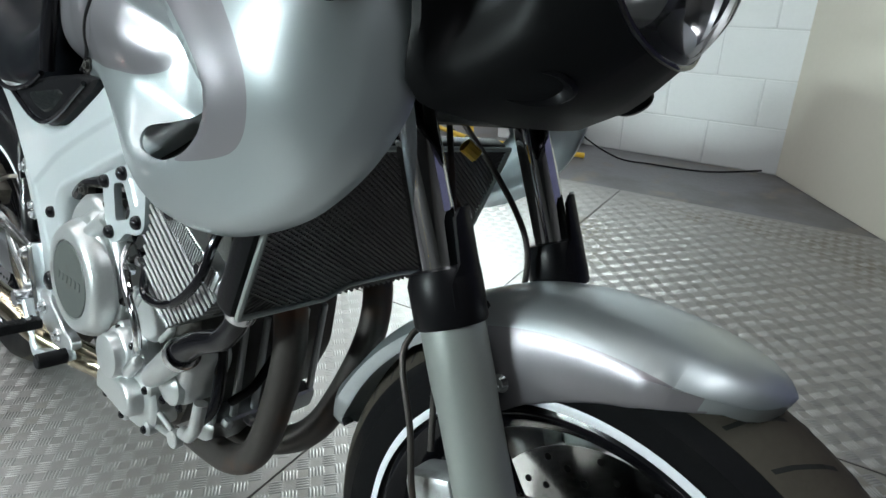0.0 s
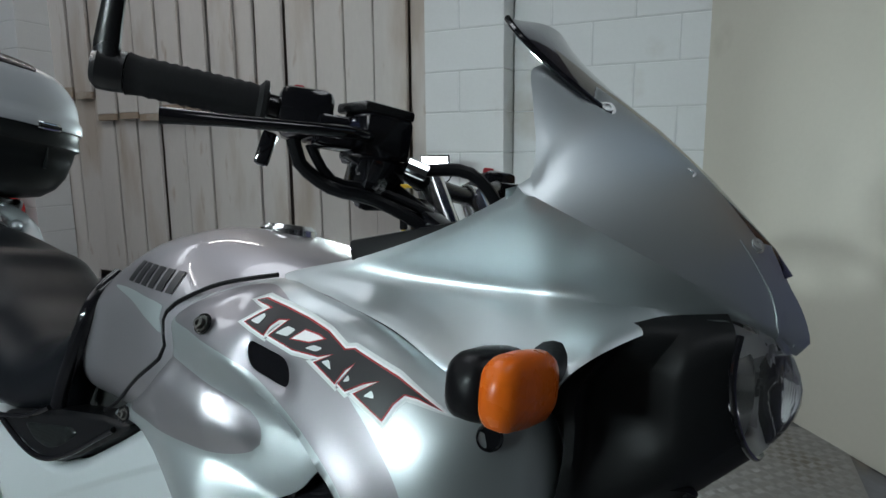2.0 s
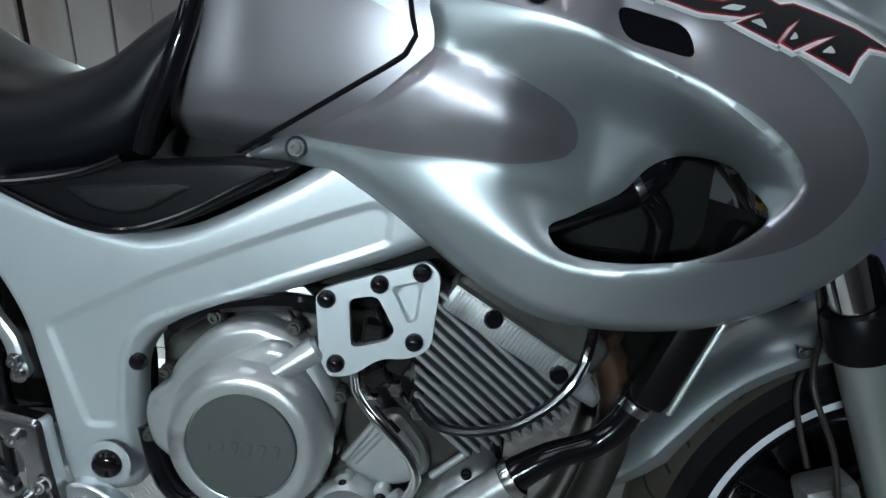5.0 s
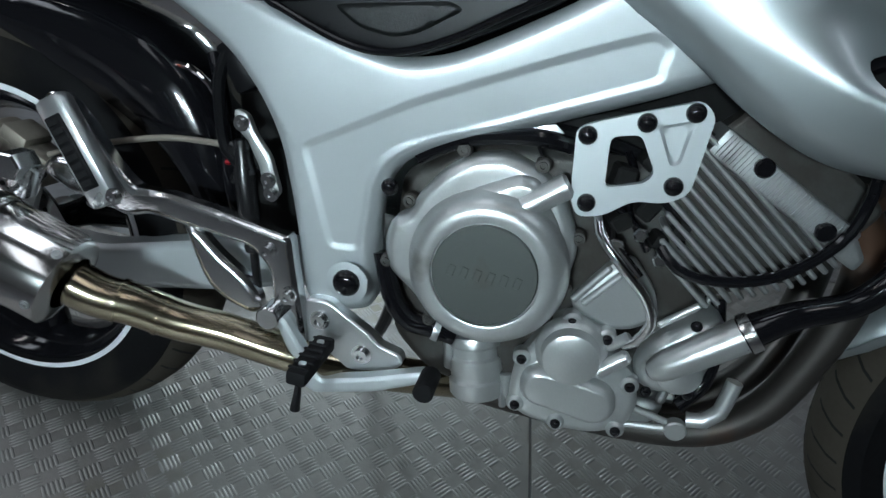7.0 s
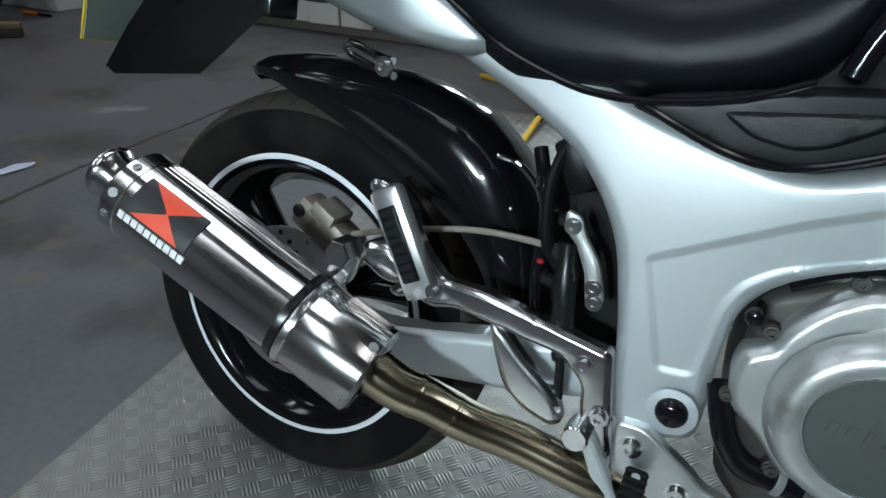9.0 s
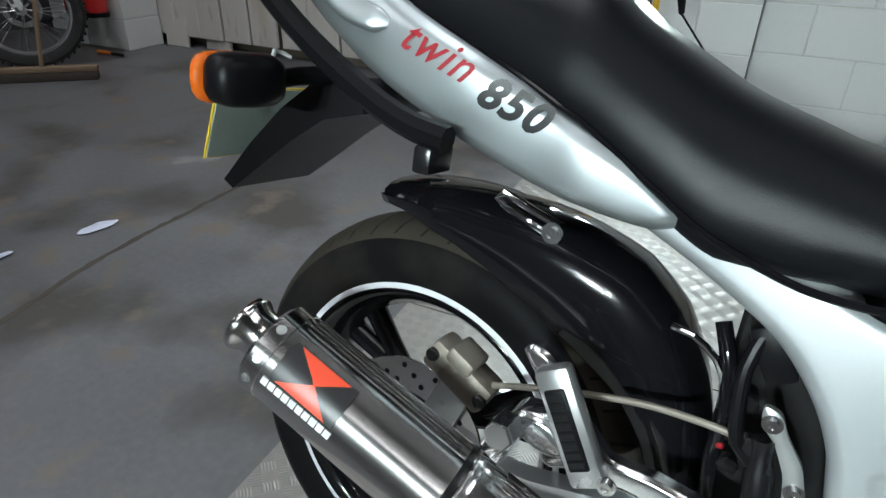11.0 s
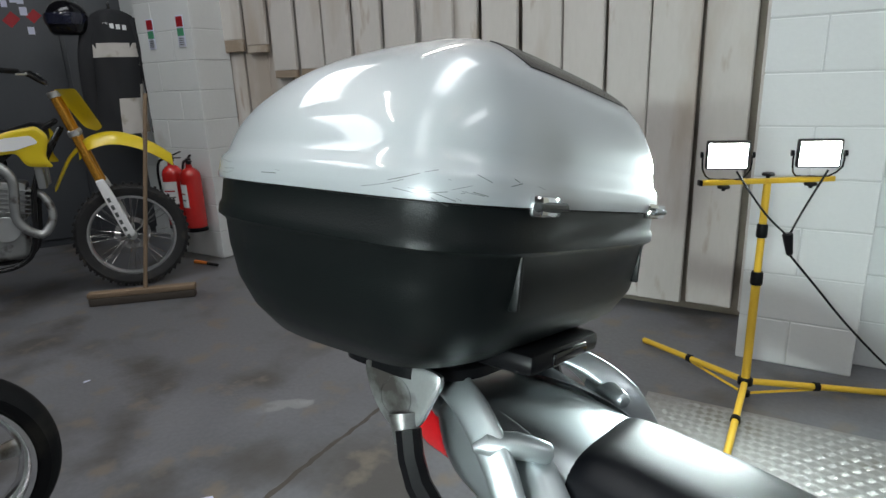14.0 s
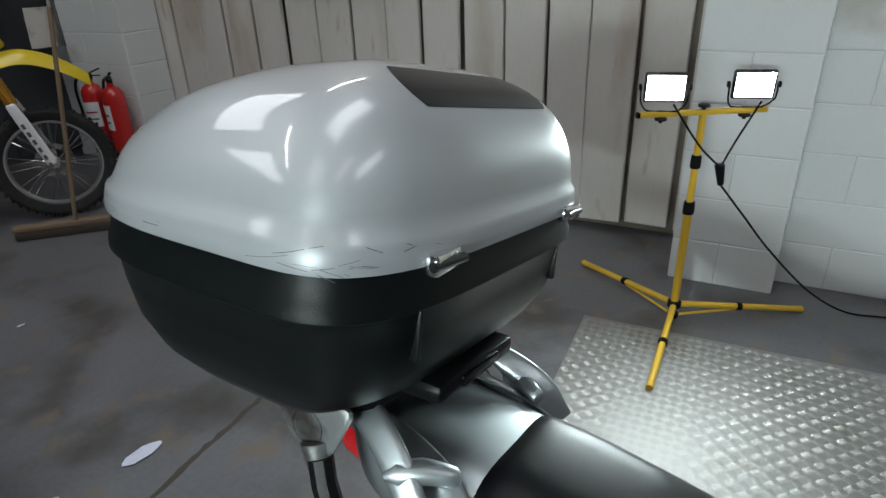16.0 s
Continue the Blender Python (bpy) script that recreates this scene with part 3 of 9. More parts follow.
# wheels
def wheel(name, centre, R, width, rim_r, spokes, label, discs):
    w = part(name, lathe(bmesh.new(), [(0.0, -0.05), (0.03, -0.05), (0.032, 0.05), (0.0, 0.05)], turned(centre), 24), BLACK_METAL, bike, label)
    h = width / 2
    tyre = [(rim_r - 0.004, -h * 0.72), (rim_r + 0.012, -h * 0.86), (rim_r + 0.04, -h * 0.99), (R - 0.045, -h * 0.97), (R - 0.028, -h * 0.86), (R - 0.012, -h * 0.6), (R - 0.003, -h * 0.3), (R, 0)]
    tyre += [(r, -z) for r, z in tyre[-2::-1]]
    bm = lathe(bmesh.new(), tyre, turned(centre), 96)
    ob = part("tyre", bm, [RUBBER, TREAD], w, "black road tyre with dusty tread")
    for p in ob.data.polygons:
        c = p.center - Vector(centre)
        if math.hypot(c.x, c.z) > R - 0.026:
            p.material_index = 1
    V, F = [], []
    for i in range(44):
        a0 = 2 * math.pi * i / 44
        for s in (-1, 1):
            for k in range(4):
                u0, u1 = k / 4, (k + 1) / 4
                q = []
                for u, da in ((u0, 0), (u1, 0), (u1, 0.014), (u0, 0.014)):
                    z = s * h * (0.12 + 0.66 * u)
                    r = np.interp(abs(z), [0, h * 0.3, h * 0.6, h * 0.86], [R, R - 0.003, R - 0.012, R - 0.028]) + 0.0006
                    a = a0 + da + 0.09 * u + (0.07 if s > 0 else 0)
                    q.append((centre[0] + r * math.cos(a), z, centre[2] + r * math.sin(a)))
                n = len(V)
                V += q
                F.append((n, n + 1, n + 2, n + 3) if s < 0 else (n + 3, n + 2, n + 1, n))
    tagged(put("tread_grooves", mesh_of("tread_grooves", V, F, DARK), w), kind="stuff")
    rim = [(rim_r + 0.006, -h * 0.74), (rim_r - 0.004, -h * 0.80), (rim_r - 0.012, -h * 0.74), (rim_r - 0.022, -h * 0.5), (rim_r - 0.034, -h * 0.2), (rim_r - 0.034, h * 0.2), (rim_r - 0.022, h * 0.5), (rim_r - 0.012, h * 0.74), (rim_r - 0.004, h * 0.8), (rim_r + 0.006, h * 0.74)]
    part("rim", lathe(bmesh.new(), rim, turned(centre), 72), GLOSS_BLACK, w, "black cast rim")
    for s in (-1, 1):
        z = s * (h * 0.86 + 0.002)
        part("rim_tape", lathe(bmesh.new(), [(rim_r + 0.004, z), (rim_r + 0.009, z + s * 0.001), (rim_r + 0.0125, z - s * 0.0005)], turned(centre), 96), WHITE_TAPE, w, "white rim tape")
    for i in range(spokes):
        a = 2 * math.pi * i / spokes + 0.4
        for da in (-0.10, 0.10):
            p = [(centre[0] + r * math.cos(a + d), 0.0, centre[2] + r * math.sin(a + d)) for r, d in ((0.028, 0), (0.09, da * 0.7), (rim_r - 0.03, da * 1.6))]
            part("spoke", tube(bmesh.new(), p, [0.014, 0.011, 0.013], 10, 0.03, 1.5), GLOSS_BLACK, w)
    for y, r in discs:
        prof = [(r * 0.60, -0.0025), (r, -0.0025), (r, 0.0025), (r * 0.60, 0.0025), (r * 0.60, -0.0025)]
        d = part("brake_disc", lathe(bmesh.new(), prof, turned((centre[0], y, centre[2])), 64), STEEL, w, "drilled steel brake disc")
        V, F = [], []
        for i in range(40):
            a = 2 * math.pi * i / 40
            rr = r * (0.72, 0.82, 0.92)[i % 3]
            c = (centre[0] + rr * math.cos(a), centre[2] + rr * math.sin(a))
            n = len(V)
            V += [(c[0] + 0.0042 * math.cos(t), y - 0.0032, c[1] + 0.0042 * math.sin(t)) for t in np.arange(8) * math.pi / 4]
            F.append(tuple(range(n, n + 8)))
        tagged(put("drillings", mesh_of("drillings", V, F, DARK, None, 0), d), kind="stuff")
        part("disc_carrier", lathe(bmesh.new(), [(0.03, -0.004), (r * 0.62, -0.004), (r * 0.62, 0.004), (0.03, 0.004)], turned((centre[0], y + 0.006, centre[2])), 40), GLOSS_BLACK, d)
    return w


rear_wheel = wheel("rear_wheel", REAR, 0.320, 0.150, 0.2165, 3, "rear wheel with black rim and white rim tape", [(-0.075, 0.122)])
front_wheel = wheel("front_wheel", FRONT, 0.315, 0.110, 0.2285, 3, "front wheel with black rim and white rim tape", [(-0.062, 0.149), (0.062, 0.149)])

# side fairing
FAIR_OUT = smooth_path([(1.013, 0.964), (0.940, 0.945), (0.878, 0.917), (0.865, 0.900), (0.872, 0.873), (0.864, 0.854), (0.809, 0.817), (0.751, 0.783), (0.698, 0.752), (0.741, 0.751), (0.794, 0.744), (0.846, 0.718), (0.898, 0.684), (0.928, 0.665), (0.977, 0.641), (1.025, 0.631), (1.094, 0.634), (1.167, 0.648), (1.237, 0.680), (1.290, 0.727), (1.316, 0.774), (1.322, 0.816), (1.320, 0.848), (1.308, 0.881), (1.282, 0.890), (1.240, 0.902), (1.172, 0.932), (1.095, 0.951)], 0.008, True)
DUCT = smooth_path([(0.996, 0.723), (1.022, 0.734), (1.059, 0.754), (1.084, 0.782), (1.113, 0.794), (1.145, 0.789), (1.163, 0.767), (1.162, 0.747), (1.134, 0.722), (1.094, 0.707), (1.044, 0.700), (1.008, 0.705)], 0.006, True)
MARKER = rounded([(1.022, 0.906), (1.080, 0.894), (1.090, 0.868), (1.032, 0.880)], 0.014)
OVAL = smooth_path([(0.754, 0.784), (0.812, 0.826), (0.851, 0.858), (0.881, 0.865), (0.945, 0.849), (1.000, 0.825), (1.014, 0.801), (1.005, 0.784), (0.964, 0.774), (0.898, 0.773), (0.829, 0.774)], 0.008, True)
SWEEP = smooth_path([(1.001, 0.957), (1.053, 0.948), (1.116, 0.907), (1.188, 0.855), (1.223, 0.813), (1.225, 0.772), (1.193, 0.731), (1.117, 0.711), (1.153, 0.736), (1.178, 0.778), (1.167, 0.806), (1.121, 0.839), (1.031, 0.878), (0.943, 0.898), (0.884, 0.909), (0.940, 0.941)], 0.008, True)
RIDGE = smooth_path([(0.740, 0.790), (0.780, 0.774), (0.819, 0.756), (0.861, 0.742), (0.903, 0.726), (0.946, 0.712), (0.984, 0.700), (1.020, 0.693), (1.063, 0.696), (1.108, 0.711), (1.145, 0.734), (1.171, 0.757), (1.180, 0.778), (1.166, 0.799), (1.136, 0.822), (1.098, 0.845), (1.043, 0.869), (0.984, 0.889), (0.929, 0.902), (0.868, 0.908), (0.840, 0.870)], 0.010, True)
fair_base = spread([(0.966, 0.909, 0.223), (0.765, 0.765, 0.163), (1.280, 0.866, 0.212), (1.029, 0.944, 0.210), (1.206, 0.872, 0.236), (0.698, 0.752, 0.153), (0.840, 0.735, 0.176), (0.871, 0.859, 0.204), (0.880, 0.908, 0.203), (0.940, 0.943, 0.200), (1.010, 0.962, 0.187), (1.094, 0.838, 0.236), (1.035, 0.874, 0.232), (1.188, 0.772, 0.238), (1.116, 0.708, 0.232), (1.050, 0.690, 0.227), (0.984, 0.693, 0.216), (0.918, 0.715, 0.198), (1.030, 0.640, 0.206), (1.154, 0.660, 0.211), (1.239, 0.700, 0.200), (1.258, 0.786, 0.228), (1.320, 0.810, 0.170), (1.302, 0.872, 0.182), (1.254, 0.897, 0.213), (1.172, 0.930, 0.218), (1.095, 0.948, 0.208)], 2e-5)


def fair_h(P):
    """The fairing's bulge, with a scoop pressed in behind the ridge round the duct and a pod standing in it."""
    d = np.where(in_poly(RIDGE, P), poly_dist(RIDGE, P), 0)
    deep = np.interp(P[:, 0], [0.76, 0.86, 0.95, 1.03, 1.12], [0.0, 0.008, 0.026, 0.060, 0.074])
    wide = np.interp(P[:, 0], [0.80, 1.00, 1.12], [0.060, 0.045, 0.030])
    t = np.clip(d / (wide * 1.25), 0, 1)
    e = np.where(in_poly(OVAL, P), np.clip(poly_dist(OVAL, P) / 0.042, 0, 1), 0)
    lip = np.interp(P[:, 0], [1.04, 1.14], [0.0, 0.006]) * np.exp(-(poly_dist(RIDGE, P) / 0.022) ** 2)
    return fair_base(P) + lip - deep * (0.35 * t + 0.65 * t * t * (3 - 2 * t)) + 0.011 * (1 - (1 - e) ** 2)


fairing = panel_pair("side_fairing", bike, [SILVER, MAUVE, MAUVE], ("glossy silver fairing side with warm grey sweeps and an air duct", "glossy silver fairing side"), outline=FAIR_OUT, height=fair_h, holes=[DUCT, MARKER],
                     marks=[OVAL, SWEEP], dots=np.concatenate([dense(RIDGE, 0.006)] + [inset(dense(RIDGE, 0.006), d) for d in (0.005, 0.011, -0.006, -0.013)]), step=0.009, thick=0.003, curl=0.016, curl_width=0.022, hole_curl=0.004)

# upper cowl: from the tank to the nose, with a wide shoulder
COWL_OUT = smooth_path([(1.013, 0.968), (1.095, 0.9515), (1.171, 0.9325), (1.239, 0.9025), (1.282, 0.8900), (1.316, 0.883), (1.333, 0.921), (1.375, 0.955), (1.419, 0.973), (1.451, 0.963), (1.481, 0.944), (1.491, 0.956), (1.479, 0.992), (1.444, 1.043), (1.393, 1.102), (1.326, 1.157), (1.270, 1.194), (1.256, 1.180), (1.273, 1.137), (1.290, 1.089), (1.288, 1.059), (1.239, 1.039), (1.178, 1.018), (1.102, 0.994)], 0.008, True)
SHOULDER = np.array([(1.013, 0.972, 0.166), (1.060, 0.983, 0.163), (1.102, 0.994, 0.163), (1.179, 1.017, 0.175), (1.239, 1.039, 0.198), (1.296, 1.054, 0.226), (1.345, 1.030, 0.187), (1.391, 1.006, 0.141), (1.437, 0.981, 0.088), (1.478, 0.955, 0.028), (1.500, 0.940, 0.000)])
FALL = np.array([(1.013, 0.1), (1.10, 0.30), (1.17, 0.65), (1.24, 0.95), (1.30, 1.05), (1.50, 1.05)])
FLARE = np.array([(1.013, 1.4), (1.095, 1.35), (1.17, 1.10), (1.254, 0.72), (1.31, 0.62), (1.347, 1.45), (1.384, 2.1), (1.42, 2.2), (1.50, 1.6)])
RIM = SHOULDER[5:, :2]
cowl_peak = SHOULDER[5, 0]


def along(x, table, k):
    """A table's column over x, rounded off a little on each side of the peak."""
    sums = [np.interp(np.where(x < cowl_peak, np.minimum(x + d, cowl_peak), np.maximum(x + d, cowl_peak)), table[:, 0], table[:, k]) for d in (-0.02, -0.01, 0.0, 0.01, 0.02)]
    return sum(sums) / 5


def crown(x, z):
    """The upper facet: a gently curved sheet."""
    u, w = x - 1.3, z - 1.0
    return 0.243 - 1.13 * u - 0.157 * w + 1.626 * u * u - 1.438 * u * w - 4.041 * w * w - 13.512 * u ** 3


def cowl_h(P):
    """Three facets: the crown above the sharp shoulder, the flank falling inwards below it, and the flared lower edge."""
    x, z = P[:, 0], P[:, 1]
    zt, ht = along(x, SHOULDER, 1), along(x, SHOULDER, 2)
    zv = np.minimum(np.interp(x, [1.013, 1.30, 1.36, 1.42, 1.50], [0.973, 0.983, 0.977, 0.972, 0.935]), zt)
    d = (zv - z) / 0.006
    flare = 0.006 * np.log1p(np.exp(np.clip(d, -40, 40)))
    low = ht - along(x, FALL, 1) * (zt - np.maximum(z, zv - 0.003)) + along(x, FLARE, 1) * flare
    xc = np.maximum(x, cowl_peak)
    zc, hc = along(xc, SHOULDER, 1), along(xc, SHOULDER, 2)
    up = hc + crown(x, z) - crown(xc, zc)
    return np.where((z > zt) & ((x > cowl_peak) | (z > 1.054)), up, low)


shoulder_line = smooth_path(RIM, 0.007)
panel_pair("cowl", bike, [SILVER], ("glossy silver front cowl with a sharp shoulder", "glossy silver front cowl"), outline=COWL_OUT, height=cowl_h, dots=np.r_[shoulder_line, shoulder_line + [0, 0.005], shoulder_line - [0, 0.005]], step=0.009, thick=0.003, curl=0.004, curl_width=0.010)
# nose bridge, carrying on the curve of the two halves
rings = []
for z in np.linspace(0.9455, 1.040, 11):
    xs = np.linspace(1.30, 1.50, 401)
    hs = cowl_h(np.c_[xs, np.full(401, z)])
    w = np.interp(z, [0.945, 0.955, 0.992, 1.043], [0.040, 0.046, 0.050, 0.070])
    i = int(np.argmin(np.abs(hs - w)))
    x0, m = xs[i], max(0.8, (hs[i - 8] - hs[i + 8]) / (xs[i + 8] - xs[i - 8]))
    rings.append([(x0 + 0.0012 + w / (2 * m) * (1 - (t / w) ** 2), t, z) for t in np.linspace(-w, w, 21)])
nose_front = [(r[10][2], r[10][0]) for r in rings]
low = [(x - 0.012, y * 0.9, z - 0.006) for x, y, z in rings[0]]
bm = loft(bmesh.new(), [low] + rings, cap=False, closed=False)
bmesh.ops.solidify(bm, geom=bm.faces[:], thickness=0.003)
part("nose", bm, SILVER, bike, "silver nose of the cowl", 60)

# tank
TANK = [(0.624, 0.850, 0.100, 0.157), (0.640, 0.850, 0.112, 0.163), (0.660, 0.850, 0.124, 0.166), (0.690, 0.847, 0.142, 0.168), (0.720, 0.845, 0.154, 0.174), (0.775, 0.845, 0.168, 0.186), (0.833, 0.848, 0.172, 0.197), (0.900, 0.850, 0.161, 0.199), (0.970, 0.852, 0.146, 0.189),
        (1.030, 0.855, 0.128, 0.166), (1.060, 0.855, 0.105, 0.14)]
TANK_S = smooth_path(TANK, 0.012)


def tank_ring(x, zc, hh, hw):
    """A rounded top over a side that leans in a little towards the lower edge; the rear edge slants."""
    out = []
    for yy, zz in [p[1:] for p in super_ring(x, zc, hw, hh, 3.0, 64, 0.100)]:
        k = max(0.0, zc + 0.05 - zz)
        out.append((x + max(0.0, min(1.0, (0.73 - x) / 0.10)) * float(np.interp(zz, [0.75, 0.78, 0.876, 0.95], [-0.012, -0.006, 0.028, 0.030])), yy * (1 - 0.45 * k), zz))
    return out


tank = part("tank", loft(bmesh.new(), [tank_ring(*q) for q in TANK_S]), MAUVE, bike, "warm grey metallic fuel tank")


def tank_h(P):
    zc, hh, hw = [np.interp(P[:, 0], TANK_S[:, 0], TANK_S[:, k]) for k in (1, 2, 3)]
    rel = np.clip((P[:, 1] - zc) / np.where(P[:, 1] > zc, hh, 0.100), -0.999, 0.999)
    return hw * (1 - np.abs(rel) ** 3.0) ** (1 / 3.0) * (1 - 0.45 * np.maximum(0, zc + 0.05 - P[:, 1]))


part("filler_cap", lathe(bmesh.new(), [(0, 0.012), (0.034, 0.010), (0.040, 0.004), (0.041, -0.01)], aim_z((0.845, 0.0, 1.018), (0, 0, 1)), 32), POLISHED, bike)


def seam(pts, height, r, name, off=0.0):
    q = smooth_path(pts, 0.01)
    h = np.convolve(np.pad(height(q), 3, mode="edge"), np.ones(7) / 7, "valid")
    part(name, tube(bmesh.new(), np.c_[q[:, 0], -(h + off), q[:, 1]], r, 8, 0), BLACK_PLASTIC, bike)


# black tube stands in for the dark, shaded groove between fairing and tank
seam([(1.010, 0.967), (0.938, 0.950), (0.876, 0.922), (0.859, 0.901), (0.866, 0.873), (0.858, 0.857), (0.804, 0.822), (0.747, 0.788), (0.694, 0.757)], lambda P: np.maximum(fair_h(P) - 0.006, tank_h(P)), 0.0026, "seam_groove_line", 0.0006)

hose_pts = [(0.648, -0.120, 0.935), (0.655, -0.150, 0.910), (0.652, -0.163, 0.876), (0.634, -0.165, 0.820), (0.616, -0.163, 0.778), (0.608, -0.162, 0.748)]
part("seat_trim", tube(bmesh.new(), hose_pts, 0.0105, 12, 0.01), GLOSS_BLACK, bike, "black rubber trim between seat and tank")

# main frame
FRAME_OUT = rounded([(0.198, 0.737), (0.278, 0.756), (0.356, 0.730), (0.463, 0.694), (0.550, 0.672), (0.601, 0.664), (0.646, 0.676), (0.692, 0.700), (0.767, 0.745), (0.833, 0.793), (0.965, 0.825), (1.025, 0.755), (0.907, 0.689), (0.848, 0.661), (0.784, 0.634), (0.697, 0.598), (0.643, 0.578), (0.606, 0.556), (0.585, 0.522), (0.581, 0.474), (0.586, 0.398), (0.583, 0.360), (0.542, 0.346), (0.495, 0.350), (0.480, 0.467), (0.460, 0.553), (0.438, 0.596), (0.398, 0.643), (0.322, 0.685)], 0.035, 6)
frame_h = spread([(0.251, 0.727, 0.135), (0.358, 0.693, 0.143), (0.456, 0.640, 0.152), (0.468, 0.544, 0.147), (0.499, 0.449, 0.142), (0.537, 0.376, 0.134), (0.574, 0.473, 0.141), (0.590, 0.628, 0.156), (0.610, 0.571, 0.149), (0.703, 0.654, 0.154), (0.704, 0.616, 0.149), (0.797, 0.718, 0.153), (0.836, 0.682, 0.149), (0.919, 0.764, 0.152), (0.532, 0.644, 0.155)])
RECESS = rounded([(0.490, 0.556), (0.553, 0.591), (0.611, 0.624), (0.667, 0.650), (0.736, 0.681), (0.799, 0.708), (0.836, 0.722), (0.854, 0.712), (0.850, 0.693), (0.852, 0.680), (0.814, 0.663), (0.755, 0.637), (0.699, 0.612), (0.651, 0.592), (0.608, 0.574), (0.583, 0.553), (0.572, 0.525), (0.570, 0.490), (0.564, 0.441), (0.527, 0.437), (0.507, 0.503)], 0.010, 4)
panel_pair("main_frame", bike, [FRAME], ("silver painted aluminium beam frame", "silver painted aluminium beam frame"), outline=FRAME_OUT, height=frame_h, steps=[(RECESS, 0.0022, 0.0042)], step=0.009, thick=0.022, curl=0.013, curl_width=0.015)
fix(BIG_CAP_MESH, bike, (0.555, -0.146, 0.400))
part("pivot_washer", lathe(bmesh.new(), [(0.016, 0.0), (0.024, 0.0), (0.026, 0.003), (0.016, 0.004)], aim_z((0.555, -0.144, 0.400), (0, -1, 0)), 28), FRAME, bike)
fix(CAP_MESH, bike, (0.599, -0.158, 0.531))

# engine mount plate
v, f, i = panel(outline=rounded([(0.781, 0.626), (0.801, 0.636), (0.891, 0.670), (0.905, 0.657), (0.901, 0.580), (0.881, 0.567), (0.850, 0.564), (0.825, 0.543), (0.799, 0.537), (0.789, 0.556)], 0.011, 5), height=lambda P: np.full(len(P), 0.158),
                holes=[rounded([(0.815, 0.623), (0.843, 0.630), (0.864, 0.595), (0.856, 0.583), (0.820, 0.572)], 0.008, 5)], steps=[(rounded([(0.856, 0.640), (0.888, 0.651), (0.885, 0.608), (0.876, 0.604)], 0.006, 5), 0.003, 0.003)], step=0.010, thick=0.010)
put("engine_mount_plate", mesh_of("engine_mount_plate", v, f, FRAME, i, 40), bike, "silver engine mounting plate")
for p in ((0.793, 0.621), (0.845, 0.642), (0.886, 0.658), (0.806, 0.554), (0.884, 0.586)):
    fix(CAP_MESH, bike, (p[0], -0.158, p[1]))


# ---- engine ----
def slab(name, pts, y, thick, material, parent=None, label="", r=0.012, holes=(), steps=(), curl=0.004, cw=0.006, step=0.012, left=False):
    """A cast plate with an outline in (x, z) whose outer face stands at y on the right side."""
    v, f, i = panel(outline=rounded(pts, r, 4) if r else np.array(pts), height=lambda P: np.full(len(P), y), holes=[rounded(h, 0.006, 4) for h in holes], steps=[(rounded(h, 0.006, 4), a, b) for h, a, b in steps], thick=thick, step=step, curl=curl, curl_width=cw)
    return put(name, mesh_of(name, v, f, material, i, 40), parent or bike, label)


def disc(name, p, r, h, material, parent=None, label="", d=(0, -1, 0), seg=40, soft=0.002):
    return part(name, lathe(bmesh.new(), [(0, h), (r - soft, h), (r, h - soft), (r, 0), (0, 0)], aim_z(p, d), seg), material, parent or bike, label)


def hose(name, pts, r, material, parent=None, label="", seg=10, step=0.012, flat=1.0):
    return part(name, tube(bmesh.new(), pts, r, seg, step, flat), material, parent or bike, label)


def band(name, p, d, r, w, material, parent=None, label=""):
    return part(name, lathe(bmesh.new(), [(r, -w / 2), (r + 0.0018, -w / 2), (r + 0.0022, 0), (r + 0.0018, w / 2), (r, w / 2), (r, -w / 2)], aim_z(p, d), 28), material, parent or bike, label)


EMBLEM = mat("grey_emblem_paint", (0.11, 0.12, 0.115), 0.42, 0.5, 0.12, 10, 300, bump=0.1, stain=(0.10, 0.10, 0.09), stain_at=0.66, stain_scale=20)
engine = slab("engine", [(0.600, 0.400), (0.600, 0.540), (0.690, 0.590), (0.880, 0.600), (0.960, 0.500), (0.950, 0.370), (0.900, 0.275), (0.790, 0.258), (0.660, 0.285), (0.610, 0.330)], 0.118, 0.236, GRIMY_SHADE, None, "grimy cast alloy parallel twin engine with a near-black core", 0.02, curl=0.01, cw=0.015)
cover = slab("clutch_cover", [(0.594, 0.462), (0.600, 0.490), (0.620, 0.500), (0.627, 0.523), (0.651, 0.555), (0.680, 0.577), (0.719, 0.585), (0.758, 0.573), (0.786, 0.549), (0.804, 0.514), (0.810, 0.492), (0.805, 0.452), (0.794, 0.410), (0.766, 0.380), (0.713, 0.360), (0.662, 0.374), (0.636, 0.403), (0.602, 0.428)], 0.148, 0.034, ALLOY, engine, "scuffed cast alloy clutch cover", 0.012, curl=0.009, cw=0.012, step=0.010)
STEP = [(0.634, 0.436), (0.637, 0.471), (0.653, 0.510), (0.688, 0.544), (0.736, 0.569), (0.757, 0.566), (0.764, 0.548), (0.785, 0.522), (0.799, 0.490), (0.800, 0.450), (0.788, 0.412), (0.760, 0.386), (0.715, 0.372), (0.672, 0.384), (0.645, 0.408)]
slab("cover_step", STEP, 0.161, 0.020, ALLOY, cover, "raised crescent of the clutch cover", 0.014, curl=0.010, cw=0.011, step=0.010)
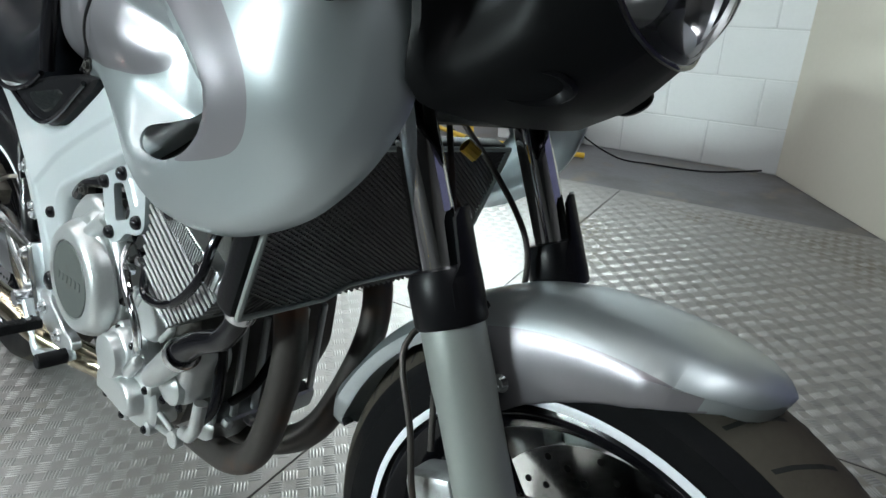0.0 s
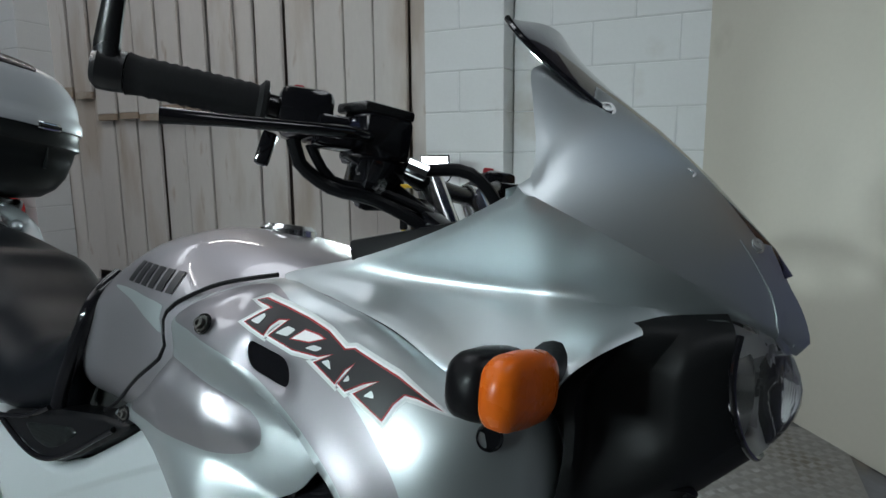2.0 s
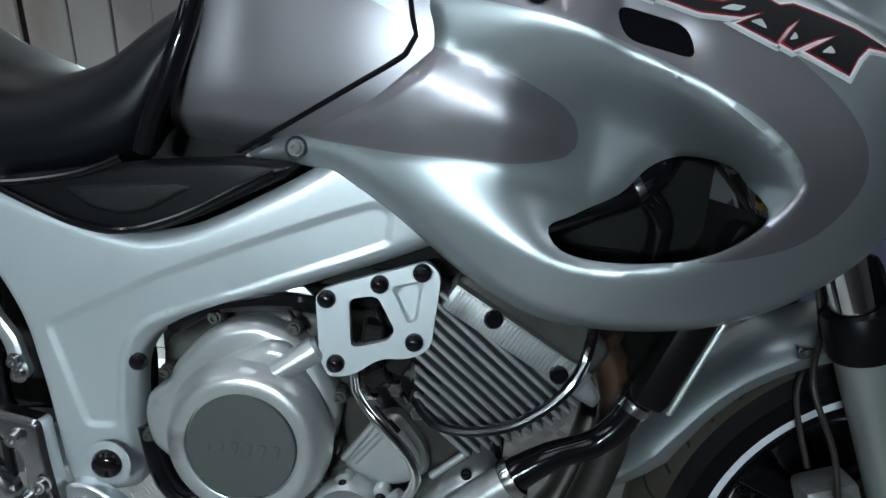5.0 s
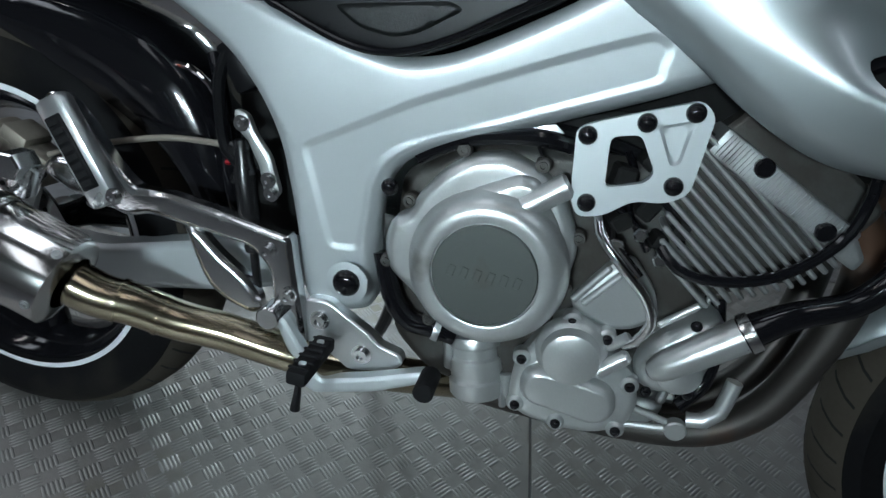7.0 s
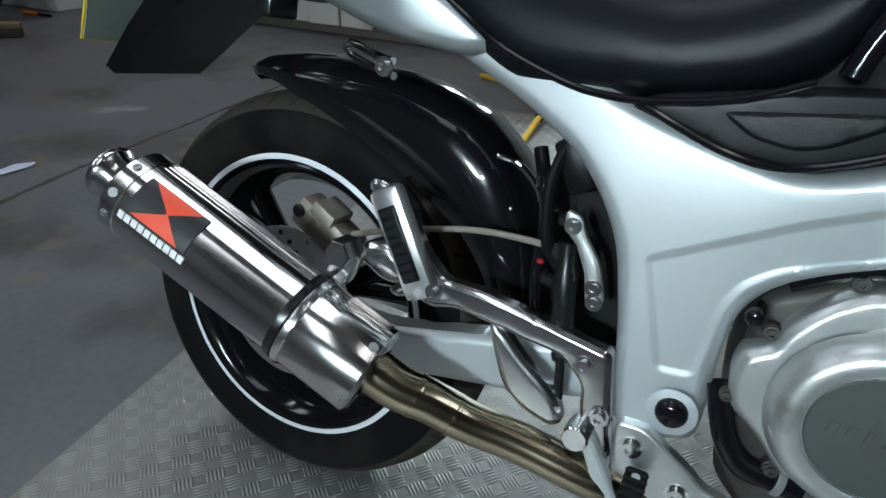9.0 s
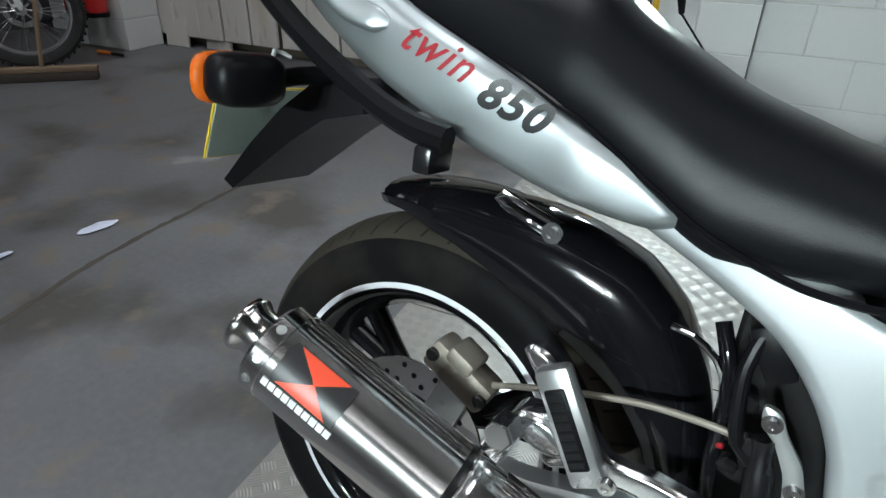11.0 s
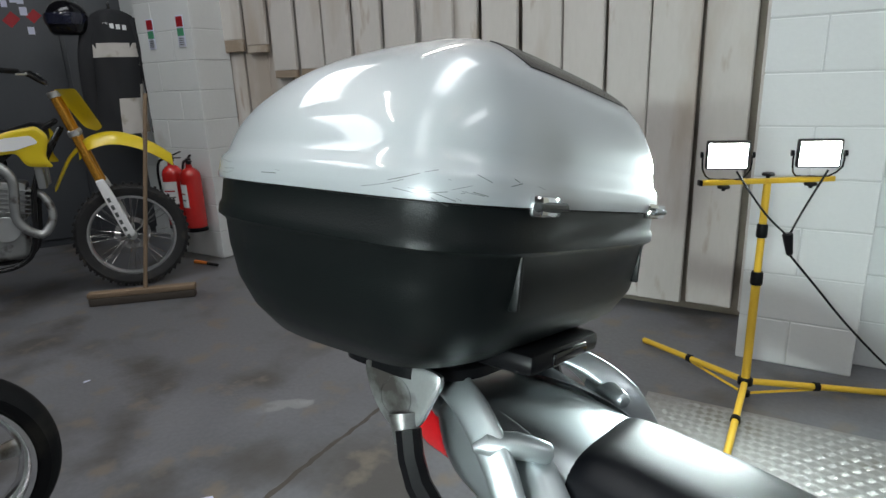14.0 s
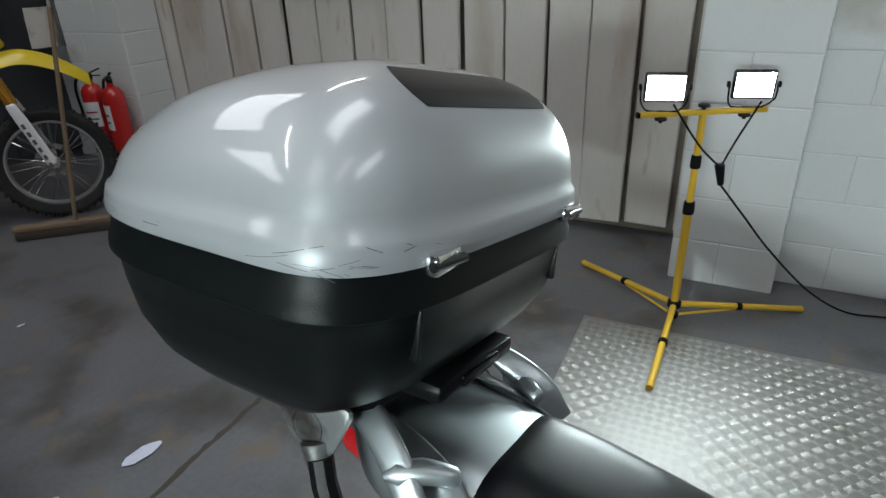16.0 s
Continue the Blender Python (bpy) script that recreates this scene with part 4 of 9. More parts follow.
part("cover_dome", lathe(bmesh.new(), [(0.090, 0.004), (0.0875, 0.013), (0.084, 0.020), (0.080, 0.0255), (0.076, 0.0288), (0.071, 0.0303), (0.0615, 0.0308), (0.0597, 0.0300), (0.0590, 0.0262), (0.0, 0.0262)], aim_z((0.718, -0.150, 0.459), (0, -1, 0)), 72), ALLOY, cover, "flat ring of the clutch cover")
emblem = disc("emblem", (0.718, -0.1745, 0.459), 0.0575, 0.006, EMBLEM, cover, "dull grey round emblem plate", soft=0.0012, seg=56)
for i in range(6):
    x = 0.682 + i * 0.0145
    part("raised_bar", box(bmesh.new(), (0.0075, 0.0016, 0.013), Matrix.Translation((x, -0.1808, 0.459)) @ pose(0, 0, 0, 0, 12, 0), 0.0006, 1), EMBLEM, emblem)
for x, z in ((0.618, 0.513), (0.671, 0.581), (0.756, 0.579), (0.808, 0.508), (0.806, 0.448), (0.792, 0.404), (0.658, 0.372), (0.599, 0.436)):
    disc("bolt_boss", (x, -0.126, z), 0.0085, 0.014, GRIMY_SHADE, cover, soft=0.003, seg=20)
    fix(COVER_BOLT, cover, (x, -0.140, z), s=0.85)
part("cover_boss", rod(bmesh.new(), (0.742, -0.158, 0.534), (0.787, -0.150, 0.567), 0.0125, 0.0145, 18, 0.004), ALLOY, cover, "round rib cast on the cover")
hose("breather_hose", [(0.620, -0.128, 0.562), (0.665, -0.134, 0.590), (0.710, -0.136, 0.602), (0.755, -0.134, 0.606), (0.795, -0.122, 0.598)], 0.0095, GLOSS_BLACK, engine, "black breather hose")
hose("wiring_loom", [(0.62, -0.118, 0.588), (0.70, -0.12, 0.615), (0.80, -0.115, 0.612), (0.86, -0.11, 0.60)], 0.007, BLACK_PLASTIC, engine, "black wiring sleeve")
slab("loom_bracket", [(0.716, 0.606), (0.760, 0.622), (0.772, 0.612), (0.748, 0.598)], 0.130, 0.004, SATIN, engine, "small bright bracket", 0.003, curl=0.001)
hose("loom_wire", [(0.757, -0.126, 0.618), (0.748, -0.134, 0.596), (0.757, -0.130, 0.580)], 0.0022, BLACK_PLASTIC, engine, "thin black wire", 8)
hose("water_hose", [(0.590, -0.125, 0.440), (0.603, -0.130, 0.402), (0.615, -0.132, 0.377), (0.635, -0.132, 0.359), (0.661, -0.130, 0.357), (0.690, -0.125, 0.350)], 0.0125, GLOSS_BLACK, engine, "black water hose", 14)
band("hose_clip", (0.668, -0.129, 0.356), (1, 0.1, -0.2), 0.0135, 0.008, SATIN, engine, "steel hose clip")
hose("pump_stay", [(0.905, -0.140, 0.320), (0.951, -0.142, 0.311)], 0.0040, ALLOY, engine, "alloy stay")
hose("pump_stay", [(0.905, -0.140, 0.294), (0.960, -0.142, 0.303)], 0.0042, ALLOY, engine, "alloy stay")
hose("pump_stay", [(0.972, -0.138, 0.318), (0.990, -0.140, 0.322), (1.003, -0.140, 0.338), (1.009, -0.136, 0.378)], 0.0090, ALLOY, engine, "alloy stay", 14)
disc("stay_boss", (0.962, -0.138, 0.305), 0.0125, 0.012, ALLOY, engine)
# oil pump and water pump covers
pump = slab("pump_cover", [(0.767, 0.308), (0.769, 0.346), (0.785, 0.378), (0.796, 0.405), (0.826, 0.421), (0.860, 0.410), (0.873, 0.388), (0.904, 0.360), (0.915, 0.326), (0.907, 0.292), (0.873, 0.274), (0.833, 0.270), (0.790, 0.275), (0.771, 0.288)], 0.150, 0.040, ALLOY, engine, "smooth cast alloy pump cover", 0.012, curl=0.006, cw=0.010, step=0.010)
part("pump_dome", lathe(bmesh.new(), [(0.0405, -0.004), (0.0395, 0.006), (0.0365, 0.010), (0.0335, 0.012), (0.0325, 0.021), (0.0305, 0.0255), (0.026, 0.0272), (0, 0.0280)], aim_z((0.827, -0.150, 0.380), (0, -1, 0)), 48), ALLOY, pump, "round alloy pump dome")
lobe_a, lobe_b = Vector((0.803, 0.331)), Vector((0.862, 0.325))
turn = math.atan2(lobe_b.y - lobe_a.y, lobe_b.x - lobe_a.x)
CAPSULE = [(lobe_b.x + 0.0262 * math.cos(turn + a), lobe_b.y + 0.0262 * math.sin(turn + a)) for a in np.linspace(-1.57, 1.57, 12)] + [(lobe_a.x - 0.0245 * math.cos(turn + a), lobe_a.y - 0.0245 * math.sin(turn + a)) for a in np.linspace(-1.57, 1.57, 12)]
slab("pump_lobe", CAPSULE, 0.170, 0.030, ALLOY, pump, "smooth capsule-shaped cover", 0.0, curl=0.007, cw=0.008, step=0.009)
for x, z in ((0.821, 0.415), (0.862, 0.404), (0.775, 0.356), (0.778, 0.293), (0.899, 0.352), (0.829, 0.281), (0.897, 0.290)):
    disc("bolt_boss", (x, -0.138, z), 0.0105, 0.016, ALLOY, pump, soft=0.003, seg=20)
    fix(CAP_MESH, pump, (x, -0.153, z), s=0.64)
part("oil_stub", rod(bmesh.new(), (0.858, -0.158, 0.364), (0.888, -0.158, 0.393), 0.0095, 0.0085, 16, 0.003), ALLOY, pump, "cast oil passage")
part("oil_stub", rod(bmesh.new(), (0.864, -0.150, 0.393), (0.884, -0.156, 0.414), 0.0060, 0.0070, 14, 0.002), SATIN, pump, "cast oil passage")
wpump = slab("water_pump", [(0.899, 0.372), (0.910, 0.403), (0.945, 0.438), (0.978, 0.449), (0.993, 0.420), (0.978, 0.388), (0.975, 0.357), (0.931, 0.340), (0.906, 0.350)], 0.144, 0.05, ALLOY, engine, "cast alloy water pump housing", 0.014, curl=0.012, cw=0.014, step=0.010)
part("pump_bulge", lathe(bmesh.new(), [(0.026, -0.004), (0.0245, 0.004), (0.019, 0.008), (0, 0.010)], aim_z((0.948, -0.142, 0.376), (0, -1, 0)), 28), ALLOY, wpump)
part("water_neck", tube(bmesh.new(), [(0.912, -0.153, 0.375), (0.915, -0.154, 0.378), (0.921, -0.155, 0.383), (0.930, -0.156, 0.391), (0.960, -0.157, 0.417), (0.992, -0.157, 0.445)], [0.003, 0.0105, 0.0145, 0.0165, 0.0180, 0.0190], 20, 0), ALLOY, wpump)
for x, z in ((0.951, 0.436), (0.920, 0.343), (0.964, 0.351), (0.986, 0.432)):
    fix(CAP_MESH, wpump, (x, -0.139, z), s=0.66)
band("hose_clip", (0.998, -0.157, 0.449), (0.75, 0, 0.65), 0.0205, 0.011, POLISHED, wpump, "steel hose clip")
hose("coolant_hose", [(0.990, -0.157, 0.443), (1.004, -0.157, 0.456), (1.034, -0.156, 0.478), (1.078, -0.154, 0.499), (1.102, -0.153, 0.526), (1.111, -0.152, 0.545)], [0.0188, 0.0165, 0.0145, 0.0140, 0.0140, 0.0140], GLOSS_BLACK, engine, "glossy black coolant hose", 16)
band("hose_clip", (1.110, -0.152, 0.543), (0.45, 0, 0.9), 0.0152, 0.010, POLISHED, engine, "steel hose clip")
hose("chrome_pipe", [(0.822, -0.138, 0.540), (0.828, -0.150, 0.522), (0.850, -0.160, 0.500), (0.871, -0.164, 0.482), (0.890, -0.165, 0.462), (0.899, -0.165, 0.438), (0.890, -0.160, 0.412), (0.880, -0.154, 0.402)], 0.0058, CHROME, engine, "chromed oil pipe", 14)
hose("chrome_pipe", [(0.838, -0.140, 0.536), (0.842, -0.150, 0.518), (0.860, -0.160, 0.502), (0.876, -0.163, 0.488)], 0.0042, CHROME, engine, "chromed oil pipe")
disc("pipe_union", (0.846, -0.146, 0.512), 0.0095, 0.012, POLISHED, engine, seg=6)
casting = slab("crankcase_casting", [(0.815, 0.430), (0.829, 0.455), (0.851, 0.488), (0.872, 0.496), (0.902, 0.462), (0.912, 0.432), (0.885, 0.412), (0.862, 0.408), (0.825, 0.420)], 0.140, 0.04, ALLOY, engine, "cast alloy crankcase with ridged ribs", 0.010, curl=0.006, cw=0.008)
for a, b in (((0.816, 0.436), (0.848, 0.484)), ((0.828, 0.434), (0.861, 0.478)), ((0.912, 0.428), (0.948, 0.462))):
    part("rib", rod(bmesh.new(), (a[0], -0.140, a[1]), (b[0], -0.142, b[1]), 0.0042, 0.0042, 12, 0.002), ALLOY, casting)
filt = part("oil_filter", lathe(bmesh.new(), [(0, 0), (0.036, 0.0), (0.038, 0.006), (0.038, 0.012), (0.033, 0.016), (0.0325, 0.028), (0.036, 0.031), (0.0365, 0.046), (0.034, 0.050), (0.0335, 0.058), (0.0365, 0.061), (0.0365, 0.078), (0.033, 0.083), (0.012, 0.085), (0, 0.085)], aim_z((0.712, -0.100, 0.350), (0.22, -0.12, -0.97)), 36), ALLOY, engine, "stacked cast alloy oil filter housing")
for x, z in ((0.684, 0.338), (0.760, 0.312)):
    part("filter_lug", rod(bmesh.new(), (x, -0.118, z), (x + 0.006, -0.122, z - 0.036), 0.0075, 0.0070, 14, 0.002), DULL_ALLOY, filt)
part("drain_bolt", rod(bmesh.new(), (0.757, -0.120, 0.300), (0.764, -0.128, 0.268), 0.0050, 0.0045, 8, 0.001), SATIN, filt)
slab("sump", [(0.790, 0.285), (0.800, 0.240), (0.900, 0.236), (0.950, 0.262), (0.960, 0.300), (0.900, 0.300)], 0.090, 0.180, DULL_ALLOY, engine, "cast alloy sump", 0.012, curl=0.006, cw=0.010)
for y in (-0.085, -0.050, -0.015, 0.020, 0.055, 0.090):
    part("rib", rod(bmesh.new(), (0.952, y, 0.300), (0.972, y, 0.455), 0.006, 0.005, 10, 0.002), DULL_ALLOY, engine)
hose("oil_line", [(0.965, -0.115, 0.318), (0.988, -0.105, 0.350), (0.990, -0.098, 0.400), (0.978, -0.090, 0.455)], 0.0085, GLOSS_BLACK, engine, "black oil line", 12)
hose("oil_line", [(0.960, -0.060, 0.330), (0.985, -0.040, 0.360), (0.992, -0.010, 0.410), (0.985, 0.02, 0.460)], 0.0070, BLACK_PLASTIC, engine, "black oil line", 12)
for y, z in ((-0.100, 0.430), (-0.068, 0.300), (-0.030, 0.290), (0.010, 0.290)):
    disc("cap_nut", (0.958, y, z), 0.007, 0.014, SATIN, engine, d=(1, 0, 0), seg=6)
# finned barrels and head
U, N = Vector((math.cos(radians(-38)), 0, math.sin(radians(-38)))), Vector((math.sin(radians(38)), 0, math.cos(radians(38))))
BLOCK = np.array([(0.918, 0.652), (0.948, 0.690), (1.069, 0.615), (1.092, 0.592), (1.040, 0.505), (0.947, 0.462), (0.890, 0.500), (0.883, 0.613)])
# body near-black: the shade in the fin gaps is put into its colour
barrel = slab("cylinder_block", [(p[0] * 0.94 + 0.06 * 0.985, p[1] * 0.94 + 0.06 * 0.575) for p in BLOCK], 0.136, 0.272, GRIMY_SHADE, engine, "finned alloy cylinder block, body darkened as shade between the fins", 0.01)
FINNED = [(0.905, 0.640), (0.926, 0.616), (1.040, 0.554), (1.062, 0.540), (1.030, 0.508), (0.947, 0.462), (0.890, 0.500), (0.883, 0.613)]
uv = np.array([(Vector((p[0], 0, p[1])).dot(U), Vector((p[0], 0, p[1])).dot(N)) for p in FINNED])
k = uv[:, 1].min() + 0.010
while k < uv[:, 1].max() - 0.006:
    hits = []
    for a, b in zip(uv, np.roll(uv, -1, 0)):
        if (a[1] - k) * (b[1] - k) < 0:
            hits.append(a[0] + (b[0] - a[0]) * (k - a[1]) / (b[1] - a[1]))
    u0, u1 = min(hits), max(hits)
    c = U * ((u0 + u1) / 2) + N * k
    part("fin", box(bmesh.new(), (u1 - u0, 0.306, 0.0056), Matrix.Translation(c) @ pose(0, 0, 0, 0, 38, 0), 0.0016, 1), DULL_ALLOY, barrel)
    k += 0.0108
U2 = Vector((math.cos(radians(-28.5)), 0, math.sin(radians(-28.5))))
c = Vector((0.986, 0, 0.597))
head = part("cylinder_head", box(bmesh.new(), (0.166, 0.306, 0.030), Matrix.Translation(c) @ pose(0, 0, 0, 0, 28.5, 0), 0.004), DULL_ALLOY, engine, "alloy head with a ribbed edge")
for i in range(36):
    part("rib", box(bmesh.new(), (0.0019, 0.003, 0.024), Matrix.Translation(c + U2 * (i * 0.0043 - 0.075) + Vector((0, -0.1535, 0))) @ pose(0, 0, 0, 0, 28.5, 0)), DULL_ALLOY, head)
for x, z in ((0.960, 0.618), (1.031, 0.568)):
    disc("plug_cap", (x, -0.152, z), 0.0095, 0.008, GLOSS_BLACK, head)
slab("head_flange", [(1.046, 0.572), (1.064, 0.566), (1.078, 0.545), (1.072, 0.532), (1.052, 0.542), (1.036, 0.556)], 0.150, 0.020, DULL_ALLOY, head, "cast flange at the head's end", 0.005, curl=0.003)
hose("plug_lead", [(0.890, -0.150, 0.520), (0.909, -0.162, 0.504), (0.946, -0.168, 0.501), (0.998, -0.168, 0.518), (1.043, -0.164, 0.561), (1.058, -0.155, 0.610), (1.062, -0.13, 0.650)], 0.0056, GLOSS_BLACK, engine, "black cable looping over the fins")
for x, z, w, a in ((0.868, 0.556, 0.020, 30), (0.905, 0.540, 0.016, 12), (0.845, 0.536, 0.018, 55), (0.888, 0.522, 0.013, 20), (0.838, 0.580, 0.022, 5), (0.862, 0.605, 0.018, 40)):
    part("connector", box(bmesh.new(), (w, 0.030, w * 1.3), Matrix.Translation((x, -0.134, z)) @ pose(0, 0, 0, 0, a, 10), 0.003, 1), DARK, engine, "grimy black connector")
for pts in ([(0.815, -0.128, 0.560), (0.838, -0.140, 0.552), (0.862, -0.142, 0.534), (0.880, -0.134, 0.508)], [(0.838, -0.126, 0.606), (0.850, -0.136, 0.585), (0.848, -0.138, 0.560), (0.858, -0.130, 0.535)], [(0.868, -0.126, 0.600), (0.876, -0.140, 0.570), (0.900, -0.146, 0.552), (0.912, -0.140, 0.520)]):
    hose("loom_wire", pts, 0.0042, GLOSS_BLACK, engine, "black cable")
disc("cap_nut", (0.868, -0.138, 0.528), 0.008, 0.014, POLISHED, engine, seg=6)
disc("cap_nut", (0.893, -0.138, 0.505), 0.008, 0.014, POLISHED, engine, seg=6)
disc("cap_nut", (0.826, -0.134, 0.566), 0.006, 0.012, SATIN, engine, seg=6)
# what fills the space between the frame beams
part("airbox", box(bmesh.new(), (0.42, 0.22, 0.16), Matrix.Translation((0.78, 0, 0.715)), 0.03), DARK, bike, "grimy black airbox between the frame beams")
part("carburettor", box(bmesh.new(), (0.16, 0.20, 0.09), Matrix.Translation((0.79, 0, 0.615)) @ pose(0, 0, 0, 0, 25, 0), 0.02), DARK, bike, "grimy carburettors")
hose("inner_hose", [(0.99, -0.10, 0.70), (1.04, -0.13, 0.735), (1.09, -0.13, 0.76), (1.12, -0.10, 0.80)], 0.016, GLOSS_BLACK, bike, "black hose inside the air duct", 14)
hose("inner_hose", [(1.02, -0.07, 0.76), (1.07, -0.12, 0.765), (1.11, -0.13, 0.735), (1.12, -0.10, 0.68)], 0.012, GLOSS_BLACK, bike, "black hose inside the air duct", 12)
part("inner_tray", box(bmesh.new(), (0.20, 0.01, 0.22), Matrix.Translation((1.07, -0.085, 0.76)), 0.003), DARK, bike, "black tray behind the air duct")
band("hose_clip", (1.085, -0.131, 0.758), (0.8, 0, 0.5), 0.0165, 0.008, POLISHED, bike)
# header pipes under the engine
exhaust = hose("header_pipe", [(1.075, -0.085, 0.590), (1.105, -0.085, 0.545), (1.112, -0.085, 0.480), (1.096, -0.085, 0.400), (1.065, -0.085, 0.320), (1.010, -0.082, 0.272), (0.92, -0.075, 0.250), (0.80, -0.07, 0.245), (0.70, -0.07, 0.250)], 0.0205, HEADER, None, "rust-stained steel header pipe", 16)
hose("header_pipe", [(1.075, 0.060, 0.590), (1.110, 0.055, 0.545), (1.120, 0.045, 0.480), (1.106, 0.025, 0.400), (1.072, 0.005, 0.320), (1.010, -0.010, 0.272), (0.92, -0.02, 0.250), (0.80, -0.03, 0.245), (0.70, -0.05, 0.250)], 0.0205, HEADER, None, "rust-stained steel header pipe", 16)
disc("pipe_flange", (1.072, -0.085, 0.590), 0.034, 0.014, HEADER, exhaust, d=(0.6, 0, -0.8))

# black side panel under the tank with its perforated insert
SIDE = [(0.440, 0.698), (0.463, 0.712), (0.593, 0.738), (0.700, 0.752), (0.760, 0.752), (0.741, 0.735), (0.685, 0.704), (0.645, 0.683), (0.610, 0.668), (0.585, 0.664), (0.535, 0.668), (0.480, 0.686)]
side_panel = slab("side_panel", SIDE, 0.158, 0.05, BLACK_PLASTIC, None, "black plastic side panel", 0.010, curl=0.006, cw=0.008, step=0.01)
INS = [(0.520, 0.706), (0.640, 0.724), (0.655, 0.718), (0.610, 0.690), (0.585, 0.683), (0.550, 0.688)]
ins = slab("insert", INS, 0.1605, 0.006, TEXTURED_BLACK, side_panel, "perforated black insert", 0.010, curl=0.002, cw=0.004)
V, F = [], []
for i in range(24):
    for j in range(7):
        x, z = 0.535 + i * 0.0048 + (j % 2) * 0.0024, 0.689 + j * 0.0048
        if in_poly(np.array(INS), np.array([[x, z]]))[0] and poly_dist(np.array(INS), np.array([[x, z]]))[0] > 0.005:
            n = len(V)
            V += [(x + 0.0010 * math.cos(t), -0.1609, z + 0.0010 * math.sin(t)) for t in np.arange(6) * math.pi / 3]
            F.append(tuple(range(n, n + 6)))
tagged(put("perforations", mesh_of("perforations", V, F, GRIP, None, 0), ins), kind="stuff")
hose("panel_rim", [(0.450, -0.160, 0.702), (0.530, -0.161, 0.673), (0.585, -0.161, 0.669), (0.645, -0.161, 0.690), (0.700, -0.161, 0.722), (0.735, -0.161, 0.742)], 0.004, GLOSS_BLACK, side_panel)

# ---- seat and tail ----
SEAT = [(-0.152, 0.958, 0.966, 0.080), (-0.136, 0.950, 0.978, 0.105), (-0.110, 0.930, 0.986, 0.118), (-0.050, 0.895, 0.981, 0.128), (0.030, 0.862, 0.967, 0.136), (0.100, 0.835, 0.952, 0.143), (0.140, 0.817, 0.946, 0.147), (0.158, 0.808, 0.942, 0.148), (0.175, 0.801, 0.931, 0.148), (0.204, 0.785, 0.911, 0.150), (0.260, 0.752, 0.882, 0.153), (0.311, 0.724, 0.857, 0.155), (0.382, 0.702, 0.834, 0.158),
        (0.430, 0.698, 0.820, 0.160), (0.478, 0.702, 0.819, 0.161), (0.540, 0.716, 0.842, 0.162), (0.585, 0.735, 0.878, 0.161), (0.605, 0.760, 0.893, 0.160), (0.622, 0.800, 0.902, 0.156), (0.640, 0.850, 0.908, 0.150), (0.652, 0.890, 0.910, 0.135)]
rings = []
for x, lo, hi, w in smooth_path(SEAT, 0.012):
    lo = lo - 0.035 * min(1.0, max(0.0, (0.42 - x) / 0.1)) * min(1.0, max(0.0, (x + 0.15) / 0.05))
    h = hi - lo
    ring = []
    for a in np.linspace(-90, 270, 44, endpoint=False):
        c, s = math.cos(radians(a)), math.sin(radians(a))
        yy = w * math.copysign(abs(c) ** 0.52, c) * (1 - 0.12 * max(0.0, s))
        zz = lo + h * 0.40 + (h * 0.60 if s > 0 else h * 0.40) * math.copysign(abs(s) ** 0.66, s)
        ring.append((x, yy, zz))
    rings.append(ring)
seat = part("seat", loft(bmesh.new(), rings), SEAT_VINYL, bike, "stepped black vinyl seat with leather grain", 60)
hose("seat_edge", [(x, -w * 1.004, lo + 0.04 * (hi - lo)) for x, lo, hi, w in SEAT[2:17]], 0.004, GLOSS_BLACK, seat)

TAIL = smooth_path([(-0.300, 0.996), (-0.312, 0.980), (-0.295, 0.948), (-0.262, 0.915), (-0.222, 0.892), (-0.148, 0.855), (-0.063, 0.812), (0.014, 0.779), (0.058, 0.759), (0.148, 0.731), (0.246, 0.718), (0.278, 0.722), (0.293, 0.737), (0.242, 0.775), (0.166, 0.808), (0.067, 0.853), (-0.061, 0.908), (-0.147, 0.973), (-0.200, 0.993), (-0.255, 1.000)], 0.008, True)
tail_h = spread([(0.280, 0.730, 0.152), (0.180, 0.765, 0.164), (0.060, 0.808, 0.170), (-0.060, 0.858, 0.166), (-0.150, 0.910, 0.150), (-0.220, 0.950, 0.126), (-0.250, 0.965, 0.116), (-0.305, 0.985, 0.098), (-0.265, 0.925, 0.118), (-0.255, 0.995, 0.096), (0.060, 0.765, 0.158), (0.150, 0.738, 0.156), (-0.148, 0.860, 0.146), (-0.220, 0.908, 0.118), (-0.060, 0.902, 0.156), (0.160, 0.803, 0.160), (-0.145, 0.970, 0.124), (-0.200, 0.988, 0.108)], 2e-5)
tail = panel_pair("tail_panel", bike, [SILVER], ("glossy silver tail panel with red and black lettering", "glossy silver tail panel"), outline=TAIL, height=tail_h, step=0.010, thick=0.003, curl=0.014, curl_width=0.016)


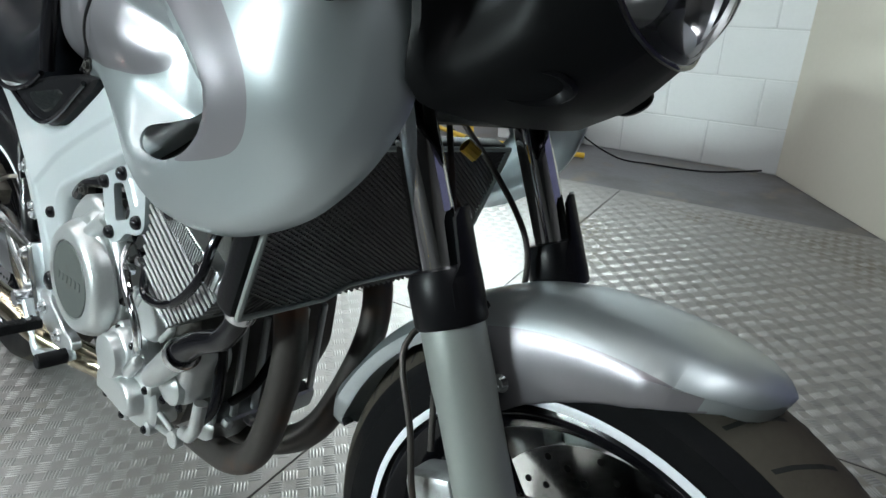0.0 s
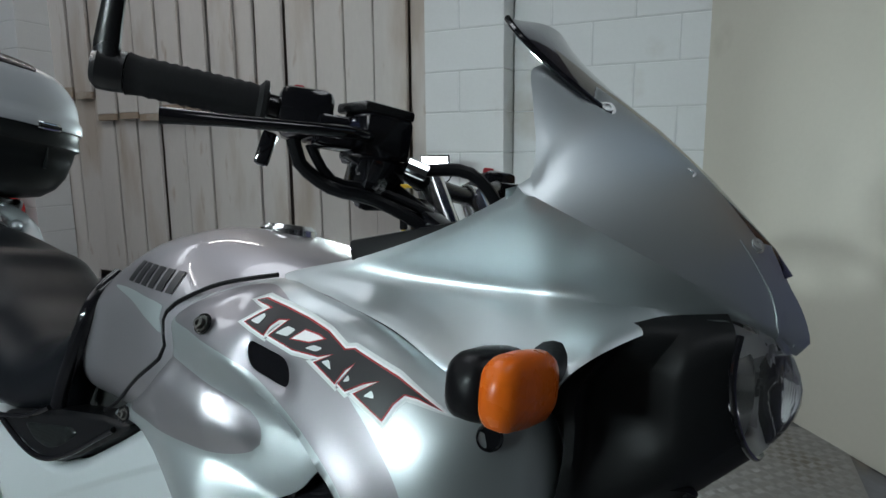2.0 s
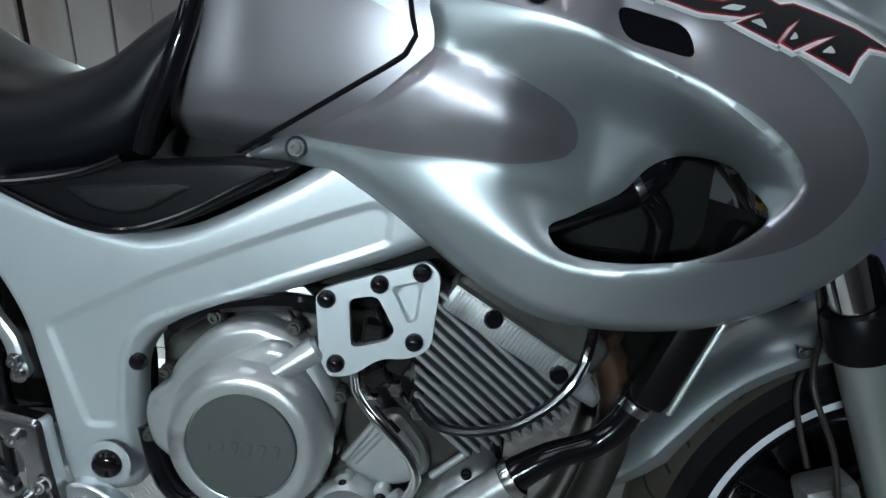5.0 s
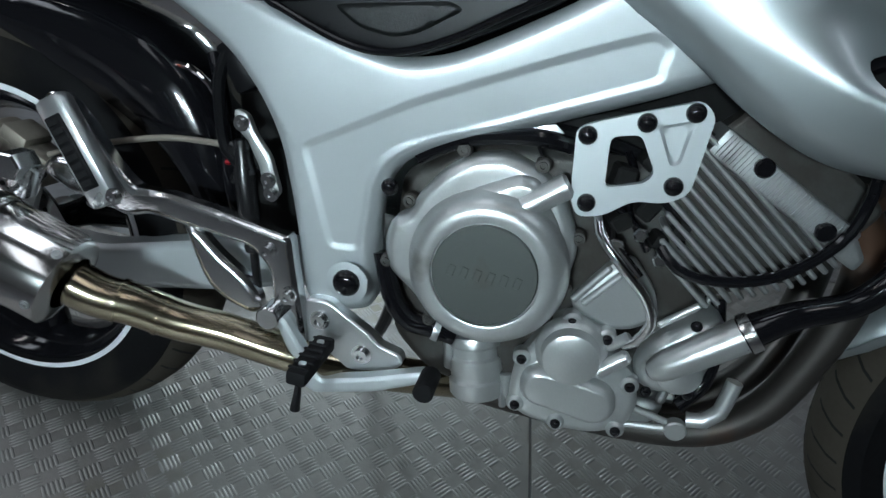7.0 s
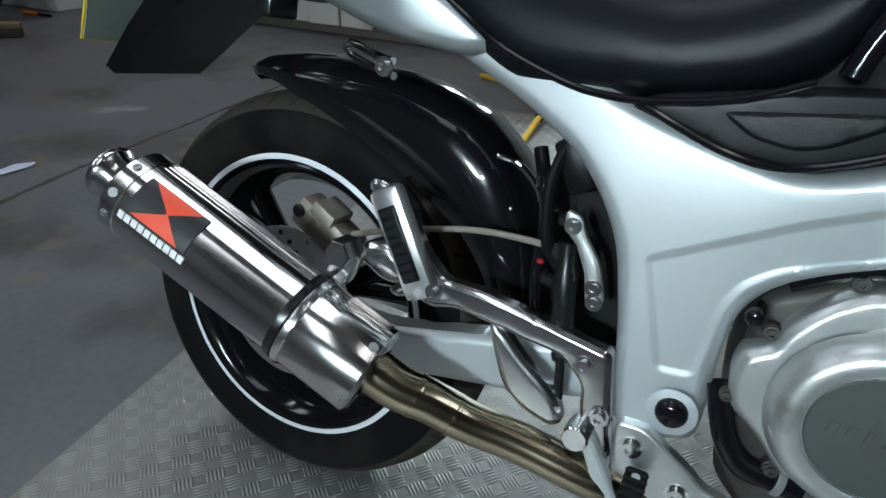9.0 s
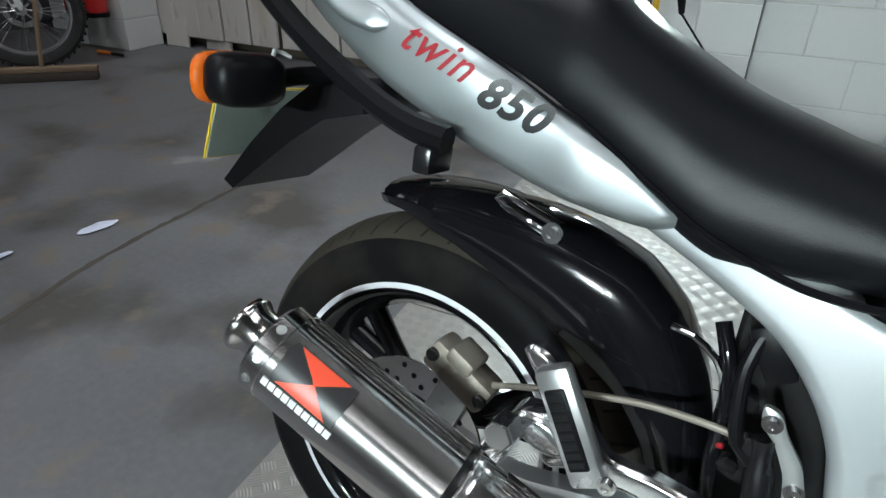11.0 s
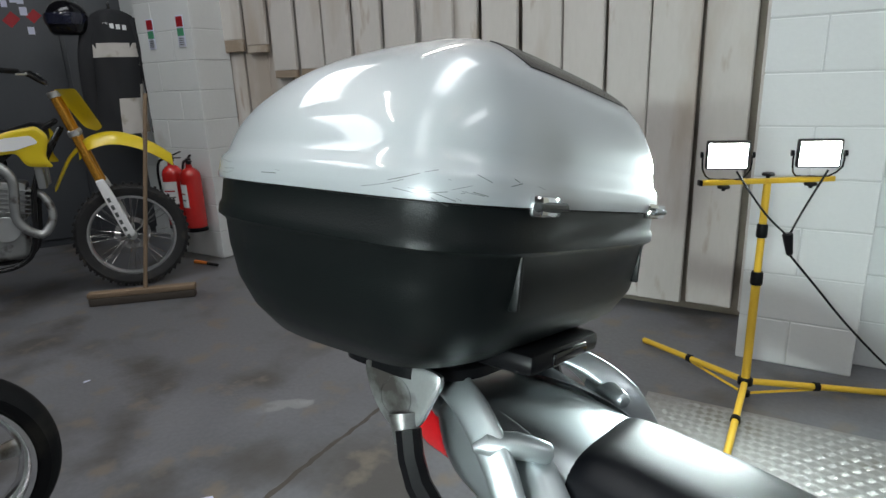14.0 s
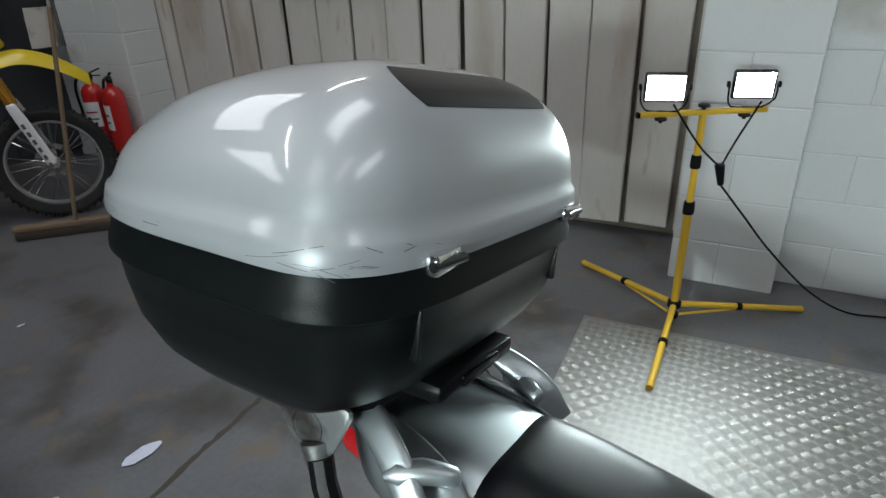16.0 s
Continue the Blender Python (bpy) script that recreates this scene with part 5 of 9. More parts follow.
def lettering(name, text, size, start, slope, height, material, parent, shear=0.3, off=0.0008, spacing=1.0, bold=0.0, label=""):
    """Flat built-in lettering laid on a curved side."""
    cu = bpy.data.curves.new(name, "FONT")
    cu.body, cu.size, cu.shear, cu.space_character, cu.offset, cu.resolution_u = text, size, shear, spacing, bold, 3
    tmp = bpy.data.objects.new(name, cu)
    bpy.context.scene.collection.objects.link(tmp)
    bpy.context.view_layer.update()
    me = bpy.data.meshes.new_from_object(tmp.evaluated_get(bpy.context.evaluated_depsgraph_get()))
    bpy.data.objects.remove(tmp)
    c, s = math.cos(radians(slope)), math.sin(radians(slope))
    P = np.array([(start[0] + v.co.x * c - v.co.y * s, start[1] + v.co.x * s + v.co.y * c) for v in me.vertices])
    H = height(P)
    for v, p, h in zip(me.vertices, P, H):
        v.co = (p[0], -(h + off), p[1])
    me.materials.clear()
    me.materials.append(material)
    me.name = name
    return put(name, me, parent, label)


lettering("lettering", "twin", 0.047, (-0.033, 0.853), -18.5, tail_h, RED, tail[0], 0.5, 0.0012, 1.12, 0.0004, "red script lettering")
lettering("lettering", "850", 0.046, (0.068, 0.809), -18.5, tail_h, BLACK_INK, tail[0], 0.35, 0.0012, 1.10, 0.0018, "bold black numerals")

# tail centre, tail light, grab rails
def blade_rail(pts, wide, thick, across):
    """A cast blade along a line: half widths and half thicknesses at the points, its width laid towards across."""
    P = np.array(pts, float)
    q = smooth_path(pts, 0.008)
    reach = np.r_[0, np.cumsum(np.linalg.norm(np.diff(P, axis=0), axis=1))]
    run = np.r_[0, np.cumsum(np.linalg.norm(np.diff(q, axis=0), axis=1))]
    run *= reach[-1] / run[-1]
    rings = []
    for i, p in enumerate(q):
        t = Vector(q[min(i + 1, len(q) - 1)] - q[max(i - 1, 0)]).normalized()
        n = t.cross(Vector(across)).normalized()
        b = n.cross(t)
        w, h = np.interp(run[i], reach, wide), np.interp(run[i], reach, thick)
        rings.append([Vector(p) + b * y + n * z for _, y, z in super_ring(0, 0, w, h, 2.6, 24)])
    return loft(bmesh.new(), rings)


rings = [super_ring(x, z, w, h, 2.8, 28) for x, z, w, h in ((-0.120, 0.944, 0.110, 0.036), (-0.17, 0.957, 0.106, 0.034), (-0.22, 0.967, 0.100, 0.029), (-0.27, 0.974, 0.098, 0.025), (-0.315, 0.978, 0.092, 0.020), (-0.335, 0.978, 0.078, 0.014))]
part("tail_cover", loft(bmesh.new(), rings), SILVER, bike, "silver tail cover behind the seat")
rings = [super_ring(x, z, w, h, 3.0, 28) for x, z, w, h in ((-0.225, 0.930, 0.085, 0.036), (-0.30, 0.938, 0.084, 0.036), (-0.335, 0.938, 0.076, 0.032), (-0.358, 0.934, 0.062, 0.024), (-0.366, 0.932, 0.035, 0.014))]
part("tail_light", loft(bmesh.new(), rings), RED_LENS, bike, "red tail light lens")
for s in (-1, 1):
    rail = part("grab_rail", blade_rail([(-0.350, s * 0.098, 1.026), (-0.300, s * 0.112, 1.029), (-0.257, s * 0.130, 1.026), (-0.218, s * 0.143, 1.003), (-0.187, s * 0.151, 0.970), (-0.163, s * 0.156, 0.933), (-0.135, s * 0.162, 0.903), (-0.098, s * 0.166, 0.883), (-0.064, s * 0.166, 0.874), (-0.050, s * 0.162, 0.872)], [0.015, 0.017, 0.019, 0.019, 0.018, 0.017, 0.016, 0.016, 0.014, 0.006], [0.007, 0.008, 0.009, 0.008, 0.008, 0.008, 0.008, 0.008, 0.008, 0.004], (0.62, -s * 0.30, 0.55)), SILVER, bike, "silver cast grab rail", 60)
    part("rail_arm", tube(bmesh.new(), [(-0.216, s * 0.158, 0.982), (-0.205, s * 0.147, 0.985), (-0.180, s * 0.130, 0.988), (-0.162, s * 0.120, 0.986), (-0.151, s * 0.114, 0.984), (-0.147, s * 0.112, 0.983), (-0.1455, s * 0.111, 0.983)], [0.004, 0.0155, 0.0145, 0.0128, 0.0115, 0.0080, 0.002], 18, 0), SILVER, rail)
part("rail_bridge", blade_rail([(-0.330, 0.112, 1.026), (-0.255, 0.122, 1.025), (-0.200, 0.132, 1.012), (-0.155, 0.142, 0.982), (-0.125, 0.148, 0.940)], [0.017, 0.017, 0.018, 0.021, 0.022], [0.008, 0.009, 0.009, 0.009, 0.006], (0.45, 0.75, 0.45)), SILVER, bike, "silver rail arch", 60)
part("rail_brace", blade_rail([(-0.310, 0.104, 1.004), (-0.262, 0.104, 0.998), (-0.222, 0.108, 0.984), (-0.175, 0.122, 0.962)], [0.009, 0.009, 0.010, 0.014], [0.006, 0.006, 0.006, 0.006], (0.3, 0.5, 0.8)), SILVER, bike, "silver rail brace", 60)

# luggage rack: plate, brackets, stays
v, f, i = panel(outline=rounded([(-0.42, -0.12), (-0.40, -0.17), (-0.30, -0.178), (-0.27, -0.165), (-0.245, -0.12), (-0.245, 0.12), (-0.27, 0.165), (-0.30, 0.178), (-0.40, 0.17), (-0.42, 0.12)], 0.03, 5), height=lambda P: np.full(len(P), 0.0), thick=0.012, step=0.03, curl=0.003, curl_width=0.006)
v = np.c_[v[:, 0], v[:, 2], 1.054 + v[:, 1] * -1]
rack = put("luggage_rack", mesh_of("luggage_rack", v, f, BLACK_PLASTIC, i, 40), bike, "black rack plate")
for s in (-1, 1):
    egg = smooth_path([(-0.392, 1.046), (-0.384, 1.010), (-0.360, 0.982), (-0.336, 0.972), (-0.312, 0.985), (-0.298, 1.012), (-0.288, 1.046), (-0.340, 1.050)], 0.008, True) + np.array([0.033, 0.004])
    v, f, i = panel(outline=egg, height=lambda P: np.full(len(P), 0.174), thick=0.006, step=0.012, curl=0.002, curl_width=0.005, side=s)
    b = put("bracket", mesh_of("bracket", v, f, DULL_ALLOY, i, 40), rack, "egg-shaped silver bracket")
    part("embossed_ring", lathe(bmesh.new(), [(0.020, 0), (0.020, 0.0015), (0.023, 0.0015), (0.023, 0)], aim_z((-0.312, s * 0.174, 1.014), (0, s, 0)), 28), DULL_ALLOY, b)
    part("bracket_neck", tube(bmesh.new(), [(-0.300, s * 0.170, 0.998), (-0.290, s * 0.175, 0.968)], [0.019, 0.013], 16, 0.01), DULL_ALLOY, b)
    part("stay", tube(bmesh.new(), [(-0.288, s * 0.176, 0.985), (-0.278, s * 0.180, 0.958), (-0.262, s * 0.184, 0.934), (-0.225, s * 0.185, 0.903), (-0.165, s * 0.187, 0.859), (-0.100, s * 0.189, 0.821), (-0.030, s * 0.192, 0.788), (0.020, s * 0.194, 0.773), (0.058, s * 0.195, 0.768)], 0.0148, 8, 0.02), BLACK_PLASTIC, rack, "black square stay")
    part("stay_foot", box(bmesh.new(), (0.022, 0.05, 0.030), Matrix.Translation((0.030, s * 0.172, 0.742)), 0.004), BLACK_METAL, rack)
part("release_block", box(bmesh.new(), (0.080, 0.190, 0.026), Matrix.Translation((-0.222, -0.012, 1.066)), 0.009), BLACK_PLASTIC, rack, "black release block")
part("lock_slot", box(bmesh.new(), (0.006, 0.09, 0.014), Matrix.Translation((-0.1815, -0.012, 1.066)), 0.002), GLOSS_BLACK, rack)


# ---- rear: signals, mudguard, plate ----
def rounded_body(name, p, d, length, wide, high, material, parent, label="", n=3.0, prof=None):
    prof = prof or ((0, 0.35), (0.03, 0.62), (0.08, 0.82), (0.2, 0.96), (0.5, 1.0), (0.8, 0.95), (0.92, 0.82), (0.98, 0.60), (1.01, 0.32), (1.02, 0.08))
    m = aim_z(p, d)
    rings = []
    for t, k in prof:
        rings.append([m @ Vector((yy * k, zz * k, t * length)) for _, yy, zz in super_ring(0, 0, wide, high, n, 24)])
    return part(name, loft(bmesh.new(), rings), material, parent, label, 50)


for s in (-1, 1):
    sig = rounded_body("rear_signal", (-0.212, s * 0.160, 0.790), (-0.10, s, -0.03), 0.095, 0.030, 0.032, BLACK_PLASTIC, bike, "black rear turn signal with amber lens")
    rounded_body("lens", (-0.238, s * 0.166, 0.789), (-0.10, s, -0.03), 0.092, 0.0125, 0.031, AMBER, sig, "amber lens")
    part("stalk", tube(bmesh.new(), [(-0.19, s * 0.09, 0.800), (-0.205, s * 0.13, 0.796), (-0.214, s * 0.165, 0.790)], 0.012, 12, 0.02), BLACK_PLASTIC, sig)
rings = []
for x, z, w, d in ((-0.140, 0.802, 0.075, 0.045), (-0.200, 0.788, 0.085, 0.048), (-0.255, 0.744, 0.088, 0.044), (-0.315, 0.682, 0.088, 0.032), (-0.372, 0.614, 0.086, 0.010)):
    rings.append([(x, -w, z - d), (x, w, z - d), (x - 0.02, w, z), (x - 0.02, -w, z)])
mudguard = part("mudguard", loft(bmesh.new(), rings), BLACK_PLASTIC, bike, "black plastic rear mudguard flap")
PLATE_BACK = mat("plate_back", (0.30, 0.36, 0.32), 0.5, 0, 0.15, 8, 100, stain=(0.2, 0.22, 0.19), stain_at=0.6, stain_scale=12)
PLATE_YELLOW = mat("yellow_plate", (0.72, 0.52, 0.04), 0.4, 0, 0.05, 8, 100)
m = Matrix.Translation((-0.372, 0, 0.706)) @ pose(0, 0, 0, 0, 14, 0)
plate = part("number_plate", box(bmesh.new(), (0.003, 0.262, 0.110), m, 0.001), PLATE_YELLOW, bike, "yellow rear plate with black bars, greenish back")
part("plate_backing", box(bmesh.new(), (0.002, 0.256, 0.104), m @ Matrix.Translation((0.0032, 0, 0))), PLATE_BACK, plate, "greenish plate back")
for j, zz in enumerate((0.0,)):
    for i in range(4):
        part("ink_bar", box(bmesh.new(), (0.0015, 0.036, 0.060), m @ Matrix.Translation((-0.0028, (i - 1.5) * 0.056, zz))), BLACK_INK, plate)
hose("wire_tie", [(-0.25, -0.10, 0.815), (-0.255, -0.125, 0.822), (-0.245, -0.14, 0.808), (-0.24, -0.12, 0.795)], 0.003, WHITE_PLASTIC, mudguard, "white tie", 8)
hose("hook_loop", [(0.178, -0.150, 0.700), (0.140, -0.130, 0.703), (0.098, -0.119, 0.712), (0.088, -0.115, 0.704), (0.100, -0.117, 0.697), (0.140, -0.128, 0.688), (0.180, -0.148, 0.684)], 0.0045, CHROME, bike, "bent steel helmet hook", 10)
fix(HEX_MESH, bike, (0.172, -0.157, 0.693))

# rear hugger
def guard(name, centre, stations, half, material, parent, label, thick=0.003, crest=0.012, skirt=None, mats=None):
    """A wheel guard: stations (angle, top radius at the side, lower radius); a crowned top and two skirts."""
    rings = []
    S = np.array([q if len(q) == 4 else (*q, half) for q in stations], float)
    o = 1 if S[0, 0] < S[-1, 0] else -1
    A_ = o * np.unique(np.round(o * np.r_[np.linspace(S[0, 0], S[-1, 0], 44), S[:, 0]], 2))
    for a in A_:
        up, lo, half = [float(np.interp(o * a, o * S[:, 0], S[:, k])) for k in (1, 2, 3)]
        k_ = min(1.0, half / S[:, 3].max())
        sec = [(-half * 1.02, lo), (-half * 1.06, lo + (up - lo) * 0.55), (-half * 1.0, up - 0.016), (-half * 0.86, up - 0.001), (-half * 0.5, up + crest * 0.75 * k_), (0, up + crest * k_)]
        sec = sec + [(-y, r) for y, r in sec[-2::-1]]
        c, s = math.cos(radians(a)), math.sin(radians(a))
        sec = sec + [(y * 0.955, r - thick) for y, r in sec[::-1]]
        rings.append([(centre[0] + r * c, y, centre[2] + r * s) for y, r in sec])
    return part(name, loft(bmesh.new(), rings), mats or material, parent, label, 50)


guard("hugger", (0.0, 0.0, 0.320), [(110.5, 0.352, 0.350, 0.030), (108.5, 0.358, 0.346, 0.055), (105, 0.357, 0.340, 0.070), (101.5, 0.356, 0.333), (93, 0.355, 0.310), (80, 0.357, 0.293), (68, 0.374, 0.284), (60, 0.386, 0.286), (53, 0.398, 0.288), (43, 0.402, 0.300), (34, 0.394, 0.316), (24, 0.384, 0.326), (12, 0.374, 0.332), (4, 0.368, 0.336)], 0.072, GLOSS_BLACK, bike, "gloss black rear tyre hugger")

# swingarm, shock, rear brake
for s in (-1, 1):
    v, f, i = panel(outline=rounded([(-0.035, 0.335), (0.02, 0.352), (0.182, 0.352), (0.406, 0.409), (0.555, 0.420), (0.560, 0.375), (0.476, 0.358), (0.365, 0.325), (0.183, 0.288), (-0.02, 0.290)], 0.02, 5), height=lambda P: np.full(len(P), 0.108), thick=0.032, step=0.014, curl=0.008, curl_width=0.012, side=s)
    arm = put("swingarm", mesh_of("swingarm", v, f, FRAME, i, 40), bike, "silver alloy swingarm")
    fix(HEX_MESH, arm, (0.0, s * 0.108, 0.320), (0, s, 0), 2.0)
part("swingarm_bridge", box(bmesh.new(), (0.10, 0.17, 0.05), Matrix.Translation((0.40, 0, 0.372)), 0.012), FRAME, bike)
shock = part("shock", lathe(bmesh.new(), [(0, 0), (0.024, 0), (0.024, 0.05), (0.03, 0.055), (0.03, 0.22), (0.022, 0.225), (0.022, 0.27), (0, 0.27)], aim_z((0.435, 0, 0.37), (0.12, 0, 1)), 24), DARK, bike, "grimy rear shock")
hose("spring", [(0.435 + 0.12 * t * 0.19 + 0.037 * math.cos(t * 44), 0.037 * math.sin(t * 44), 0.405 + t * 0.19) for t in np.linspace(0, 1, 100)], 0.0065, BLACK_METAL, shock, "", 8, 0)
slab("rear_tray", [(0.36, 0.655), (0.46, 0.65), (0.50, 0.44), (0.50, 0.36), (0.37, 0.40), (0.362, 0.50)], 0.055, 0.11, DARK, None, "grimy inner bodywork", 0.015)
hose("chrome_loop", [(0.300, -0.095, 0.612), (0.322, -0.100, 0.611), (0.349, -0.102, 0.595), (0.362, -0.100, 0.570), (0.366, -0.092, 0.540)], 0.0042, CHROME, bike, "bright bent wire loop")
hose("inner_hose", [(0.345, -0.085, 0.630), (0.362, -0.098, 0.590), (0.372, -0.100, 0.540), (0.372, -0.096, 0.480), (0.382, -0.088, 0.420)], 0.0085, GLOSS_BLACK, bike, "black hose beside the shock", 12)
for z, w in ((0.560, 0.020), (0.520, 0.026), (0.486, 0.020)):
    part("linkage", box(bmesh.new(), (w, 0.020, 0.016), Matrix.Translation((0.388, -0.100, z)) @ pose(0, 0, 0, 0, 18, 6), 0.004, 1), BLACK_METAL, bike, "small black linkage block")
part("red_plug", box(bmesh.new(), (0.008, 0.008, 0.006), Matrix.Translation((0.376, -0.106, 0.506)), 0.002, 1), RED, bike, "small red plug")
CALIPER = mat("stained_caliper_alloy", (0.30, 0.27, 0.23), 0.5, 0.6, 0.25, 14, 200, bump=0.2, stain=(0.10, 0.085, 0.07), stain_at=0.55, stain_scale=12)
cal = part("rear_caliper", box(bmesh.new(), (0.100, 0.044, 0.046), Matrix.Translation((0.070, -0.094, 0.462)) @ pose(0, 0, 0, 0, 28, 0), 0.008), CALIPER, bike, "stained alloy rear brake caliper")
part("caliper_bridge", box(bmesh.new(), (0.040, 0.048, 0.022), Matrix.Translation((0.074, -0.096, 0.486)) @ pose(0, 0, 0, 0, 28, 0), 0.005), CALIPER, cal)
for x, z in ((0.035, 0.489), (0.108, 0.450)):
    disc("caliper_bolt", (x, -0.114, z - 0.006), 0.009, 0.008, BLACK_METAL, cal)
part("caliper_mount", box(bmesh.new(), (0.05, 0.012, 0.12), Matrix.Translation((0.05, -0.09, 0.40)) @ pose(0, 0, 0, 0, 20, 0), 0.004), DULL_ALLOY, cal)
hose("brake_hose", [(0.12, -0.110, 0.470), (0.18, -0.112, 0.492), (0.244, -0.115, 0.512), (0.305, -0.117, 0.526), (0.367, -0.120, 0.531), (0.405, -0.124, 0.531)], 0.0040, CALIPER, bike, "grey-brown rear brake hose")
master = part("rear_master_cylinder", lathe(bmesh.new(), [(0, 0), (0.0055, 0.0), (0.0055, 0.045), (0.010, 0.048), (0.0115, 0.055), (0.0095, 0.060), (0.0115, 0.065), (0.0095, 0.070), (0.0115, 0.075), (0.0095, 0.080), (0.0125, 0.088), (0.0135, 0.092), (0.0135, 0.150), (0.0105, 0.158), (0.0105, 0.185), (0, 0.186)], aim_z((0.436, -0.138, 0.362), (-0.15, 0.03, 1)), 22), BLACK_METAL, bike, "black rear brake master cylinder with a ribbed boot")
slab("master_bracket", [(0.400, 0.580), (0.417, 0.576), (0.426, 0.556), (0.446, 0.531), (0.460, 0.489), (0.450, 0.478), (0.440, 0.486), (0.433, 0.517), (0.418, 0.545), (0.402, 0.560)], 0.137, 0.008, ALLOY, master, "alloy bracket", 0.006, curl=0.002, step=0.008)
for x, z in ((0.411, 0.565), (0.446, 0.504), (0.450, 0.488)):
    fix(HEX_MESH, master, (x, -0.137, z), s=0.85)
part("banjo_block", box(bmesh.new(), (0.026, 0.020, 0.018), Matrix.Translation((0.404, -0.128, 0.530)) @ pose(0, 0, 0, 0, 10, 0), 0.003, 1), BLACK_METAL, master)
hose("reservoir_hose", [(0.405, -0.132, 0.515), (0.388, -0.132, 0.530), (0.380, -0.130, 0.565), (0.376, -0.126, 0.607), (0.382, -0.118, 0.640)], 0.0072, BLACK_PLASTIC, master)
part("reservoir", box(bmesh.new(), (0.03, 0.04, 0.06), Matrix.Translation((0.395, -0.105, 0.625)) @ pose(0, 0, 0, 0, -30, 0), 0.006), BLACK_PLASTIC, master)

# ---- rider and passenger brackets ----
hanger = slab("footrest_hanger", [(0.164, 0.556), (0.172, 0.566), (0.193, 0.563), (0.218, 0.540), (0.250, 0.495), (0.281, 0.467), (0.326, 0.468), (0.385, 0.460), (0.469, 0.447), (0.484, 0.445), (0.492, 0.400), (0.503, 0.350), (0.512, 0.300), (0.490, 0.300), (0.468, 0.345), (0.460, 0.400), (0.433, 0.424), (0.361, 0.431), (0.300, 0.438), (0.268, 0.428), (0.240, 0.436), (0.222, 0.425), (0.205, 0.432), (0.238, 0.458)], 0.158, 0.016, POLISHED, None, "polished alloy footrest hanger", 0.010, holes=[[(0.184, 0.543), (0.196, 0.540), (0.206, 0.526), (0.193, 0.527)]], curl=0.005, cw=0.007, step=0.008)
slab("hanger_limb", [(0.340, 0.436), (0.360, 0.430), (0.391, 0.402), (0.425, 0.379), (0.442, 0.362), (0.449, 0.340), (0.435, 0.329), (0.401, 0.338), (0.380, 0.351), (0.366, 0.370), (0.352, 0.402)], 0.154, 0.012, POLISHED, hanger, "polished alloy heel plate", 0.010, curl=0.006, cw=0.010, step=0.008)
slab("hanger_spur", [(0.160, 0.470), (0.176, 0.492), (0.215, 0.494), (0.240, 0.470), (0.236, 0.450), (0.205, 0.446)], 0.172, 0.03, POLISHED, hanger, "", 0.016, curl=0.008, cw=0.010)
for p, s in (((0.458, -0.158, 0.424), 1.0), ((0.487, -0.160, 0.371), 1.0), ((0.172, -0.190, 0.478), 1.3)):
    fix(HEX_MESH, hanger, p, s=s)
peg = part("passenger_footrest", box(bmesh.new(), (0.040, 0.024, 0.132), Matrix.Translation((0.242, -0.190, 0.512)) @ pose(0, 0, 0, 0, -30, 0), 0.008), SATIN, bike, "folded polished passenger footrest with rubber pad")
pad = part("peg_rubber", box(bmesh.new(), (0.022, 0.005, 0.088), Matrix.Translation((0.241, -0.2025, 0.512)) @ pose(0, 0, 0, 0, -30, 0), 0.002), BLACK_PLASTIC, peg, "black rubber pad")
for k in range(8):
    part("pad_rib", box(bmesh.new(), (0.017, 0.002, 0.0075), Matrix.Translation((0.241, -0.2054, 0.512)) @ pose(0, 0, 0, 0, -30, 0) @ Matrix.Translation((0, 0, (k - 3.5) * 0.0104)), 0.0008, 1), GRIP, pad)
fix(HEX_MESH, peg, (0.290, -0.200, 0.470), s=0.9)
lower = slab("footrest_bracket", [(0.504, 0.368), (0.535, 0.371), (0.562, 0.355), (0.592, 0.338), (0.604, 0.326), (0.632, 0.320), (0.636, 0.306), (0.617, 0.292), (0.568, 0.281), (0.512, 0.300)], 0.150, 0.014, SATIN, None, "polished rider footrest bracket", 0.010, curl=0.0025, cw=0.004)
for p in ((0.526, -0.150, 0.344), (0.583, -0.150, 0.310)):
    fix(HEX_MESH, lower, p, s=1.15)
disc("peg_pivot", (0.470, -0.150, 0.345), 0.015, 0.03, POLISHED, lower)
rider = part("rider_footrest", box(bmesh.new(), (0.024, 0.088, 0.018), Matrix.Translation((0.540, -0.205, 0.322)), 0.004), GRIP, bike, "black rubber rider footrest")
for k in (-0.5, 0.5):
    part("peg_bolt", lathe(bmesh.new(), [(0, 0.002), (0.0045, 0.002), (0.0045, 0), (0, 0)], Matrix.Translation((0.540, -0.205 + k * 0.05, 0.331)), 12), SATIN, rider)
for k in range(6):
    part("tread_rib", box(bmesh.new(), (0.025, 0.004, 0.003), Matrix.Translation((0.540, -0.172 - k * 0.0135, 0.3315)), 0.001, 1), GRIP, rider)
part("feeler", tube(bmesh.new(), [(0.541, -0.240, 0.318), (0.541, -0.243, 0.298), (0.540, -0.245, 0.280)], [0.004, 0.004, 0.006], 10, 0.01), BLACK_METAL, rider)
pedal = slab("brake_pedal", [(0.470, 0.352), (0.488, 0.346), (0.538, 0.272), (0.600, 0.292), (0.668, 0.318), (0.672, 0.304), (0.610, 0.274), (0.530, 0.250), (0.514, 0.262)], 0.172, 0.014, FRAME, None, "silver brake pedal", 0.008, curl=0.003)
disc("pedal_rubber", (0.676, -0.172, 0.318), 0.012, 0.042, GRIP, pedal, "black rubber pedal tip")
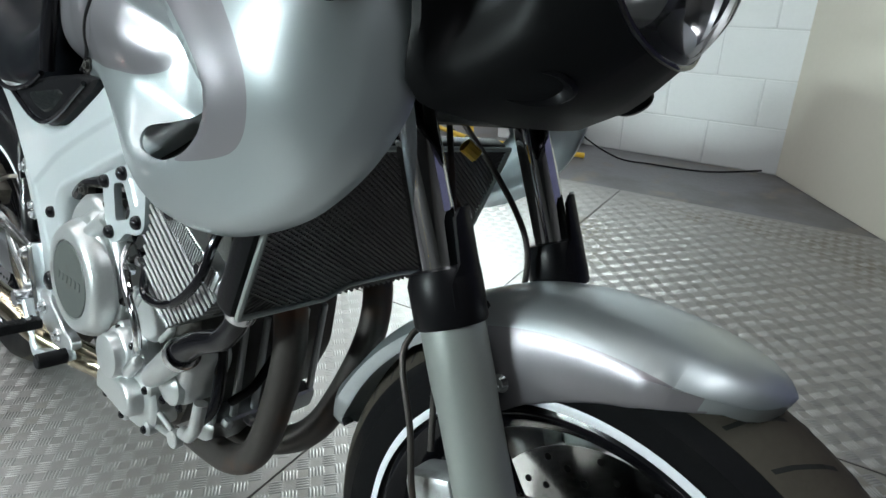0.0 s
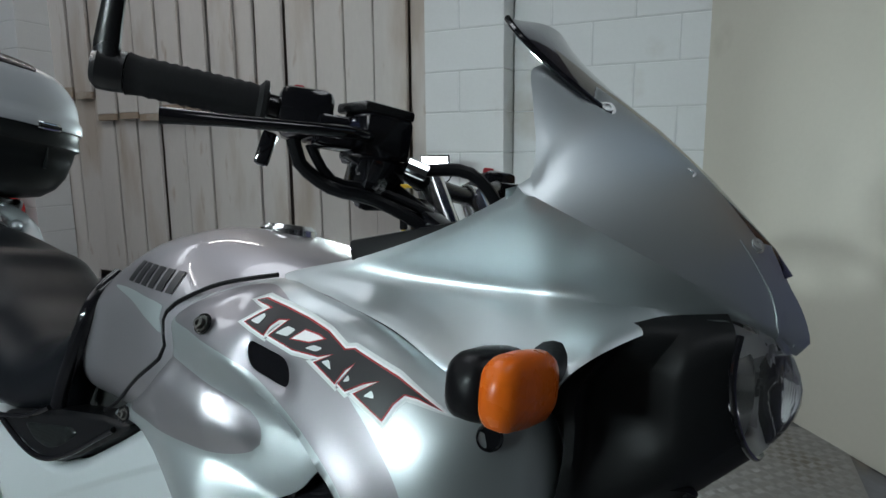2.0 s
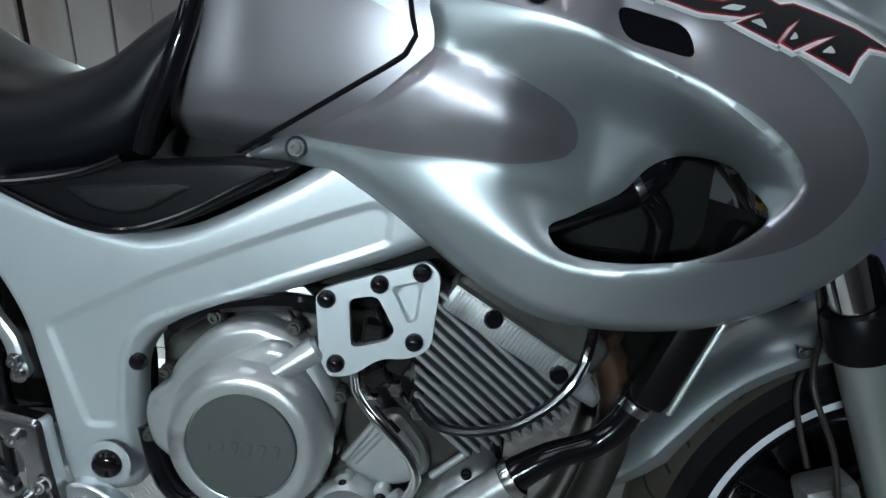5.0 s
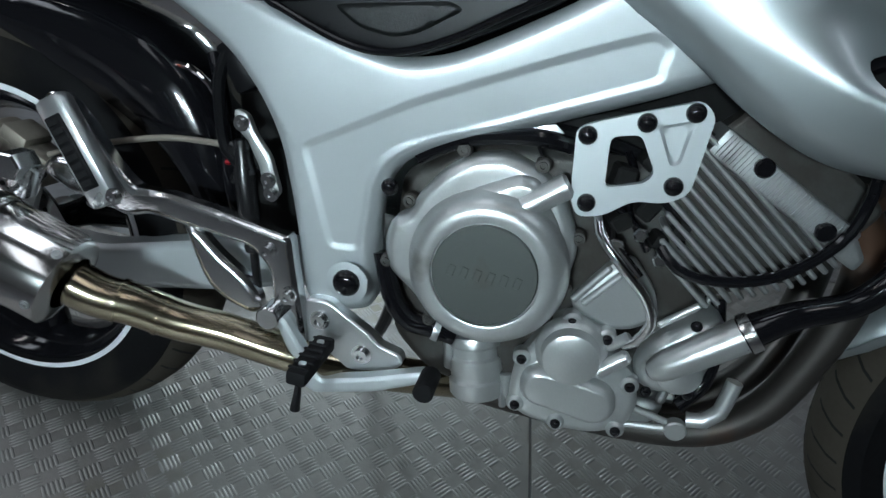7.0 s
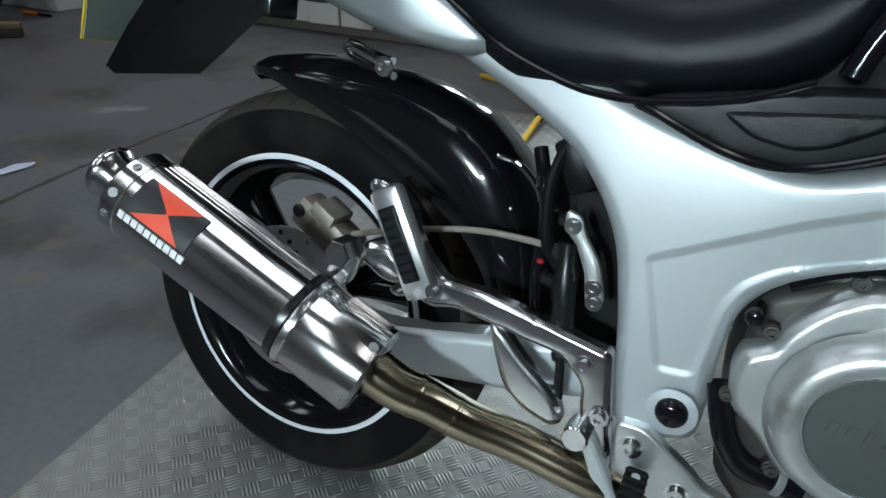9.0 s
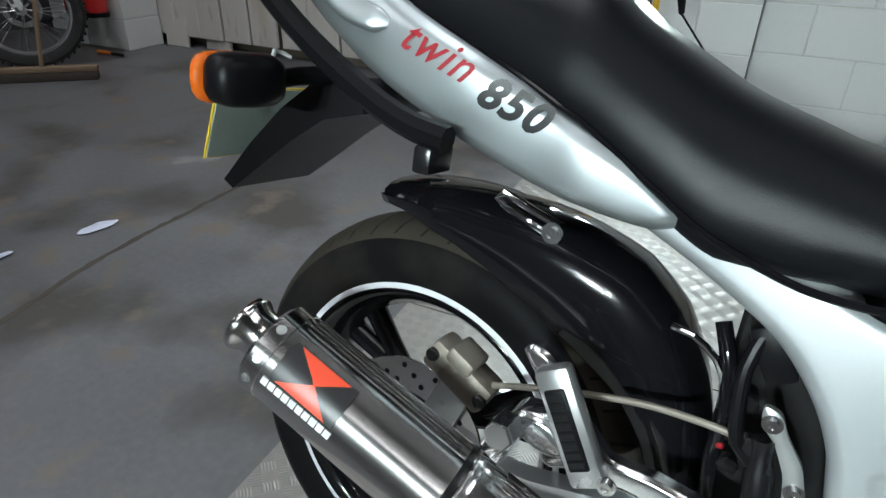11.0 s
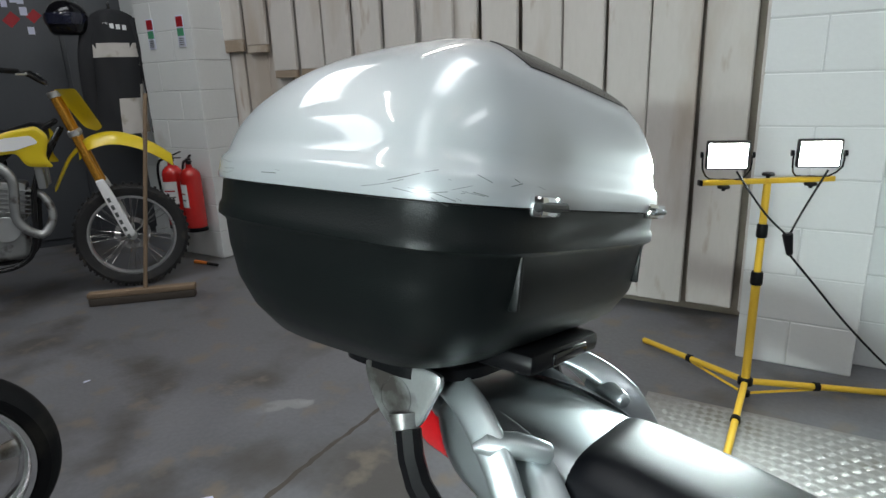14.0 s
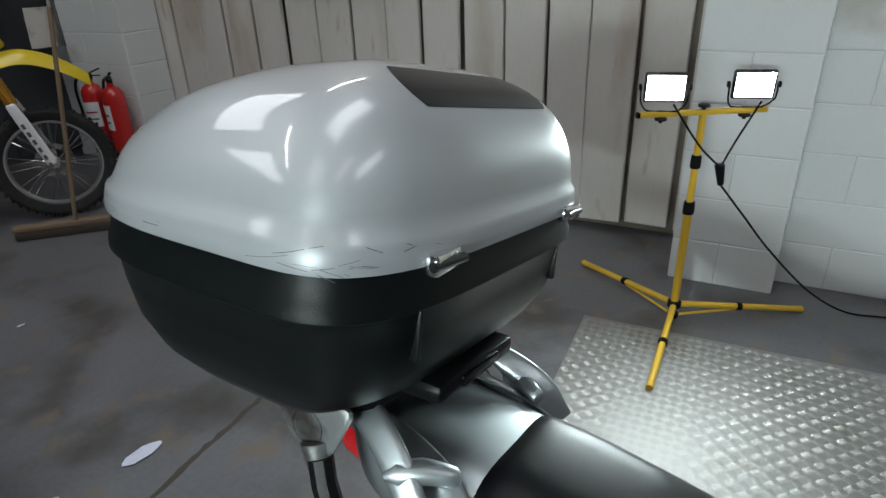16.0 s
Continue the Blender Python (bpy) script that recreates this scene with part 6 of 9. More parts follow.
hose("pedal_shaft", [(0.668, -0.165, 0.312), (0.676, -0.175, 0.318)], 0.008, FRAME, pedal)

# ---- silencer ----
A, B = Vector((-0.084, -0.263, 0.498)), Vector((0.236, -0.219, 0.356))
AX = (A - B).normalized()
RC = 0.0555
silencer = part("silencer", lathe(bmesh.new(), [(0.034, -0.001), (0.050, 0.000), (RC + 0.001, 0.004), (RC + 0.001, 0.10), (RC, 0.102), (RC, 0.345), (RC + 0.0012, 0.346), (RC + 0.0012, 0.366), (RC - 0.006, 0.372), (0.032, 0.374), (0.030, 0.362)], aim_z(B, AX), 64), STEEL, bike, "polished stainless exhaust silencer")
tip = aim_z(A, AX)
part("outlet", lathe(bmesh.new(), [(0.026, -0.02), (0.028, 0.020), (0.029, 0.042), (0.034, 0.050), (0.0355, 0.055), (0.034, 0.060), (0.031, 0.058), (0.026, 0.050), (0.024, -0.02)], tip, 40), STEEL, silencer, "flared outlet ring")
part("outlet_bore", lathe(bmesh.new(), [(0.0, 0.0), (0.024, 0.0)], tip, 28), DARK, silencer)
S1 = (A - B).cross(Vector((0, 0, 1))).normalized()
S2 = S1.cross(AX)


def on_can(s, a, r=RC):
    """A point on the can: s along it from the front, a degrees round it from the outer side, up positive."""
    out = S1 if S1.y < 0 else -S1
    upv = S2 if S2.z > 0 else -S2
    return B + AX * s + (out * math.cos(radians(a)) + upv * math.sin(radians(a))) * r


def can_patch(name, poly, material, off, label=""):
    """A thin decal wrapped round the can; poly in (along, degrees)."""
    P = np.array(poly, float) * np.array([1.0, 0.001])
    v, f, i = panel(outline=P, height=lambda q: np.zeros(len(q)), thick=0.0, step=0.006)
    n = len(v) // 2
    V = [on_can(q[0], q[2] * 1000.0, RC + off) for q in v[:n]]
    F = [t for t in f if max(t) < n]
    return put(name, mesh_of(name, V, F, material, None, 60), silencer, label)


for a in range(84, 138, 8):
    part("flute", tube(bmesh.new(), [on_can(0.112, a, RC + 0.0002), on_can(0.338, a, RC + 0.0002)], 0.0016, 6, 0), STEEL, silencer)
for a in range(84, 138, 8):
    part("flute", tube(bmesh.new(), [on_can(0.012, a, RC + 0.0012), on_can(0.070, a, RC + 0.0012)], 0.0016, 6, 0), STEEL, silencer)
badge = can_patch("badge", [(0.246, 12), (0.334, 12), (0.334, 62), (0.246, 62)], BLACK_INK, 0.0010, "black badge with a red hourglass")
can_patch("badge_hourglass", [(0.326, 61), (0.294, 41), (0.288, 36), (0.256, 61)], BRIGHT_RED, 0.0016)
can_patch("badge_hourglass", [(0.326, 13), (0.294, 33), (0.288, 38), (0.256, 13)], BRIGHT_RED, 0.0016)
for i in range(10):
    a = 0.243 + i * 0.0098
    can_patch("badge_bar", [(a, -1), (a + 0.0082, -1), (a + 0.0082, 9), (a, 9)], WHITE_INK, 0.0010)
for s_ in (0.100, 0.112):
    band("clamp", B + AX * s_, AX, RC + 0.001, 0.009, BLACK_METAL if s_ > 0.105 else POLISHED, silencer)
part("clamp_ear", box(bmesh.new(), (0.030, 0.024, 0.045), Matrix.Translation((0.176, -0.204, 0.472)) @ pose(0, 0, 0, 0, 24, 0), 0.006), POLISHED, silencer)
disc("clamp_nut", (0.180, -0.200, 0.491), 0.017, 0.032, POLISHED, silencer, seg=6)
for s_, a in ((0.012, 60), (0.012, -10), (0.012, -70), (0.356, 60), (0.356, -10), (0.356, 20)):
    p = on_can(s_, a, RC + 0.001)
    fix(SCREW_MESH, silencer, p, p - (B + AX * s_), 0.7)
hose("link_pipe", [(0.215, -0.214, 0.362), (0.262, -0.205, 0.340), (0.300, -0.192, 0.330), (0.350, -0.176, 0.312), (0.410, -0.162, 0.302), (0.506, -0.150, 0.285), (0.580, -0.120, 0.268), (0.700, -0.07, 0.250)], [0.029, 0.027, 0.0255, 0.0245, 0.024, 0.024, 0.024, 0.022], GOLD_STEEL, silencer, "heat-tinted link pipe", 20)
band("pipe_joint", (0.285, -0.197, 0.334), (0.9, 0.3, -0.3), 0.0265, 0.006, GOLD_STEEL, silencer)
band("pipe_joint", (0.330, -0.182, 0.318), (0.9, 0.3, -0.35), 0.0250, 0.006, GOLD_STEEL, silencer)

# side stand on the far side
hose("side_stand", [(0.56, 0.13, 0.33), (0.52, 0.19, 0.17), (0.47, 0.243, 0.058)], [0.013, 0.012, 0.011], BLACK_METAL, bike, "black side stand")


# ---- front end ----
fork_dir = Vector((0.0703, 0, -0.1585)).normalized()
for s in (-1, 1):
    y = s * 0.100
    at = lambda z: (1.275 + (0.781 - z) * 0.4436, y, z)
    fork = part("fork_leg", lathe(bmesh.new(), [(0, 0), (0.0205, 0), (0.0205, 0.36), (0, 0.36)], aim_z(at(0.93), fork_dir), 32), CHROME, bike, "chrome fork tube with grey-green slider")
    L = (Vector(at(0.300)) - Vector(at(0.620))).length
    part("slider", lathe(bmesh.new(), [(0, 0), (0.0285, 0), (0.0295, 0.01), (0.0295, 0.06), (0.028, 0.09), (0.0275, L - 0.06), (0.030, L - 0.04), (0.030, L), (0.02, L + 0.012), (0, L + 0.012)], aim_z(at(0.620), fork_dir), 32), FORK_GREY, fork, "grey-green painted slider")
    part("seal_collar", lathe(bmesh.new(), [(0.0215, 0), (0.0300, 0.002), (0.0335, 0.012), (0.0335, 0.048), (0.0315, 0.052), (0.0295, 0.052)], aim_z(at(0.655), fork_dir), 32), BLACK_PLASTIC, fork, "black rubber dust seal")
    bm = bmesh.new()
    rings = []
    for k, (z, half) in enumerate(((0.632, 62), (0.652, 60), (0.668, 42), (0.690, 38), (0.704, 35), (0.712, 22))):
        c = Vector(at(z))
        rings.append([c + 0.036 * Vector((math.cos(radians(a)), math.sin(radians(a)), 0)) for a in np.linspace(22 - half, 22 + half, 9)])
    loft(bm, rings, cap=False, closed=False)
    bmesh.ops.solidify(bm, geom=bm.faces[:], thickness=0.004)
    part("fork_guard", bm, BLACK_PLASTIC, fork, "black plastic fork guard")
    cal = part("front_caliper", box(bmesh.new(), (0.060, 0.045, 0.115), Matrix.Translation((1.372, s * 0.085, 0.400)) @ pose(0, 0, 0, 0, -22, 0), 0.010), DULL_ALLOY, bike, "stained alloy front brake caliper")
    for d in (-0.028, 0.028):
        disc("caliper_piston_cap", (1.372 + d * 0.4, s * 0.107, 0.400 + d), 0.016, 0.006, ALLOY, cal, d=(0, s, 0))
    disc("axle_nut", (1.484, s * 0.128, 0.312), 0.013, 0.010, STEEL, fork, d=(0, s, 0), seg=6)
    hose("brake_line", [(1.20, s * 0.03, 0.80), (1.28, s * 0.045, 0.72), (1.325, s * 0.050, 0.66), (1.330, s * 0.055, 0.60), (1.315, s * 0.062, 0.54), (1.335, s * 0.080, 0.46)], 0.0034, HEADER, bike, "dark front brake hose")
    part("hose_clamp", box(bmesh.new(), (0.018, 0.012, 0.014), Matrix.Translation((1.312, s * 0.062, 0.590)), 0.002), POLISHED, bike)
hose("speedometer_cable", [(1.26, -0.03, 0.78), (1.30, -0.055, 0.70), (1.325, -0.062, 0.62), (1.305, -0.105, 0.570), (1.335, -0.118, 0.500), (1.360, -0.122, 0.420), (1.42, -0.115, 0.330)], 0.0032, HEADER, bike, "dark speedometer cable")
part("fork_yoke", box(bmesh.new(), (0.07, 0.26, 0.035), Matrix.Translation((1.250, 0, 0.800)) @ pose(0, 0, 0, 0, 24, 0), 0.008), BLACK_METAL, bike, "black lower fork yoke")
hose("yellow_connector", [(1.262, 0.0, 0.752), (1.270, 0.012, 0.742)], 0.008, YELLOW, bike, "yellow cable connector")

# front mudguard
fender = guard("front_mudguard", FRONT, [(66.6, 0.331, 0.328, 0.004), (67.2, 0.330, 0.325, 0.018), (68.2, 0.329, 0.322, 0.033), (69.6, 0.328, 0.318, 0.046), (71.5, 0.327, 0.313, 0.056), (75, 0.326, 0.302, 0.064), (79, 0.325, 0.290, 0.068), (84, 0.324, 0.276, 0.068), (95, 0.324, 0.256, 0.068), (104, 0.325, 0.243, 0.068), (110.5, 0.326, 0.233, 0.068), (112.5, 0.326, 0.300, 0.068), (122, 0.326, 0.306, 0.066), (135, 0.327, 0.310, 0.060), (150, 0.332, 0.312, 0.059), (158, 0.340, 0.314, 0.055), (163, 0.345, 0.322, 0.045), (168, 0.350, 0.334, 0.030), (172, 0.356, 0.348, 0.010)], 0.068, SILVER, bike, "glossy silver front mudguard with warm grey flanks", 0.0035, 0.011, mats=[SILVER, MAUVE])
for p in fender.data.polygons:
    c = p.center - Vector(FRONT)
    if abs(c.y) > 0.060 and math.hypot(c.x, c.z) < 0.309 and 70 < math.degrees(math.atan2(c.z, c.x)) < 111:
        p.material_index = 1
part("mudguard_bracket", box(bmesh.new(), (0.05, 0.120, 0.014), Matrix.Translation((1.372, 0, 0.612)), 0.004), BLACK_METAL, fender)
for s in (-1, 1):
    fix(HEX_MESH, fender, (1.395, s * 0.072, 0.560), (0, s, 0), 0.8)

# radiator
MESH_WIRE = mat("dusty_mesh_wire", (0.075, 0.072, 0.068), 0.42, 0.5, 0.2, 20, 200)
radiator = part("radiator", box(bmesh.new(), (0.022, 0.350, 0.205), Matrix.Translation((1.156, 0, 0.650)) @ pose(0, 0, 0, 0, 20, 0), 0.003), DARK, bike, "black radiator behind a mesh guard")
mR = Matrix.Translation((1.169, 0, 0.645)) @ pose(0, 0, 0, 0, 20, 0)
V, F = [], []


def strip(a, b, w, lift):
    a, b = Vector(a), Vector(b)
    d = (b - a).normalized()
    n = Vector((0, -d.z, d.y)) * w / 2
    k = len(V)
    V.extend([mR @ (p + Vector((lift, 0, 0))) for p in (a - n, a + n, b + n, b - n)])
    V.extend([mR @ (p + Vector((lift - 0.0015, 0, 0))) for p in (a - n, a + n, b + n, b - n)])
    F.extend([(k, k + 1, k + 2, k + 3), (k, k + 3, k + 7, k + 4), (k + 1, k + 5, k + 6, k + 2)])


for i in range(-30, 31):
    for sgn, lift in ((1, 0.0015), (-1, 0.003)):
        c = i * 0.0092
        lo, hi = -0.172, 0.172
        ys = sorted([max(lo, min(hi, c + q / 0.62 * sgn)) for q in (-0.098, 0.098)])
        if ys[1] - ys[0] > 0.01:
            strip((0, ys[0], (ys[0] - c) * 0.62 * sgn), (0, ys[1], (ys[1] - c) * 0.62 * sgn), 0.0026, lift)
tagged(put("mesh_guard", mesh_of("mesh_guard", V, F, MESH_WIRE, None, 0), radiator, "black wire mesh guard"), kind="stuff")
for pts in ([(0, -0.175, -0.1), (0, -0.175, 0.1)], [(0, 0.175, -0.1), (0, 0.175, 0.1)], [(0, -0.175, 0.1), (0, 0.175, 0.1)], [(0, -0.175, -0.1), (0, -0.06, -0.1), (0, -0.03, -0.085), (0, 0.06, -0.085), (0, 0.175, -0.1)]):
    part("guard_frame", tube(bmesh.new(), [mR @ Vector((0.003, p[1], p[2])) for p in pts], 0.0035, 8, 0), FORK_GREY, radiator)
part("radiator_tank", box(bmesh.new(), (0.034, 0.035, 0.20), Matrix.Translation((1.149, -0.165, 0.645)) @ pose(0, 0, 0, 0, 20, 0), 0.010), BLACK_PLASTIC, radiator, "black radiator end tank")
hose("radiator_hose", [(1.109, -0.152, 0.542), (1.116, -0.155, 0.556), (1.124, -0.160, 0.575), (1.132, -0.162, 0.60)], 0.0145, BLACK_PLASTIC, radiator, "", 14)
part("overflow_bottle", box(bmesh.new(), (0.10, 0.12, 0.05), Matrix.Translation((1.06, -0.04, 0.665)), 0.01), DARK, bike)

# headlight
G = [(1.438, -0.118, 0.962), (1.435, -0.121, 0.934), (1.437, -0.113, 0.905), (1.445, -0.086, 0.873), (1.453, -0.046, 0.854), (1.457, 0.0, 0.848)]
Rr = [(1.350, -0.169, 0.948), (1.328, -0.182, 0.905), (1.327, -0.172, 0.860), (1.322, -0.160, 0.800), (1.345, -0.090, 0.784), (1.360, 0.0, 0.782)]
Mm = [(1.394, -0.148, 0.956), (1.380, -0.166, 0.920), (1.378, -0.156, 0.880), (1.382, -0.134, 0.830), (1.404, -0.070, 0.811), (1.414, 0.0, 0.808)]


def both(line):
    q = smooth_path(line, 0.012)
    q = q[np.linspace(0, len(q) - 1, 24).astype(int)]
    return [tuple(p) for p in q] + [(p[0], -p[1], p[2]) for p in q[-2::-1]]


def between(k, sink):
    """A row of the surround between its rear edge and the glass, sunk into a bowl on each flank."""
    a, b = [np.array(both(q)) for q in ([(1.340, -0.118, 0.978)] + Rr, [(1.424, -0.075, 0.982)] + G)]
    m = np.array(both([(1.384, -0.095, 0.980)] + Mm))
    q = a + (m - a) * min(1, k * 2) + (b - m) * max(0, k * 2 - 1)
    n = len(q)
    u = np.minimum(np.arange(n), n - 1 - np.arange(n)) / 23.0
    w = sink * np.clip((u - 0.15) / 0.16, 0, 1) * np.clip((0.60 - u) / 0.14, 0, 1)
    q[:, 1] -= np.sign(q[:, 1]) * w
    q[:, 0] -= 0.5 * w
    return [tuple(p) for p in q]


bm = loft(bmesh.new(), [between(k, s) for k, s in ((0, 0), (0.07, -0.002), (0.12, 0.004), (0.18, 0.022), (0.28, 0.030), (0.45, 0.030), (0.60, 0.024), (0.68, 0.004), (0.74, -0.001), (0.90, -0.001), (1, 0))], cap=False, closed=False)
bmesh.ops.solidify(bm, geom=bm.faces[:], thickness=0.004)
lampset = part("headlight", bm, SURROUND, bike, "headlight in a black plastic surround", 60)
top = [(1.437, -0.111, 0.972), (1.449, -0.084, 0.966), (1.464, -0.043, 0.957), (1.472, 0.0, 0.952)]


def lens_line(line, n):
    q = smooth_path(line, 0.004)
    q = np.array([[np.interp(t, np.linspace(0, 1, len(q)), q[:, k]) for k in range(3)] for t in np.linspace(0, 1, n)])
    return [tuple(p) for p in q] + [(p[0], -p[1], p[2]) for p in q[-2::-1]]


def lens_rings(n, bulge, back, flute):
    rings = []
    for k in np.linspace(0, 1, 9):
        ring = []
        for i, (a, b) in enumerate(zip(lens_line(top, n), lens_line(G, n))):
            p = Vector(a).lerp(Vector(b), k)
            w = math.sin(math.pi * k) * max(0.0, 1 - (p.y / 0.145) ** 2) ** 0.5
            ring.append((p.x + bulge * w + back + flute * (i % 2) * w * (1 if 0.045 < abs(p.y) < 0.105 else 0), p.y * (0.985 if back < 0 else 1), p.z))
        rings.append(ring)
    return rings


bm = loft(bmesh.new(), lens_rings(48, 0.022, 0.002, 0.0020), cap=False, closed=False)
bmesh.ops.remove_doubles(bm, verts=bm.verts[:], dist=1e-5)
lens = part("headlight_glass", bm, LENS, lampset, "clear fluted headlight glass", 60)
lens.visible_shadow = False
bm = loft(bmesh.new(), lens_rings(24, -0.050, -0.008, 0.0), cap=False, closed=False)
bmesh.ops.remove_doubles(bm, verts=bm.verts[:], dist=1e-5)
part("reflector", bm, REFLECTOR, lampset, "dull silvered reflector", 60)
part("glass_rim", tube(bmesh.new(), [(p[0] + 0.003, p[1], p[2]) for p in lens_line(G, 30)], 0.0028, 8, 0), GLOSS_BLACK, lampset, "black rim of the glass")
for s in (-1, 1):
    part("reflector_bowl", lathe(bmesh.new(), [(0.046, 0.034), (0.044, 0.026), (0.036, 0.012), (0.022, 0.003), (0.010, 0.0), (0.008, 0.012), (0.006, 0.020), (0, 0.021)], aim_z((1.402, s * 0.052, 0.914), (0.97, s * 0.18, 0.05)), 36), STEEL, lampset, "silvered lamp bowl with its bulb")
part("bulb_cap", lathe(bmesh.new(), [(0, 0.03), (0.012, 0.028), (0.015, 0.02), (0.015, 0)], aim_z((1.412, 0, 0.905), (1, 0, 0)), 20), BLACK_METAL, lampset)
for s in (-1, 1):
    part("vent", lathe(bmesh.new(), [(0.030, -0.006), (0.034, 0.004), (0.030, 0.007), (0.024, 0.003), (0.019, -0.010), (0, -0.010)], aim_z((1.388, s * 0.096, 0.820), (0.52, s * 0.55, -0.65)) @ Matrix.Diagonal((1.05, 0.55, 1, 1)), 28), BLACK_PLASTIC, lampset, "oval air vent")
part("lamp_housing", box(bmesh.new(), (0.17, 0.22, 0.15), Matrix.Translation((1.325, 0, 0.890)), 0.03), DARK, lampset)
part("nose_badge", lathe(bmesh.new(), [(0, 0.0025), (0.011, 0.0025), (0.012, 0.0015), (0.012, 0)], aim_z((float(np.interp(0.985, [q[0] for q in nose_front], [q[1] for q in nose_front])) - 0.0008, 0.0, 0.985), (0.85, 0, 0.40)), 28), CHROME, bike, "round chrome nose badge")

# windscreen
rows = ((1.472, 1.010, 0.034), (1.456, 1.034, 0.048), (1.436, 1.056, 0.060), (1.399, 1.096, 0.081), (1.349, 1.143, 0.104), (1.298, 1.184, 0.126), (1.261, 1.218, 0.136), (1.236, 1.246, 0.118), (1.227, 1.260, 0.080))
rings = []
for x, z, w in rows:
    rings.append([(x + 0.002 - 0.022 * (t / w) ** 2, t, z + 0.005 - 0.013 * (t / w) ** 2) for t in np.linspace(-w, w, 17)])
bm = loft(bmesh.new(), rings, cap=False, closed=False)
bmesh.ops.solidify(bm, geom=bm.faces[:], thickness=0.0035)
screen = part("windscreen", bm, SMOKE, bike, "dark smoked windscreen fixed with screws", 60)
for s in (-1, 1):
    for p, d in (((1.443, s * 0.050, 1.037), (0.6, s * 0.6, 0.5)), ((1.387, s * 0.077, 1.094), (0.55, s * 0.65, 0.5)), ((1.318, s * 0.108, 1.147), (0.5, s * 0.7, 0.5))):
        fix(SCREW_MESH, screen, p, d, 1.0)
    part("screen_edge", tube(bmesh.new(), [(r[0] - 0.020, s * r[2], r[1] - 0.008) for r in rows[:8]], 0.0032, 8, 0.02), GLOSS_BLACK, screen)
part("instrument_panel", box(bmesh.new(), (0.05, 0.22, 0.12), Matrix.Translation((1.262, 0, 1.020)) @ pose(0, 0, 0, 0, -28, 0), 0.02), BLACK_PLASTIC, bike, "black instrument panel")
for s in (-1, 1):
    disc("dial", (1.240, s * 0.055, 1.030), 0.038, 0.012, GLOSS_BLACK, bike, "round black dial", d=(-0.85, 0, 0.5))
    part("inner_cowl", box(bmesh.new(), (0.20, 0.010, 0.10), Matrix.Translation((1.19, s * 0.135, 0.985)) @ pose(0, 0, 0, 0, -14, s * -12), 0.004), BLACK_PLASTIC, bike, "black inner cowl")

# front signals
for s in (-1, 1):
    sig = rounded_body("front_signal", (1.300, s * 0.218, 0.917), (-0.12, s, -0.02), 0.074, 0.020, 0.0250, BLACK_PLASTIC, bike, "front turn signal with amber lens on a black stalk", 3.0)
    rounded_body("lens", (1.324, s * 0.219, 0.917), (-0.12, s, -0.02), 0.078, 0.0150, 0.0262, AMBER, sig, "amber lens", 2.8)
    part("stalk", tube(bmesh.new(), [(1.312, s * 0.175, 0.925), (1.318, s * 0.200, 0.923), (1.318, s * 0.228, 0.917)], [0.018, 0.012, 0.013], 14, 0.01), BLACK_PLASTIC, sig)
    part("screw_well", lathe(bmesh.new(), [(0.0112, -0.004), (0.0106, 0.0012), (0.0094, 0.0016), (0.0084, -0.0010), (0.005, -0.0012), (0, -0.0012)], aim_z((1.281, s * 0.2135, 0.866), (0.45, s * 0.88, 0.1)), 28), GLOSS_BLACK, fairing[0 if s < 0 else 1], "recessed black screw well")
fix(COVER_BOLT, fairing[0], (0.961, -0.2265, 0.911), (0, -0.95, 0.3), 1.0)
fix(COVER_BOLT, fairing[0], (0.757, -0.1632, 0.767), (0, -1, 0.1), 0.9)
for p in ((0.961, -0.2255, 0.911, 0.3), (0.757, -0.1635, 0.767, 0.1)):
    part("screw_cup", lathe(bmesh.new(), [(0.0112, 0.0), (0.0105, 0.0020), (0.0088, 0.0016), (0.0083, 0.0003), (0, 0.0003)], aim_z(p[:3], (0, -1, p[3])), 28), BLACK_METAL, fairing[0])
q = MARKER.mean(0)
slot = panel(outline=(MARKER - q) * 1.06 + q, height=lambda P: fair_h(P) - 0.005, thick=0.004, step=0.008)
put("marker_insert", mesh_of("marker_insert", slot[0], slot[1], GLOSS_BLACK, None, 40), fairing[0], "black oval insert")

